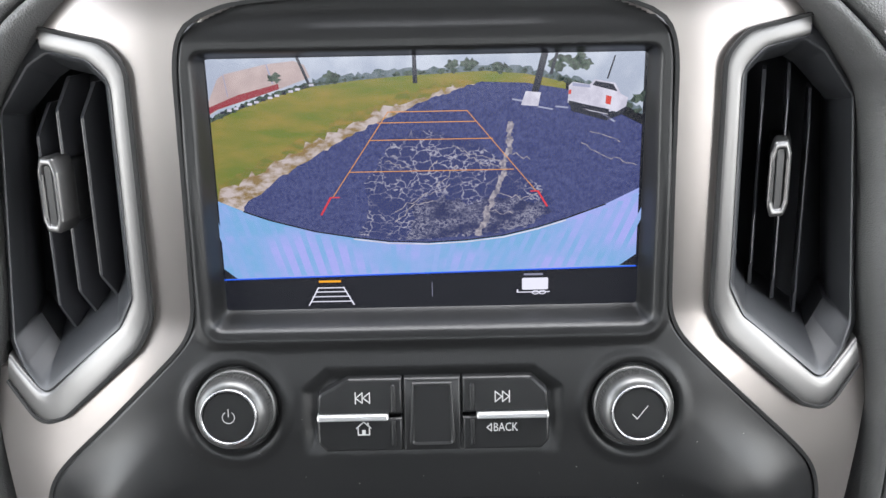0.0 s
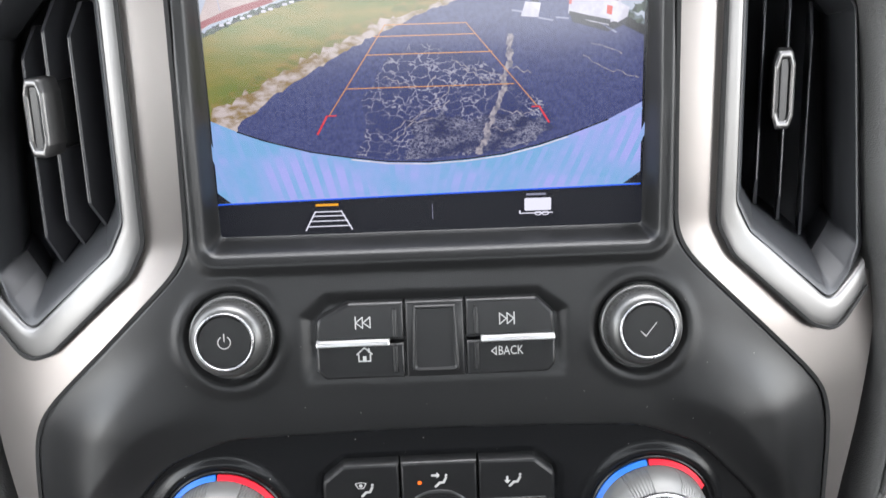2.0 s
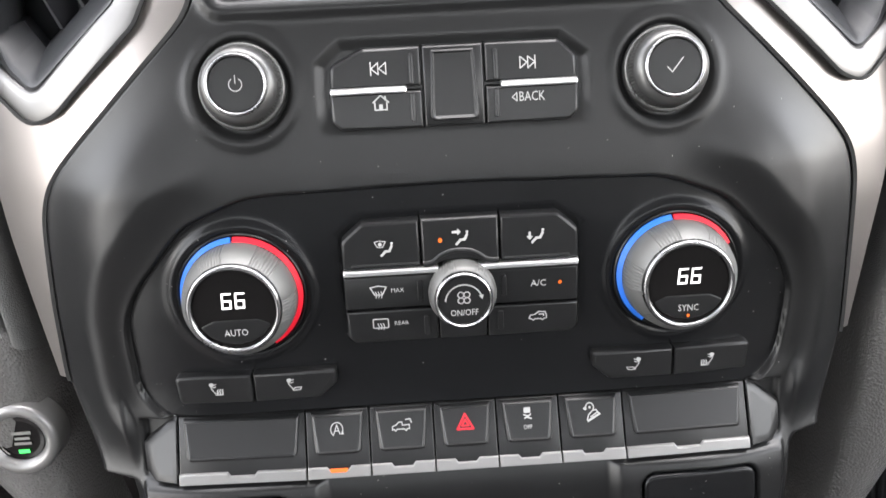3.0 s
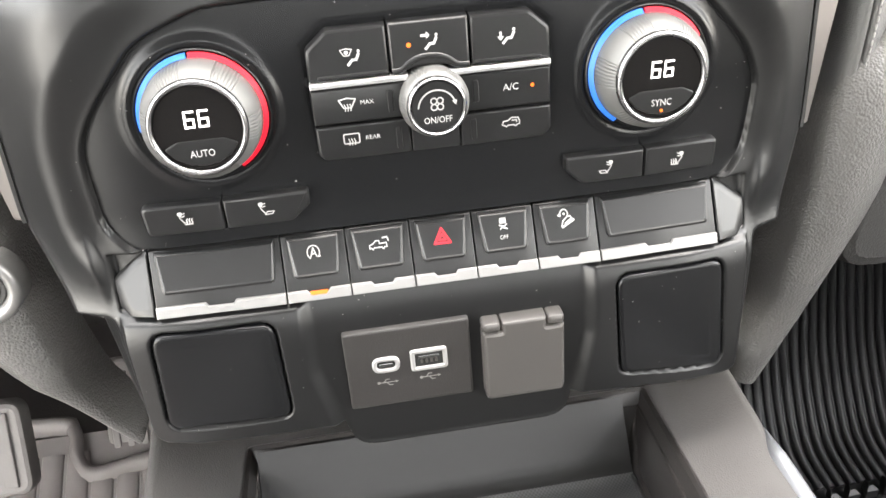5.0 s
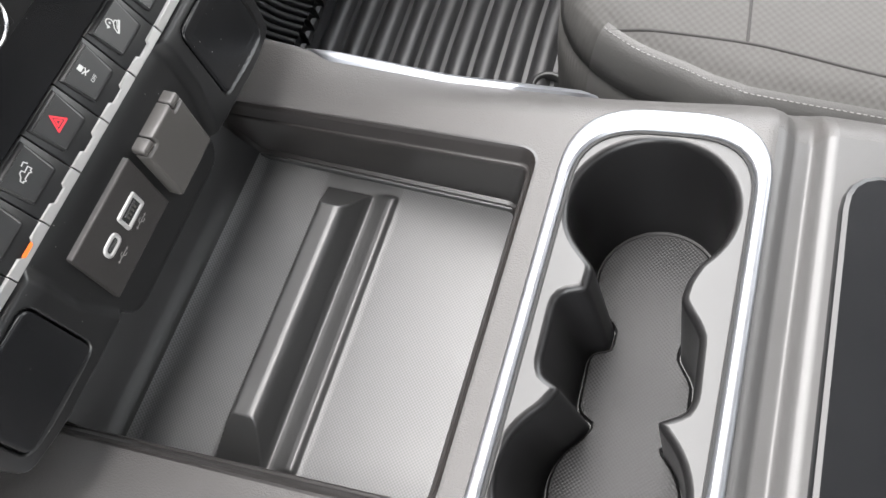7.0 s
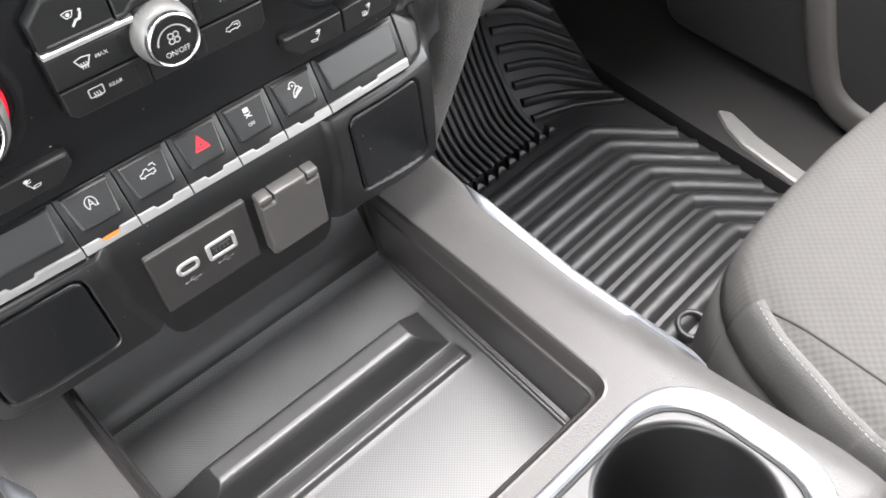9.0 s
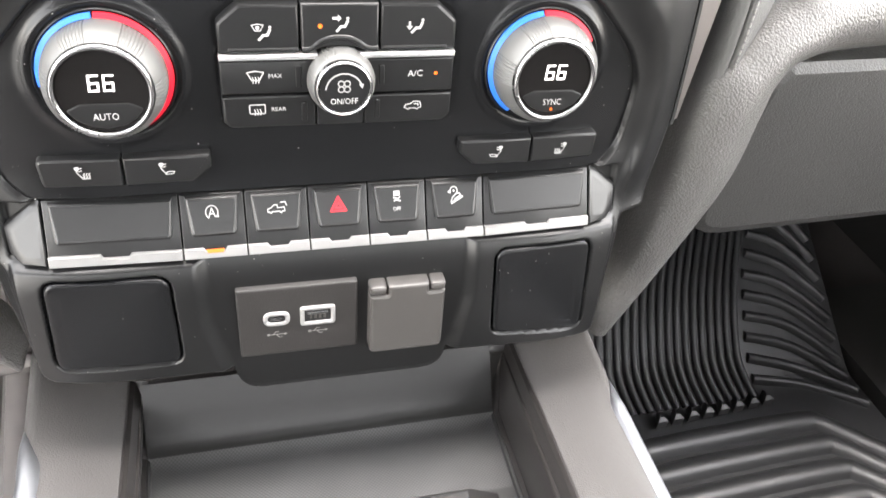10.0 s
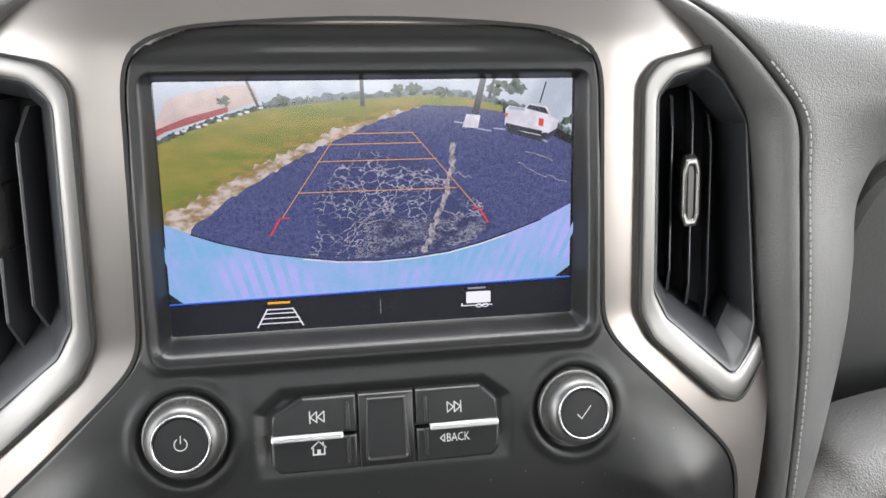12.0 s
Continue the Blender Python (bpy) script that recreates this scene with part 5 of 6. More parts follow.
crack([(0.696, 0.747), (0.690, 0.697), (0.696, 0.653), (0.677, 0.597), (0.681, 0.553), (0.661, 0.486), (0.650, 0.436), (0.634, 0.361), (0.616, 0.300)], 0.010, 4)
for pts in ([(0.69, 0.60), (0.62, 0.615), (0.56, 0.655)], [(0.68, 0.57), (0.63, 0.585), (0.585, 0.62)], [(0.52, 0.60), (0.50, 0.56), (0.44, 0.58), (0.40, 0.60)], [(0.57, 0.58), (0.54, 0.53), (0.52, 0.50)], [(0.69, 0.63), (0.74, 0.60)], [(0.55, 0.50), (0.48, 0.46), (0.42, 0.40)], [(0.42, 0.36), (0.46, 0.42), (0.52, 0.44)], [(0.86, 0.66), (0.93, 0.60), (0.99, 0.57)], [(0.88, 0.71), (0.95, 0.66)], [(0.66, 0.47), (0.72, 0.45), (0.77, 0.47)], [(0.64, 0.40), (0.70, 0.385)]):
    random.seed(int(pts[0][0] * 1000 + pts[0][1] * 77))
    out = ragged(pts, 6, 0.008)
    view("view_crack", stroke(out, 0.0028), 4, V_CRACK, "thin pale crack")
view("view_tailgate", [ARC + [(1.0, 0.162), (0.0, 0.136)]], 3, V_GATE, "light blue edge of the tailgate")
for k in range(30):
    u = 0.03 + k * 0.0315
    s = (u - 0.42) * 1.3
    top = float(np.interp(u + s * 0.12, [p[0] for p in ARC], [p[1] for p in ARC])) - 0.014
    view("view_reflection", [[(u, 0.141 + 0.026 * u), (u + 0.013, 0.141 + 0.026 * u), (u + 0.013 + s * 0.12, top), (u + s * 0.12, top)]], 4, V_GATE_BAND, "faint lilac band")
view("view_edge_light", stroke([(u, v - 0.007) for u, v in ARC[4:11]], 0.005), 5, V_WHITE, "pale edge of the tailgate")
view("view_shadow_line", stroke(ARC[1:-1], 0.005), 5, V_EDGE, "dark line along the tailgate")
for tri in ([(0.0, 0.18), (0.03, 0.138), (0.0, 0.137)], [(1.0, 0.21), (0.96, 0.164), (1.0, 0.163)]):
    view("view_corner", [tri], 5, V_EDGE, "dark corner of the picture")
view("view_building", [[(0.0, 0.843), (0.024, 0.925), (0.038, 0.942), (0.138, 0.977), (0.201, 0.987), (0.224, 0.972), (0.236, 0.925), (0.161, 0.882), (0.020, 0.811), (0.0, 0.791)]], 2, V_WALL, "beige building")
view("view_building_edge", stroke([(0.138, 0.977), (0.150, 0.905)], 0.003) + stroke([(0.038, 0.942), (0.045, 0.86)], 0.002), 3, V_PALE, "corner of the building")
view("view_roof", [[(0.0, 0.821), (0.068, 0.865), (0.162, 0.904), (0.164, 0.884), (0.019, 0.812), (0.0, 0.795)]], 3, V_RED, "red lower wall")
random.seed(8)
ridge = [p for p in HORIZON if p[0] >= 0.24]
view("view_treeline", [ridge + [(u, v + 0.012 + random.uniform(0.004, 0.022)) for u, v in ragged(ridge[::-1], 14, 0.002)]], 1, V_FAR, "bluish line of far trees")
hedge = [p for p in HORIZON if p[0] <= 0.30]
view("view_hedge", [hedge + [(u, v + random.uniform(0.010, 0.024)) for u, v in ragged(hedge[::-1], 12, 0.003)]], 2, V_TREE, "dark hedge by the building")
random.seed(5)
for k in range(110):
    u = random.choice((random.uniform(0.02, 0.30), random.uniform(0.30, 0.80), random.uniform(0.80, 0.99)))
    v = float(np.interp(u, [p[0] for p in HORIZON], [p[1] for p in HORIZON]))
    r = random.uniform(0.003, 0.010)
    view("view_tree", [[(u + r * random.uniform(0.6, 1.2) * math.cos(a), v + 0.008 + r * 1.1 * random.uniform(0.5, 1.3) * math.sin(a)) for a in np.linspace(0, 5.8, 11)]], 3 + k % 2, V_TREE, "dark far tree")
for u, v, r in ((0.800, 0.955, 0.022), (0.815, 0.975, 0.020), (0.845, 0.965, 0.022), (0.865, 0.955, 0.018), (0.855, 0.985, 0.016), (0.152, 0.925, 0.018), (0.285, 0.93, 0.020), (0.56, 0.96, 0.018), (0.60, 0.965, 0.020), (0.67, 0.95, 0.020), (0.99, 0.83, 0.02)):
    view("view_tree", [[(u + r * random.uniform(0.5, 1.25) * math.cos(a), v + r * 1.2 * random.uniform(0.4, 1.3) * math.sin(a)) for a in np.linspace(0, 6.0, 17)]], 4, V_TREE, "dark tree")
for k in range(14):
    u = 0.03 + k * 0.016
    v = 0.80 + k * 0.0075
    view("view_parked_car", [rrect(u, v, 0.011, 0.009, 0.002, 2)], 5, V_WHITE if k % 3 else V_DARK, "small parked car")
for pole in ([(0.470, 1.0), (0.479, 1.0), (0.481, 0.897), (0.470, 0.897)], [(0.205, 1.0), (0.212, 1.0), (0.236, 0.90), (0.229, 0.90)], [(0.764, 1.0), (0.780, 1.0), (0.759, 0.856), (0.742, 0.856)], [(0.796, 1.0), (0.803, 1.0), (0.790, 0.92), (0.782, 0.92)], [(0.930, 0.985), (0.934, 0.985), (0.918, 0.90), (0.914, 0.90)]):
    view("view_pole", [pole], 5, V_DARK, "dark pole")
view("view_footing", [[(0.729, 0.860), (0.764, 0.854), (0.758, 0.802), (0.718, 0.808)]], 6, V_WHITE, "white concrete pole footing")
view("view_truck_shadow", [[(0.830, 0.812), (0.875, 0.785), (0.926, 0.765), (0.965, 0.800), (0.955, 0.767), (0.916, 0.743), (0.835, 0.782)]], 4, V_DARK, "shadow below the truck")
view("view_truck", [[(0.826, 0.813), (0.828, 0.878), (0.837, 0.891), (0.876, 0.880), (0.887, 0.899), (0.934, 0.884), (0.948, 0.843), (0.965, 0.828), (0.961, 0.795), (0.926, 0.763), (0.875, 0.782)]], 5, V_WHITE, "white pickup truck")
view("view_truck_window", [[(0.882, 0.878), (0.889, 0.893), (0.930, 0.880), (0.940, 0.852)], [(0.828, 0.822), (0.872, 0.804), (0.922, 0.786), (0.922, 0.768), (0.872, 0.786), (0.828, 0.806)]], 6, V_DARK, "dark truck window")
view("view_truck_bed", [[(0.836, 0.889), (0.876, 0.879), (0.878, 0.868), (0.836, 0.876)]], 6, V_PALE, "open bed of the truck")
view("view_truck_lamp", [[(0.914, 0.839), (0.927, 0.834), (0.925, 0.802), (0.913, 0.808)], [(0.828, 0.862), (0.834, 0.862), (0.833, 0.845), (0.827, 0.846)]], 6, V_LIGHT, "red tail lamp")
view("view_truck_wheel", [circle(0.846, 0.787, 0.011, 12), circle(0.930, 0.768, 0.011, 12)], 6, V_DARK, "dark wheel")
for pts in ([(0.90, 0.775), (0.935, 0.74)], [(0.80, 0.80), (0.825, 0.795)], [(0.70, 0.83), (0.75, 0.815)], [(0.76, 0.80), (0.79, 0.79)]):
    view("view_bay_line", stroke(pts, 0.006), 4, V_PALE, "worn white bay line")
for a, b, w in (((0.411, 0.791), (0.594, 0.791), 0.0032), ((0.386, 0.750), (0.612, 0.750), 0.0032), ((0.365, 0.684), (0.652, 0.684), 0.0032), ((0.315, 0.562), (0.701, 0.562), 0.0032), ((0.273, 0.463), (0.411, 0.791), 0.0022), ((0.756, 0.474), (0.594, 0.791), 0.0022)):
    view("guide_line", stroke([a, b], w), 7, V_ORANGE, "orange parking guide line")
for end in ([(0.288, 0.463), (0.268, 0.463), (0.244, 0.395)], [(0.744, 0.474), (0.760, 0.474), (0.782, 0.413)]):
    view("guide_end", stroke(end, 0.005), 7.2, V_GUIDE, "red parking guide end")
view("menu_line", stroke([(0.0, 0.134), (1.0, 0.160)], 0.0055), 7, V_BLUE, "thin blue line")
view("menu_divider", stroke([(0.504, 0.108), (0.504, 0.047)], 0.0015), 7, V_ICON_DIM, "thin grey divider")
view("guide_icon", stroke([(0.226, 0.094), (0.201, 0.019)], 0.0035) + stroke([(0.287, 0.094), (0.311, 0.019)], 0.0035) + stroke([(0.226, 0.092), (0.287, 0.092)], 0.004) + stroke([(0.219, 0.075), (0.294, 0.075)], 0.004) + stroke([(0.212, 0.055), (0.301, 0.055)], 0.004) + stroke([(0.206, 0.034), (0.307, 0.034)], 0.004), 7, V_ICON, "white parking guide icon")
view("guide_mark", stroke([(0.231, 0.119), (0.278, 0.119)], 0.009), 7, V_AMBER, "amber selection bar")
view("trailer_icon", [fillet([(0.724, 0.068), (0.788, 0.068), (0.788, 0.118), (0.724, 0.118)], 0.004, 2)] + stroke([(0.713, 0.068), (0.713, 0.058), (0.791, 0.058)], 0.004) + stroke(circle(0.757, 0.056, 0.0075, 12), 0.003, True) + stroke(circle(0.774, 0.056, 0.0075, 12), 0.003, True), 7, V_ICON, "white trailer icon")
view("trailer_mark", stroke([(0.731, 0.133), (0.772, 0.133)], 0.008), 7, V_ICON_DIM, "grey selection bar")


# ---- rotary knobs ----
def knob_frame(cx, cz, tilt, sink=0.0):
    t = radians(tilt)
    y = float(base_y(cx, cz)) + sink
    return Matrix(((1, 0, 0, cx), (0, math.sin(t), -math.cos(t), y), (0, math.cos(t), math.sin(t), cz), (0, 0, 0, 1)))


def radio_knob(cx, cz, icon, label):
    ob = thing("radio_knob", label, "knob", "radio knobs")
    m = knob_frame(cx, cz, 15, 0.0026)
    lathe("collar", [(0.0178, -0.003), (0.0178, -0.0004), (0.0174, 0.0002), (0.0170, -0.002)], m, BLACK, ob, "black collar")
    lathe("skirt", [(0.0166, -0.002), (0.0166, 0.0030), (0.0164, 0.0040), (0.0158, 0.0044), (0.0153, 0.0042)], m, KNURL, ob, "satin lower rim")
    lathe("grip", [(0.0154, 0.0030), (0.0153, 0.0052), (0.0149, 0.0080), (0.0146, 0.0092)], m, KNURL, ob, "finely ribbed grip", seg=288, knurl=0.0005, teeth=4)
    lathe("shoulder", [(0.0147, 0.0088), (0.0146, 0.0096), (0.0140, 0.0112), (0.0129, 0.0127), (0.0114, 0.0136)], m, KNURL, ob, "smooth satin shoulder", seg=96)
    lathe("chrome_ring", [(0.0116, 0.0100), (0.0116, 0.0138), (0.0113, 0.0147), (0.0108, 0.0149), (0.0103, 0.0144), (0.0101, 0.0130)], m, CHROME, ob, "polished ring")
    cap = lathe("cap", [(0.0102, 0.0100), (0.0102, 0.0136), (0.0098, 0.0141)], m, KEY, ob, "black satin cap")
    flat("icon", icon, 0.0143, lambda u, v, d: m @ Vector((u, v, d)), PRINT, cap, "white printed icon")
    return ob


radio_knob(*RADIO_KNOBS[0], stroke(arc(0, 0, 0.0024, 125, 415, 18), 0.00036) + stroke([(0, 0.0004), (0, 0.0033)], 0.00036), "silver knurled power knob with black cap")
radio_knob(*RADIO_KNOBS[1], stroke([(-0.0030, -0.0003), (-0.0012, -0.0022), (0.0030, 0.0030)], 0.00036), "silver knurled selector knob with black cap and tick")

# ---- media keys ----
media = thing("media_key_pad", "black media key pad with two slim chrome strips", "key pad")
MD = 0.0018


def on_pad(x, z, d):
    return on_stack(x, z, MD + d)


k1 = plate("key", fillet([(-0.0455, 0.6842), (-0.0108, 0.6842), (-0.0108, 0.6985), (-0.0330, 0.6985), (-0.0455, 0.6925)], [0.0008, 0.0005, 0.0005, 0.003, 0.003]), -0.006, 0, 0.0013, on_pad, KEY, media)
k2 = plate("key", fillet([(-0.0460, 0.6722), (-0.0425, 0.6688), (-0.0108, 0.6688), (-0.0108, 0.6826), (-0.0460, 0.6826)], [0.003, 0.003, 0.0005, 0.0005, 0.0008]), -0.006, 0, 0.0013, on_pad, KEY, media)
k3 = plate("key", fillet([(-0.0102, 0.6688), (0.0132, 0.6688), (0.0132, 0.6985), (-0.0102, 0.6985)], 0.0006), -0.006, 0, 0.0013, on_pad, KEY, media)
k4 = plate("key", fillet([(0.0138, 0.6842), (0.0490, 0.6842), (0.0490, 0.6925), (0.0425, 0.6985), (0.0138, 0.6985)], [0.0005, 0.0008, 0.003, 0.003, 0.0005]), -0.006, 0, 0.0013, on_pad, KEY, media)
k5 = plate("key", fillet([(0.0138, 0.6688), (0.0465, 0.6688), (0.0495, 0.6722), (0.0495, 0.6826), (0.0138, 0.6826)], [0.0005, 0.003, 0.003, 0.0008, 0.0005]), -0.006, 0, 0.0013, on_pad, KEY, media)
for key, x0, x1, z0, z1, side in ((k1, -0.0450, -0.0145, 0.6850, 0.6962, 1), (k2, -0.0450, -0.0145, 0.6712, 0.6820, 1), (k4, 0.0178, 0.0480, 0.6850, 0.6962, -1), (k5, 0.0178, 0.0480, 0.6712, 0.6820, -1)):
    xe = x1 if side > 0 else x0
    plate("raised_edge", rrect(xe, (z0 + z1) / 2, 0.0018, z1 - z0, 0.0008, 3), -0.001, 0.0008, 0.0006, on_pad, KEY, key)
plate("touch_pad", fillet([(-0.0082, 0.6708), (0.0112, 0.6708), (0.0098, 0.6970), (-0.0068, 0.6970)], [0.0030, 0.0030, 0.0006, 0.0006]), -0.001, 0.0008, 0.0010, on_pad, KEY, k3, dish=0.0007, rim=0.0001)
for x0, x1 in ((-0.0458, -0.0166), (0.0196, 0.0492)):
    plate("chrome_strip", rrect((x0 + x1) / 2, 0.6834, x1 - x0, 0.0022, 0.0007, 3), -0.002, 0.0016, 0.0007, on_pad, BRIGHT, media, "slim polished strip")


def skip(s):
    t = []
    for k in (0, 0.0030):
        t += stroke([(k, 0), (k + s * 0.0027, 0.0021), (k + s * 0.0027, -0.0021)], 0.0004, True)
    return t


flat("icon", moved(stroke([(-0.0001, 0.0023), (-0.0001, -0.0023)], 0.00045) + skip(1), -0.0298, 0.6912), 0.0003, on_pad, PRINT, k1, "white skip back icon")
flat("icon", moved(stroke([(0.0061, 0.0023), (0.0061, -0.0023)], 0.00045) + [[(x + 0.0030, z) for x, z in q] for q in skip(-1)] + [], 0.0270, 0.6908), 0.0003, on_pad, PRINT, k4, "white skip forward icon")
HOUSE = stroke([(-0.0030, 0.0003), (0, 0.0029), (0.0030, 0.0003)], 0.0005) + stroke([(-0.0023, 0.0002), (-0.0023, -0.0024), (0.0023, -0.0024), (0.0023, 0.0002)], 0.0005) + [[(-0.0007, -0.0024), (0.0007, -0.0024), (0.0007, -0.0004), (-0.0007, -0.0004)], [(0.0014, 0.0012), (0.0021, 0.0008), (0.0021, 0.0026), (0.0014, 0.0026)]]
flat("icon", moved(HOUSE, -0.0268, 0.6786), 0.0003, on_pad, PRINT, k2, "white home icon")
words("lettering", "BACK", 0.0314, 0.6782, 0.0036, on_pad, 0.0003, PRINT, k5, 0.78)
flat("icon", stroke([(0.0238, 0.6783), (0.0256, 0.6798), (0.0256, 0.6768)], 0.0004, True), 0.0003, on_pad, PRINT, k5, "small white arrow")

# ---- climate controls ----
climate = thing("climate_control", "black climate control panel with two lit temperature dials showing 66", "climate control")


RIM_LOOP = [Vector(p) for p in inset(CLIMATE_RIM, 0.0014)]
RIM_LOOP = resample([*RIM_LOOP, RIM_LOOP[0]], 260)


def faceplate(s, k):
    idx = k.astype(int) % 260
    ox, oz = np.array([p.x for p in RIM_LOOP])[idx], np.array([p.y for p in RIM_LOOP])[idx]
    x, z = ox * s, 0.598 + (oz - 0.598) * s
    return x, base_y(x, z) + stack_hollow(x, z) - 0.0004, z


face_ob = grid("faceplate", (np.linspace(0.02, 1, 150), np.arange(261)), faceplate, BLACK, climate, "smooth black face plate")
weld = bmesh.new()
weld.from_mesh(face_ob.data)
bmesh.ops.remove_doubles(weld, verts=weld.verts[:], dist=1e-6)
weld.to_mesh(face_ob.data)
weld.free()


def on_climate(x, z, d):
    return on_stack(x, z, 0.0014 + d)


def key(o, parent=climate, bev=0.0013, mp=on_climate, label=""):
    return plate("key", o, -0.007, 0, bev, mp, KEY, parent, label)


c1 = key(fillet([(-0.0465, 0.6142), (-0.0152, 0.6142), (-0.0152, 0.6332), (-0.0380, 0.6332), (-0.0465, 0.6262)], [0.0005, 0.0005, 0.0005, 0.003, 0.003]))
c2 = key(fillet([(-0.0146, 0.6142), (-0.0098, 0.6142), (-0.0058, 0.6158), (0.0068, 0.6158), (0.0108, 0.6142), (0.0166, 0.6142), (0.0166, 0.6334), (-0.0146, 0.6334)], [0.0004, 0.002, 0.002, 0.002, 0.002, 0.0004, 0.0005, 0.0005]))
c3 = key(fillet([(0.0172, 0.6142), (0.0485, 0.6142), (0.0485, 0.6262), (0.0405, 0.6332), (0.0172, 0.6332)], [0.0005, 0.0005, 0.003, 0.003, 0.0005]))
c4 = key(fillet([(-0.0468, 0.5968), (-0.0092, 0.5968), (-0.0092, 0.6112), (-0.0468, 0.6112)], 0.0005))
c5 = key(fillet([(-0.0440, 0.5815), (-0.0092, 0.5815), (-0.0092, 0.5962), (-0.0468, 0.5962), (-0.0468, 0.5845)], [0.003, 0.0005, 0.0005, 0.0005, 0.003]))
c6 = key(fillet([(0.0112, 0.5958), (0.0487, 0.5958), (0.0487, 0.6112), (0.0112, 0.6112)], 0.0005))
c7 = key(fillet([(0.0112, 0.5812), (0.0455, 0.5812), (0.0488, 0.5842), (0.0488, 0.5952), (0.0112, 0.5952)], [0.0005, 0.003, 0.003, 0.0005, 0.0005]))
plate("filler", fillet([(-0.0088, 0.5815), (0.0108, 0.5815), (0.0108, 0.6112), (-0.0088, 0.6112)], 0.0005), -0.007, -0.0006, 0.0005, on_climate, KEY, climate)
for x0, x1, tip in ((-0.0466, -0.0082, 1), (0.0078, 0.0486, -1)):
    ends = [(x0, 0.6116), (x1, 0.6116), (x1, 0.6141), (x0, 0.6141)]
    plate("chrome_strip", fillet(ends, [0.0006, 0.0012 if tip > 0 else 0.0006, 0.0006, 0.0006], 3), -0.004, 0.0012, 0.0008, on_climate, BRIGHT, climate, "slim polished strip")
for kk, x0, x1 in ((c1, -0.0430, -0.0156), (c3, 0.0180, 0.0450)):
    plate("raised_edge", rrect((x0 + x1) / 2, 0.6156, x1 - x0, 0.0016, 0.0007, 3), -0.001, 0.0007, 0.0006, on_climate, KEY, kk)
brow = [(-0.0142, 0.6152), (-0.0105, 0.6156), (-0.0070, 0.6182), (-0.0025, 0.6198), (0.0035, 0.6198), (0.0080, 0.6182), (0.0118, 0.6156), (0.0162, 0.6152)]
sweep("raised_edge", smooth_path([on_climate(x, z, -0.0002) for x, z in brow], 5), [(-0.0013, -0.0006), (-0.0009, 0.0005), (0.0, 0.0010), (0.0009, 0.0005), (0.0013, -0.0006)], KEY, c2, "", up=(0, -1, 0))
for kk, x in ((c4, -0.0160), (c5, -0.0140), (c6, 0.0180), (c7, 0.0165)):
    z = 0.6040 if kk in (c4, c6) else 0.5885
    plate("raised_edge", rrect(x, z, 0.0024, 0.0090, 0.0010, 3), -0.001, 0.0004, 0.0004, on_climate, KEY, kk)

PERSON = [circle(0.0017, 0.0025, 0.0006, 10)] + stroke([(0.0016, 0.0014), (0.0006, -0.0006), (-0.0010, -0.0007), (-0.0026, -0.0024)], 0.0010)
SHIELD = stroke([(-0.0026, 0.0012), (0.0, 0.0017), (0.0026, 0.0012), (0.0012, -0.0014), (-0.0012, -0.0014)], 0.0004, True)
flat("icon", moved(PERSON, -0.0280, 0.6222) + moved(SHIELD, -0.0310, 0.6245, 0.85) + moved([circle(0, 0, 0.0008, 8)], -0.0310, 0.6245), 0.0003, on_climate, PRINT, c1, "white defrost and foot icon")
flat("icon", moved(PERSON, 0.0022, 0.6252) + moved(stroke([(-0.0028, 0.0026), (-0.0008, 0.0026)], 0.0010) + [[(-0.0010, 0.0040), (-0.0010, 0.0012), (0.0004, 0.0026)]], 0.0010, 0.6252), 0.0003, on_climate, PRINT, c2, "white face vent icon")
flat("icon", moved(PERSON, 0.0325, 0.6242) + moved(stroke([(-0.0036, 0.0016), (-0.0036, 0.0)], 0.0009) + [[(-0.0050, 0.0002), (-0.0022, 0.0002), (-0.0036, -0.0014)]], 0.0325, 0.6242), 0.0003, on_climate, PRINT, c3, "white foot vent icon")
flat("lamp", [circle(-0.0070, 0.6248, 0.0009, 12)], 0.0003, on_climate, AMBER, c2, "small amber lamp")
flat("lamp", [circle(0.0410, 0.6042, 0.0008, 12)], 0.0003, on_climate, AMBER, c6, "small amber lamp")
HEAT = stroke([(-0.0011, -0.0022), (-0.0008, -0.0008), (-0.0012, 0.0004)], 0.0004) + stroke([(0.0, -0.0022), (0.0003, -0.0008), (-0.0001, 0.0004)], 0.0004) + stroke([(0.0011, -0.0022), (0.0014, -0.0008), (0.0010, 0.0004)], 0.0004)
flat("icon", moved(SHIELD, -0.0330, 0.6050, 1.25) + moved(HEAT, -0.0330, 0.6042), 0.0003, on_climate, PRINT, c4, "white front defrost icon")
words("lettering", "MAX", -0.0253, 0.6048, 0.0018, on_climate, 0.0003, PRINT, c4)
flat("icon", moved(stroke(rrect(0, 0, 0.0062, 0.0040, 0.0006, 2), 0.0005, True), -0.0330, 0.5905) + moved(HEAT, -0.0330, 0.5900), 0.0003, on_climate, PRINT, c5, "white rear defrost icon")
words("lettering", "REAR", -0.0245, 0.5902, 0.0018, on_climate, 0.0003, PRINT, c5)
words("lettering", "A/C", 0.0322, 0.6042, 0.0028, on_climate, 0.0003, PRINT, c6)
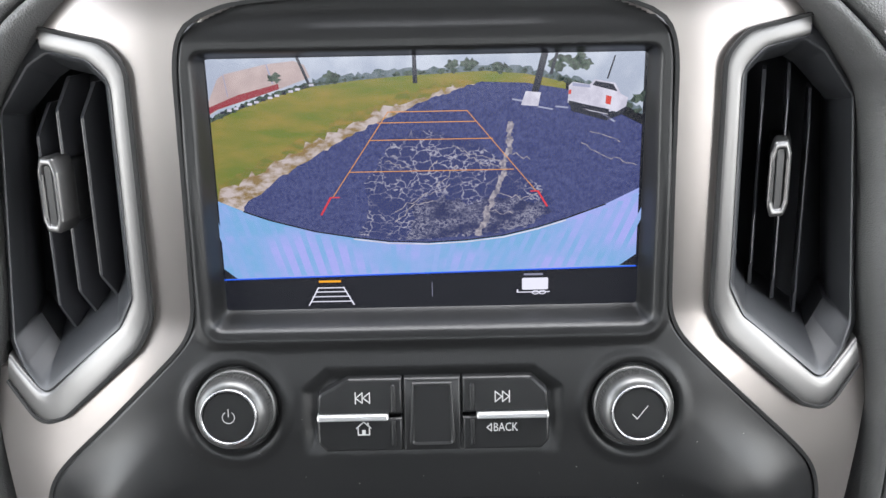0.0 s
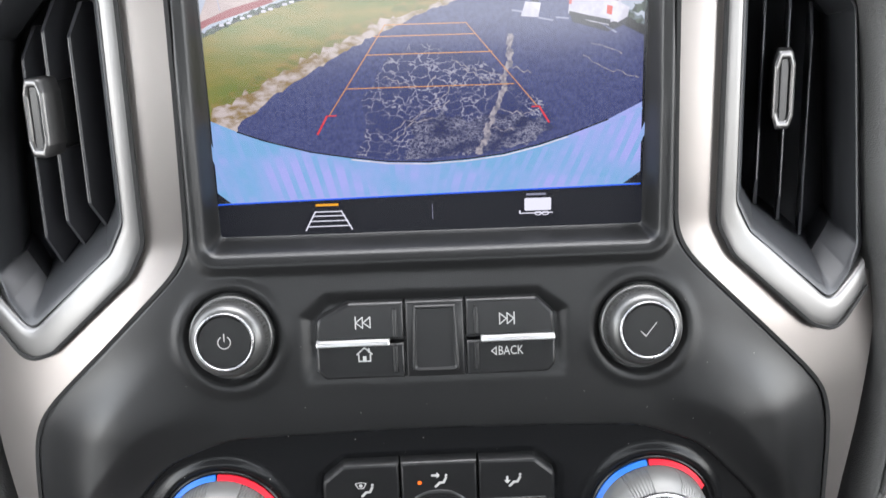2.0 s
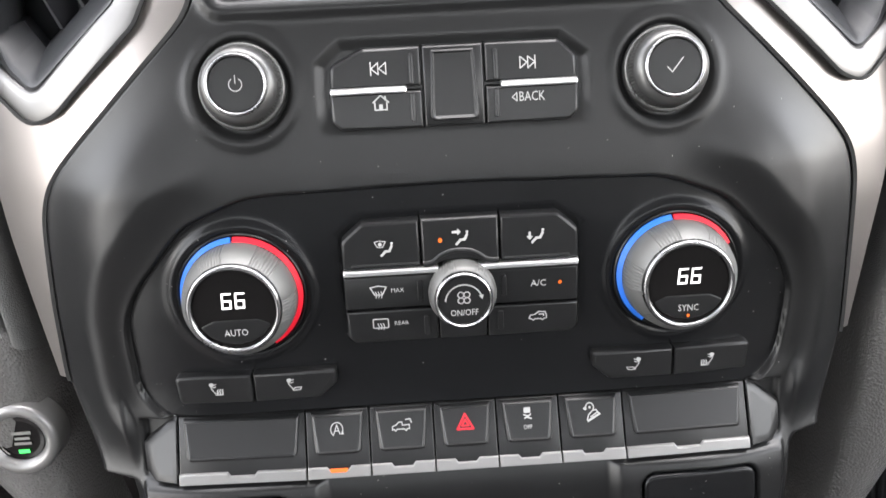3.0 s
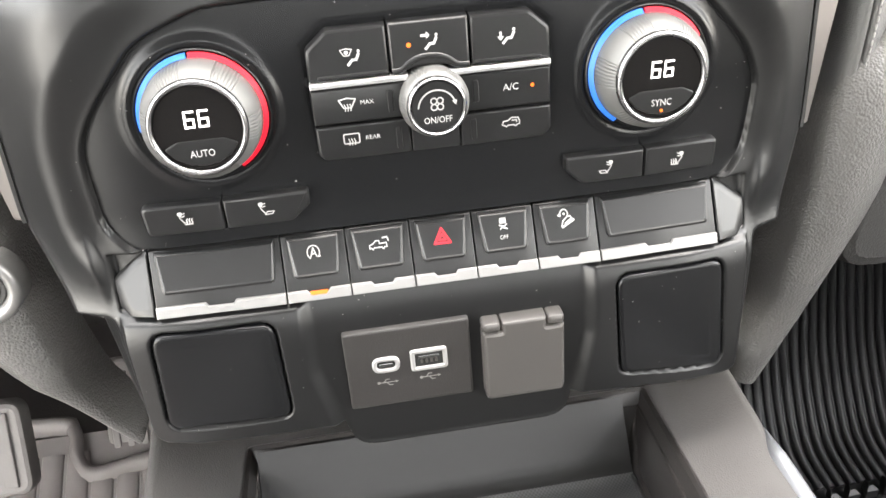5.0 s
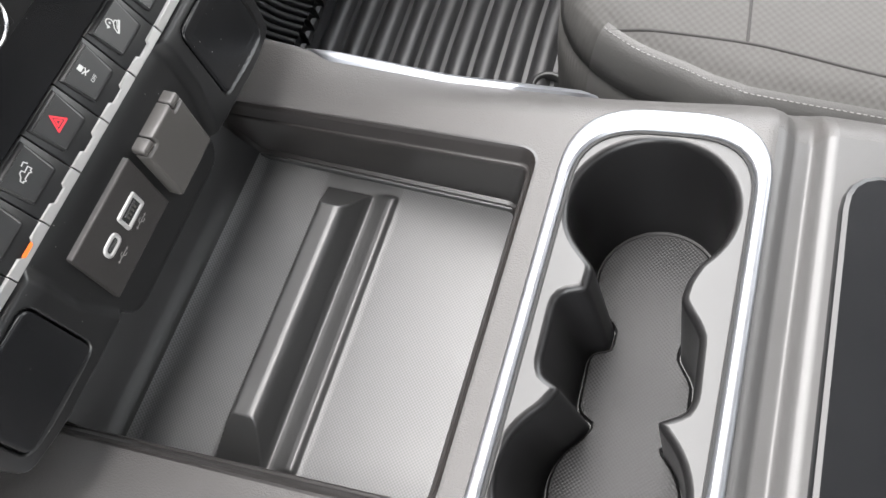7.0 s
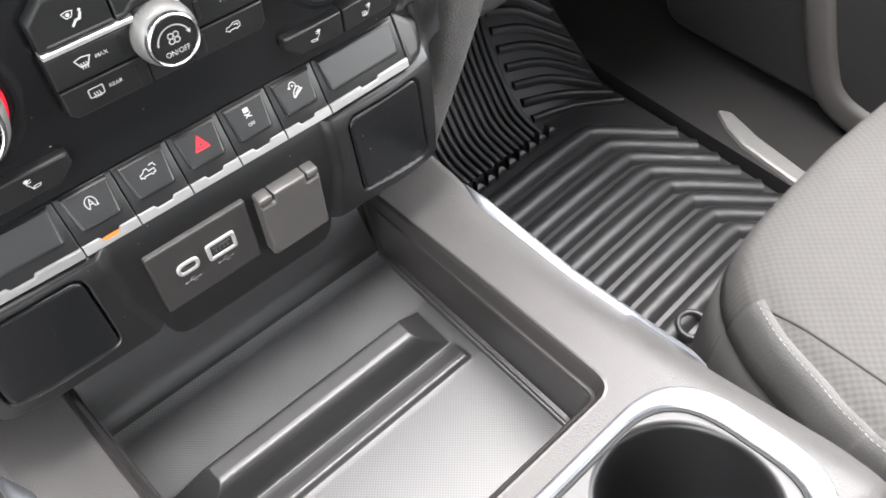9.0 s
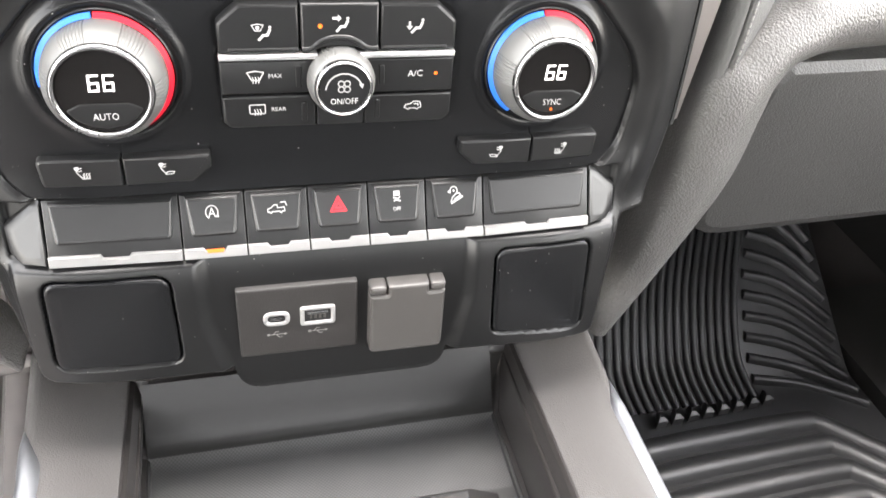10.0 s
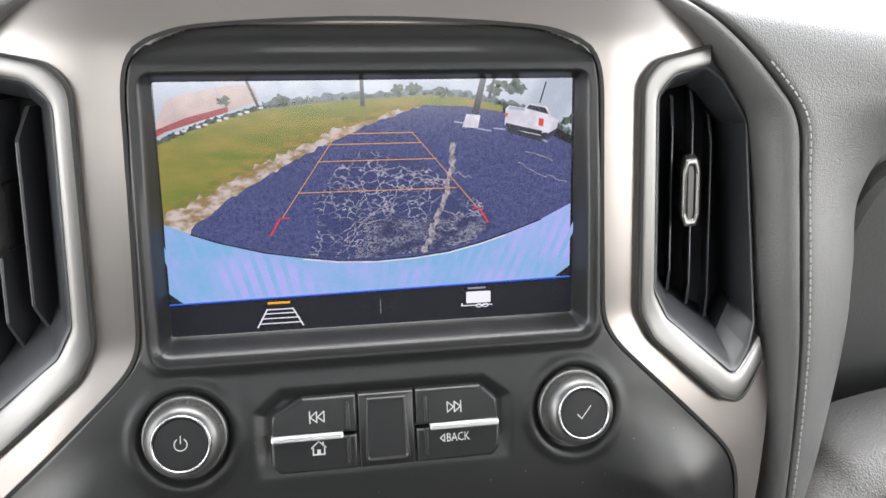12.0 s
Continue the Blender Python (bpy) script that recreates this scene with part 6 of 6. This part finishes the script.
flat("icon", moved(stroke([(-0.0036, -0.0008), (-0.0030, 0.0006), (-0.0012, 0.0008), (0.0004, 0.0020), (0.0030, 0.0018), (0.0036, 0.0004), (0.0036, -0.0010), (0.0026, -0.0012), (0.0020, -0.0018), (0.0012, -0.0012), (-0.0012, -0.0012), (-0.0018, -0.0018), (-0.0026, -0.0012)], 0.0005, True) + stroke([(0.0006, 0.0008), (0.0024, 0.0008), (0.0024, 0.0)], 0.0005), 0.0318, 0.5895), 0.0003, on_climate, PRINT, c7, "white recirculation icon")

s1 = key(fillet([(-0.1205, 0.5572), (-0.0890, 0.5572), (-0.0890, 0.5702), (-0.1215, 0.5702)], [0.0026, 0.0005, 0.0005, 0.0026]))
s2 = key(fillet([(-0.0884, 0.5572), (-0.0615, 0.5572), (-0.0535, 0.5640), (-0.0535, 0.5702), (-0.0884, 0.5702)], [0.0005, 0.003, 0.002, 0.0012, 0.0005]))
s3 = key(fillet([(0.0628, 0.5572), (0.0898, 0.5572), (0.0898, 0.5702), (0.0552, 0.5702), (0.0552, 0.5640)], [0.003, 0.0005, 0.0005, 0.0012, 0.002]))
s4 = key(fillet([(0.0904, 0.5572), (0.1230, 0.5572), (0.1238, 0.5702), (0.0904, 0.5702)], [0.0005, 0.0026, 0.0026, 0.0005]))
SEATBACK = stroke([(-0.0012, 0.0016), (-0.0018, 0.0004), (-0.0002, -0.0020), (0.0006, -0.0018)], 0.0004) + [[(-0.0026, 0.0022), (-0.0020, 0.0029), (-0.0008, 0.0030), (-0.0004, 0.0022), (-0.0010, 0.0012), (-0.0020, 0.0010)]]
SEATBACK += stroke([(-0.0006, 0.0020), (0.0004, 0.0024)], 0.0004) + stroke([(-0.0010, 0.0008), (0.0002, 0.0012)], 0.0004)
SEATICON = SEATBACK + stroke([(-0.0002, -0.0026), (0.0028, -0.0025), (0.0035, -0.0014), (0.0008, -0.0014)], 0.0004, True)
WAVES = stroke([(-0.0002, -0.0027), (0.0030, -0.0026)], 0.0004)
for x in (0.0006, 0.0016, 0.0026):
    WAVES += stroke([(x, -0.0024), (x + 0.0004, -0.0016), (x, -0.0010), (x + 0.0005, -0.0002)], 0.0004)
flip = [[(-x, z) for x, z in p][::-1] for p in SEATICON]
flat("icon", moved(SEATBACK + WAVES, -0.1045, 0.5646), 0.0003, on_climate, PRINT, s1, "white heated seat icon")
flat("icon", moved(SEATICON, -0.0720, 0.5646), 0.0003, on_climate, PRINT, s2, "white heated backrest icon")
flat("icon", moved(flip, 0.0735, 0.5640), 0.0003, on_climate, PRINT, s3, "white heated backrest icon")
flat("icon", moved([[(-x, z) for x, z in p][::-1] for p in SEATBACK + WAVES], 0.1052, 0.5640), 0.0003, on_climate, PRINT, s4, "white heated seat icon")


def ring_sector(name, m, r0, r1, a0, a1, h, mat, parent, label):
    n = max(4, int(abs(a1 - a0) / 5))
    bm = bmesh.new()
    rows = []
    for k in range(n + 1):
        a = radians(a0 + (a1 - a0) * k / n)
        rows.append([bm.verts.new(m @ Vector((r * math.cos(a), r * math.sin(a), z))) for r, z in ((r1, h - 0.003), (r1, h - 0.0004), (r1 - 0.0005, h), (r0, h + 0.0010), (r0, h - 0.003))])
    for p, q in zip(rows, rows[1:]):
        for i in range(4):
            bm.faces.new((p[i], p[i + 1], q[i + 1], q[i]))
    bm.faces.new(rows[0])
    bm.faces.new(rows[-1])
    return part(name, bm, mat, parent, label, smooth=False)


def six(cx, cz, w, h, t, mp):
    """A seven-segment six of joined cells."""
    xs = [cx - w / 2, cx - w / 2 + t, cx + w / 2 - t, cx + w / 2]
    zs = [cz - h / 2, cz - h / 2 + t, cz - t / 2, cz + t / 2, cz + h / 2 - t, cz + h / 2]
    bm = bmesh.new()
    v = [[bm.verts.new(mp(x + (z - cz) * 0.06, z, 0.0002)) for x in xs] for z in zs]
    for r, cells in enumerate(("111", "101", "111", "100", "111")):
        for c in range(3):
            if cells[c] == "1":
                bm.faces.new((v[r][c], v[r][c + 1], v[r + 1][c + 1], v[r + 1][c]))
    bmesh.ops.delete(bm, geom=[w for w in bm.verts if not w.link_faces], context="VERTS")
    return bm


def temperature_dial(cx, cz, word, blue, red, lamp, label):
    ob = new("temperature_dial")
    ob.parent = climate
    ob.empty_display_size = 0.01
    tagged(ob, label=label)
    m = knob_frame(cx, cz, 5, 0.0030)

    def mp(u, v, d):
        return m @ Vector((u, v, 0.0166 + d))
    ring_sector("colour_ring", m, 0.0230, 0.0248, *blue, 0.0016, BLUE_RING, ob, "bright blue printed arc")
    ring_sector("colour_ring", m, 0.0230, 0.0248, *red, 0.0016, RED_RING, ob, "bright red printed arc")
    lathe("collar", [(0.0264, -0.003), (0.0264, 0.0006), (0.0256, 0.0012), (0.0245, 0.0002)], m, BLACK, ob, "black collar")
    lathe("grip", [(0.0229, 0.0), (0.0227, 0.0060), (0.0214, 0.0120), (0.0184, 0.0160)], m, DIAL_GREY, ob, "grey grip with patches of fine ribs", seg=384, knurl=0.0004, teeth=4, patch=26)
    lathe("chrome_ring", [(0.0186, 0.0110), (0.0186, 0.0162), (0.0182, 0.0174), (0.0176, 0.0181), (0.0168, 0.0180), (0.0162, 0.0170), (0.0160, 0.0150)], m, CHROME, ob, "bright ring")
    lathe("face", [(0.0162, 0.0110), (0.0162, 0.0158), (0.0158, 0.0166)], m, GLOSS, ob, "gloss black display face")
    for dx in (-0.0025, 0.0027):
        part("digit", six(dx, 0.0036, 0.0039, 0.0066, 0.00074, mp), DIGIT, ob, "lit white digit six")
    plate("push_key", fillet([(-0.0138, -0.0068), (-0.0104, -0.0110), (-0.0056, -0.0136), (0.0, -0.0146), (0.0056, -0.0136), (0.0104, -0.0110), (0.0138, -0.0068), (0.0086, -0.0044), (-0.0086, -0.0044)], [0.001, 0.004, 0.004, 0.004, 0.004, 0.004, 0.001, 0.002, 0.002], 3), -0.001, 0.0006, 0.0004, mp, KEY, ob, "black push key")
    words("lettering", word, 0.0, -0.0096, 0.0028, mp, 0.0009, PRINT, ob, 0.85)
    if lamp:
        flat("lamp", [circle(0.0, -0.0128, 0.0007, 10)], 0.0009, mp, AMBER, ob, "small amber lamp")


temperature_dial(*TEMP_KNOBS[0], "AUTO", (188, 94), (92, -62), False, "grey dial with blue and red ring, lit 66 and AUTO")
temperature_dial(*TEMP_KNOBS[1], "SYNC", (236, 97), (95, 28), True, "grey dial with blue and red ring, lit 66 and SYNC")

m_fan = knob_frame(0.0010, 0.6020, 5, 0.0044)
fan = new("fan_knob")
fan.parent = climate
fan.empty_display_size = 0.01
tagged(fan, label="silver fan knob with black cap")


def on_fan(u, v, d):
    return m_fan @ Vector((u, v, 0.0160 + d))


lathe("grip", [(0.0140, 0.0), (0.0138, 0.0090), (0.0131, 0.0120), (0.0112, 0.0148)], m_fan, DIAL_GREY, fan, "grey translucent grip", seg=288, knurl=0.0002, teeth=4, patch=26)
lathe("chrome_ring", [(0.0117, 0.0110), (0.0117, 0.0156), (0.0114, 0.0166), (0.0108, 0.0170), (0.0102, 0.0164), (0.0100, 0.0150)], m_fan, CHROME, fan, "bright ring")
lathe("cap", [(0.0101, 0.0120), (0.0101, 0.0155), (0.0097, 0.0160)], m_fan, KEY, fan, "black satin cap")
blades = []
for a in (45, 135, 225, 315):
    blades += stroke(circle(0.0017 * math.cos(radians(a)), 0.0012 + 0.0017 * math.sin(radians(a)), 0.0012, 10), 0.0005, True)
flat("icon", blades + stroke(arc(0, -0.0008, 0.0074, 172, 22, 18), 0.0006) + [[(0.0058, 0.0020), (0.0079, 0.0022), (0.0073, 0.0002)]], 0.0003, on_fan, PRINT, fan, "white fan icon and arc")
words("lettering", "ON/OFF", 0.0, -0.0052, 0.0026, on_fan, 0.0003, PRINT, fan, 0.85)

# ---- switch row ----
row = thing("switch_row", "row of black rocker switches with satin chrome edge", "switch row")


def on_row(x, z, d):
    return Vector((x, 0.2500 + (z - 0.5245) * 0.56 + 3.4 * max(0, abs(x) - 0.10) ** 2 - d, z))


CUTS = [-0.1240, -0.0690, -0.0415, -0.0138, 0.0135, 0.0408, 0.0688, 0.1238]
switches = []
for a, b in zip(CUTS, CUTS[1:]):
    a, b = a + 0.0003, b - 0.0003
    sw = new("switch")
    sw.parent = row
    sw.empty_display_size = 0.01
    plate("body", fillet([(a, 0.5256), (b, 0.5256), (b, 0.5490), (a, 0.5490)], 0.0005, 2), -0.008, 0, 0.0006, on_row, KEY, sw)
    plate("face", fillet([(a + 0.0036, 0.5328), (b - 0.0036, 0.5328), (b - 0.0022, 0.5486), (a + 0.0022, 0.5486)], [0.0026, 0.0026, 0.0004, 0.0004]), -0.001, 0.0017, 0.0014, on_row, KEY, sw, dish=0.0004, rim=0.0)
    c, w = (a + b) / 2, (0.0052 if b - a < 0.04 else 0.0064)
    plate("chrome_edge", [(a, 0.5243), (b, 0.5243), (b, 0.5284), (c + w, 0.5284), (c + w - 0.0013, 0.5270), (c - w + 0.0013, 0.5270), (c - w, 0.5284), (a, 0.5284)], -0.006, 0.0009, 0.0005, on_row, EDGE_CHROME, sw, "satin chrome edge")
    switches.append(sw)
flat("lamp", [fillet([(-0.0585, 0.5268), (-0.0521, 0.5268), (-0.0512, 0.5283), (-0.0594, 0.5283)], 0.0003, 2)], 0.0014, on_row, AMBER, switches[1], "lit amber lamp")


def icon(i, polys, cx, cz, mat=PRINT, label="white printed icon"):
    flat("icon", moved(polys, cx, cz + 0.0006, 0.86), 0.0016, on_row, mat, switches[i], label)


icon(1, stroke(arc(0, 0, 0.0030, 235, -25, 18), 0.0005) + stroke([(-0.0015, -0.0019), (0, 0.0019), (0.0015, -0.0019)], 0.0005) + stroke([(-0.0009, -0.0006), (0.0009, -0.0006)], 0.0005) + [[(0.0018, -0.0022), (0.0034, -0.0022), (0.0030, -0.0006)]], -0.0555, 0.5420)
icon(2, stroke([(-0.0044, -0.0018), (-0.0044, -0.0004), (-0.0026, 0.0002), (-0.0012, 0.0014), (0.0004, 0.0014), (0.0006, 0.0), (0.0040, 0.0002), (0.0042, -0.0016), (0.0030, -0.0016), (0.0024, -0.0024), (0.0016, -0.0016), (-0.0022, -0.0016), (-0.0028, -0.0024), (-0.0036, -0.0016)], 0.0005, True) + stroke([(0.0024, 0.0024), (0.0046, 0.0026), (0.0052, 0.0010)], 0.0006), -0.0278, 0.5420)
icon(3, stroke([(-0.0040, -0.0026), (0.0040, -0.0026), (0.0, 0.0038)], 0.0010, True) + stroke([(-0.0017, -0.0012), (0.0017, -0.0012), (0.0, 0.0014)], 0.0008, True), -0.0002, 0.5414, RED_PRINT, "red hazard triangle")
icon(4, [rrect(0, 0.0036, 0.0034, 0.0018, 0.0004, 2)] + stroke([(-0.0014, 0.0048), (0.0014, 0.0048)], 0.0006) + stroke([(-0.0018, 0.0020), (0.0004, 0.0014), (-0.0014, 0.0004)], 0.0006) + stroke([(0.0018, 0.0022), (0.0, 0.0008), (0.0020, 0.0002)], 0.0006), 0.0268, 0.5412)
words("lettering", "OFF", 0.0268, 0.5388, 0.0016, on_row, 0.0016, PRINT, switches[4])
icon(5, stroke(arc(-0.0008, 0.0024, 0.0020, 200, -60, 12), 0.0006) + [circle(-0.0008, 0.0024, 0.0006, 8), [(-0.0044, 0.0020), (-0.0028, 0.0030), (-0.0028, 0.0010)]] + stroke([(-0.0024, -0.0030), (-0.0016, -0.0008), (0.0006, 0.0010), (0.0024, 0.0012), (0.0036, -0.0006)], 0.0006) + stroke([(-0.0020, -0.0034), (0.0040, -0.0006)], 0.0010) + stroke([(-0.0006, -0.0018), (0.0026, 0.0)], 0.0005), 0.0548, 0.5420)
for side in (-1, 1):
    bm = bmesh.new()
    o = [(0.1245, 0.5246, 0.0008), (0.1245, 0.5488, 0.0004), (0.1264, 0.5492, -0.0008), (0.1402, 0.5384, -0.0010), (0.1390, 0.5282, -0.0012), (0.1345, 0.5246, 0.0)]
    mid = (0.1292, 0.5350)
    loops = [[on_row(side * x, z, -0.014) for x, z, d in o], [on_row(side * x, z, d - 0.0008) for x, z, d in o]]
    loops.append([on_row(side * (x + (mid[0] - x) * 0.10), z + (mid[1] - z) * 0.07, d) for x, z, d in o])
    loops.append([on_row(side * (x + (mid[0] - x) * 0.40), z + (mid[1] - z) * 0.34, d + (0.0006 if x > 0.130 else 0.0)) for x, z, d in o])
    loft(bm, loops)
    part("end_cap", bm, KEY, row, "black bevelled end cap")


# ---- covers, sockets ----
def storage_cover(o, label):
    ob = thing("storage_cover", label, "cover", "blank covers")
    # the lid swells slightly towards its middle
    mp = plane_of(o, on_stack, 0.0042)
    bm = bmesh.new()
    steps = [(0, -0.003), (0, 0.0033), (0.0003, 0.0039), (0.0009, 0.0043), (0.0022, 0.0044)]
    steps += [(0.0022 + 0.0158 * k / 8, 0.0044 + 0.0003 * (1 - (1 - k / 8) ** 2)) for k in range(1, 9)]
    loft(bm, [[mp(x, z, d) for x, z in inset(o, k)] for k, d in steps])
    bmesh.ops.remove_doubles(bm, verts=bm.verts[:], dist=4e-6)
    part("lid", bm, BLACK, ob)
    part("joint", joint_bed(o), GAP, ob, "dark joint")
    return ob


def joint_bed(o):
    bm = bmesh.new()
    loft(bm, [[on_stack(x, z, d) for x, z in inset(o, k)] for k, d in ((-0.0022, -0.0014), (-0.0020, -0.0002), (0.0010, -0.0002))])
    return bm


for rim in COVER_RIMS:
    storage_cover(rim, "flat dark satin storage cover with rounded corners")

USBPLATE = material("grained_plate", (0.017, 0.0156, 0.015), 0.45, vary=0.08, bump=0.3, bump_scale=1500)
usb = thing("usb_port_panel", "black grained plate with two chrome-rimmed charging ports", "charging port")
plate("plate", rrect(-0.0208, 0.4862, 0.0565, 0.0405, 0.0012, 3), -0.004, 0.0030, 0.0010, on_stack, USBPLATE, usb)


def port(cx, cz, w, h, r, tongue):
    ob = new("port")
    ob.parent = usb
    ob.empty_display_size = 0.01
    frame_plate("rim", rrect(cx, cz, w, h, r, 4), rrect(cx, cz, w - 0.0042, h - 0.0042, max(0.0003, r - 0.0021), 4), 0.002, 0.0040, 0.0006, on_stack, PORT_RIM, ob, "pale grey rim")
    plate("socket", rrect(cx, cz, w - 0.0042, h - 0.0042, max(0.0003, r - 0.0021), 4), 0.0028, 0.0032, 0.0001, on_stack, GAP, ob, "dark socket")
    plate("tongue", rrect(cx, cz + tongue, (w - 0.0042) * 0.78, 0.0016, 0.0003, 2), 0.0030, 0.0037, 0.0002, on_stack, CHROME, ob, "contact tongue")


CONTACT = material("dull_contact_metal", (0.09, 0.085, 0.08), 0.4, metal=0.8, vary=0.1)


def contacts(cx, cz, count, pitch):
    for k in range(count):
        plate("contact", rrect(cx + (k - (count - 1) / 2) * pitch, cz, pitch * 0.5, 0.0022, 0.0002, 2), 0.0030, 0.0034, 0.0001, on_stack, CONTACT, usb)


contacts(-0.0118, 0.4878, 4, 0.0022)
port(-0.0312, 0.4886, 0.0126, 0.0080, 0.0039, 0.0)
port(-0.0118, 0.4886, 0.0168, 0.0112, 0.0018, 0.0014)
FORK = stroke([(-0.0040, 0), (0.0034, 0)], 0.0005) + [circle(-0.0042, 0, 0.0008, 8), [(0.0034, 0.0008), (0.0034, -0.0008), (0.0048, 0)]] + stroke([(-0.0020, 0), (-0.0008, 0.0016), (0.0006, 0.0016)], 0.0005) + stroke([(-0.0006, 0), (0.0006, -0.0016), (0.0020, -0.0016)], 0.0005)
FAINT = material("faint_grey_print", (0.16, 0.155, 0.15), 0.5, vary=0.0)
flat("icon", moved(FORK, -0.0312, 0.4795), 0.0037, on_stack, FAINT, usb, "faint grey charging symbol")
flat("icon", moved(FORK, -0.0118, 0.4795), 0.0037, on_stack, FAINT, usb, "faint grey charging symbol")

outlet = thing("power_outlet", "grey hinged power outlet cap", "power outlet")
OUTLET = material("grey_cap_plastic", (0.0465, 0.0435, 0.0413), 0.33, vary=0.06, bump=0.1, bump_scale=2000)
plate("cap", fillet([(0.0128, 0.4635), (0.0500, 0.4635), (0.0500, 0.4995), (0.0418, 0.4995), (0.0418, 0.5045), (0.0215, 0.5045), (0.0215, 0.4995), (0.0128, 0.4995)], [0.003, 0.003, 0.0006, 0.0008, 0.0008, 0.0008, 0.0008, 0.0006], 4), -0.003, 0.0074, 0.0018, on_stack, OUTLET, outlet)
for x0, x1 in ((0.0128, 0.0211), (0.0422, 0.0500)):
    plate("hinge", fillet([(x0, 0.4999), (x1, 0.4999), (x1, 0.5045), (x0, 0.5045)], 0.0018, 4), -0.003, 0.0072, 0.0016, on_stack, OUTLET, outlet)

# ---- start button on the lower dash ----
start = thing("start_button", "round silver-rimmed engine start button with small green lamp", "button")
m_start = Matrix.Translation((-0.2078, 0.2925, 0.5265)) @ Matrix(((1, 0, 0, 0), (0, 0.1, -0.995, 0), (0, 0.995, 0.1, 0), (0, 0, 0, 1)))
lathe("rim", [(0.0182, -0.010), (0.0182, 0.0020), (0.0174, 0.0040), (0.0148, 0.0048), (0.0122, 0.0034), (0.0112, 0.0)], m_start, EDGE_CHROME, start, "satin silver rim")
lathe("cap", [(0.0112, -0.005), (0.0112, 0.0012), (0.0110, 0.0020), (0.0090, 0.0016)], m_start, GLOSS, start, "gloss black cap")


def on_start(u, v, d):
    return m_start @ Vector((u, v, 0.0021 + d))


flat("print", stroke(arc(0, 0, 0.0098, 130, 230, 12), 0.0007) + [rrect(0.001, 0.003, 0.009, 0.0016, 0.0002, 2), rrect(0.001, 0.0002, 0.007, 0.0014, 0.0002, 2), rrect(0.001, -0.0024, 0.008, 0.0014, 0.0002, 2)], 0.0002, on_start, FAINT, start, "grey printed bars and arc")
flat("lamp", [rrect(0.001, -0.0064, 0.0052, 0.0020, 0.0004, 2)], 0.0004, on_start, GREEN, start, "small green lamp")

# ---- dust on the panels ----
DUST = material("pale_dust", (0.28, 0.27, 0.26), 0.9, vary=0.1)
random.seed(41)
dust_bm = bmesh.new()
for k in range(170):
    x, z = random.uniform(-0.15, 0.15), random.uniform(0.462, 0.70)
    if abs(x) > float(edge_x(z)) - 0.012:
        continue
    on_lid = 0.072 < abs(x) < 0.136 and 0.458 < z < 0.515
    y = float(base_y(x, z)) - 0.0049 if on_lid else float(base_y(x, z) + stack_hollow(np.array(x), np.array(z))) - 0.0005
    r, a = random.uniform(0.00010, 0.00030), random.uniform(0, 6.28)
    dust_bm.faces.new([dust_bm.verts.new((x + r * random.uniform(0.6, 1.6) * math.cos(a + b), y, z + r * random.uniform(0.6, 1.6) * math.sin(a + b))) for b in (0, 1.57, 3.14, 4.71)])
tagged(part("dust", dust_bm, DUST), "fine pale dust specks on the dark panels", "dust", kind="stuff")
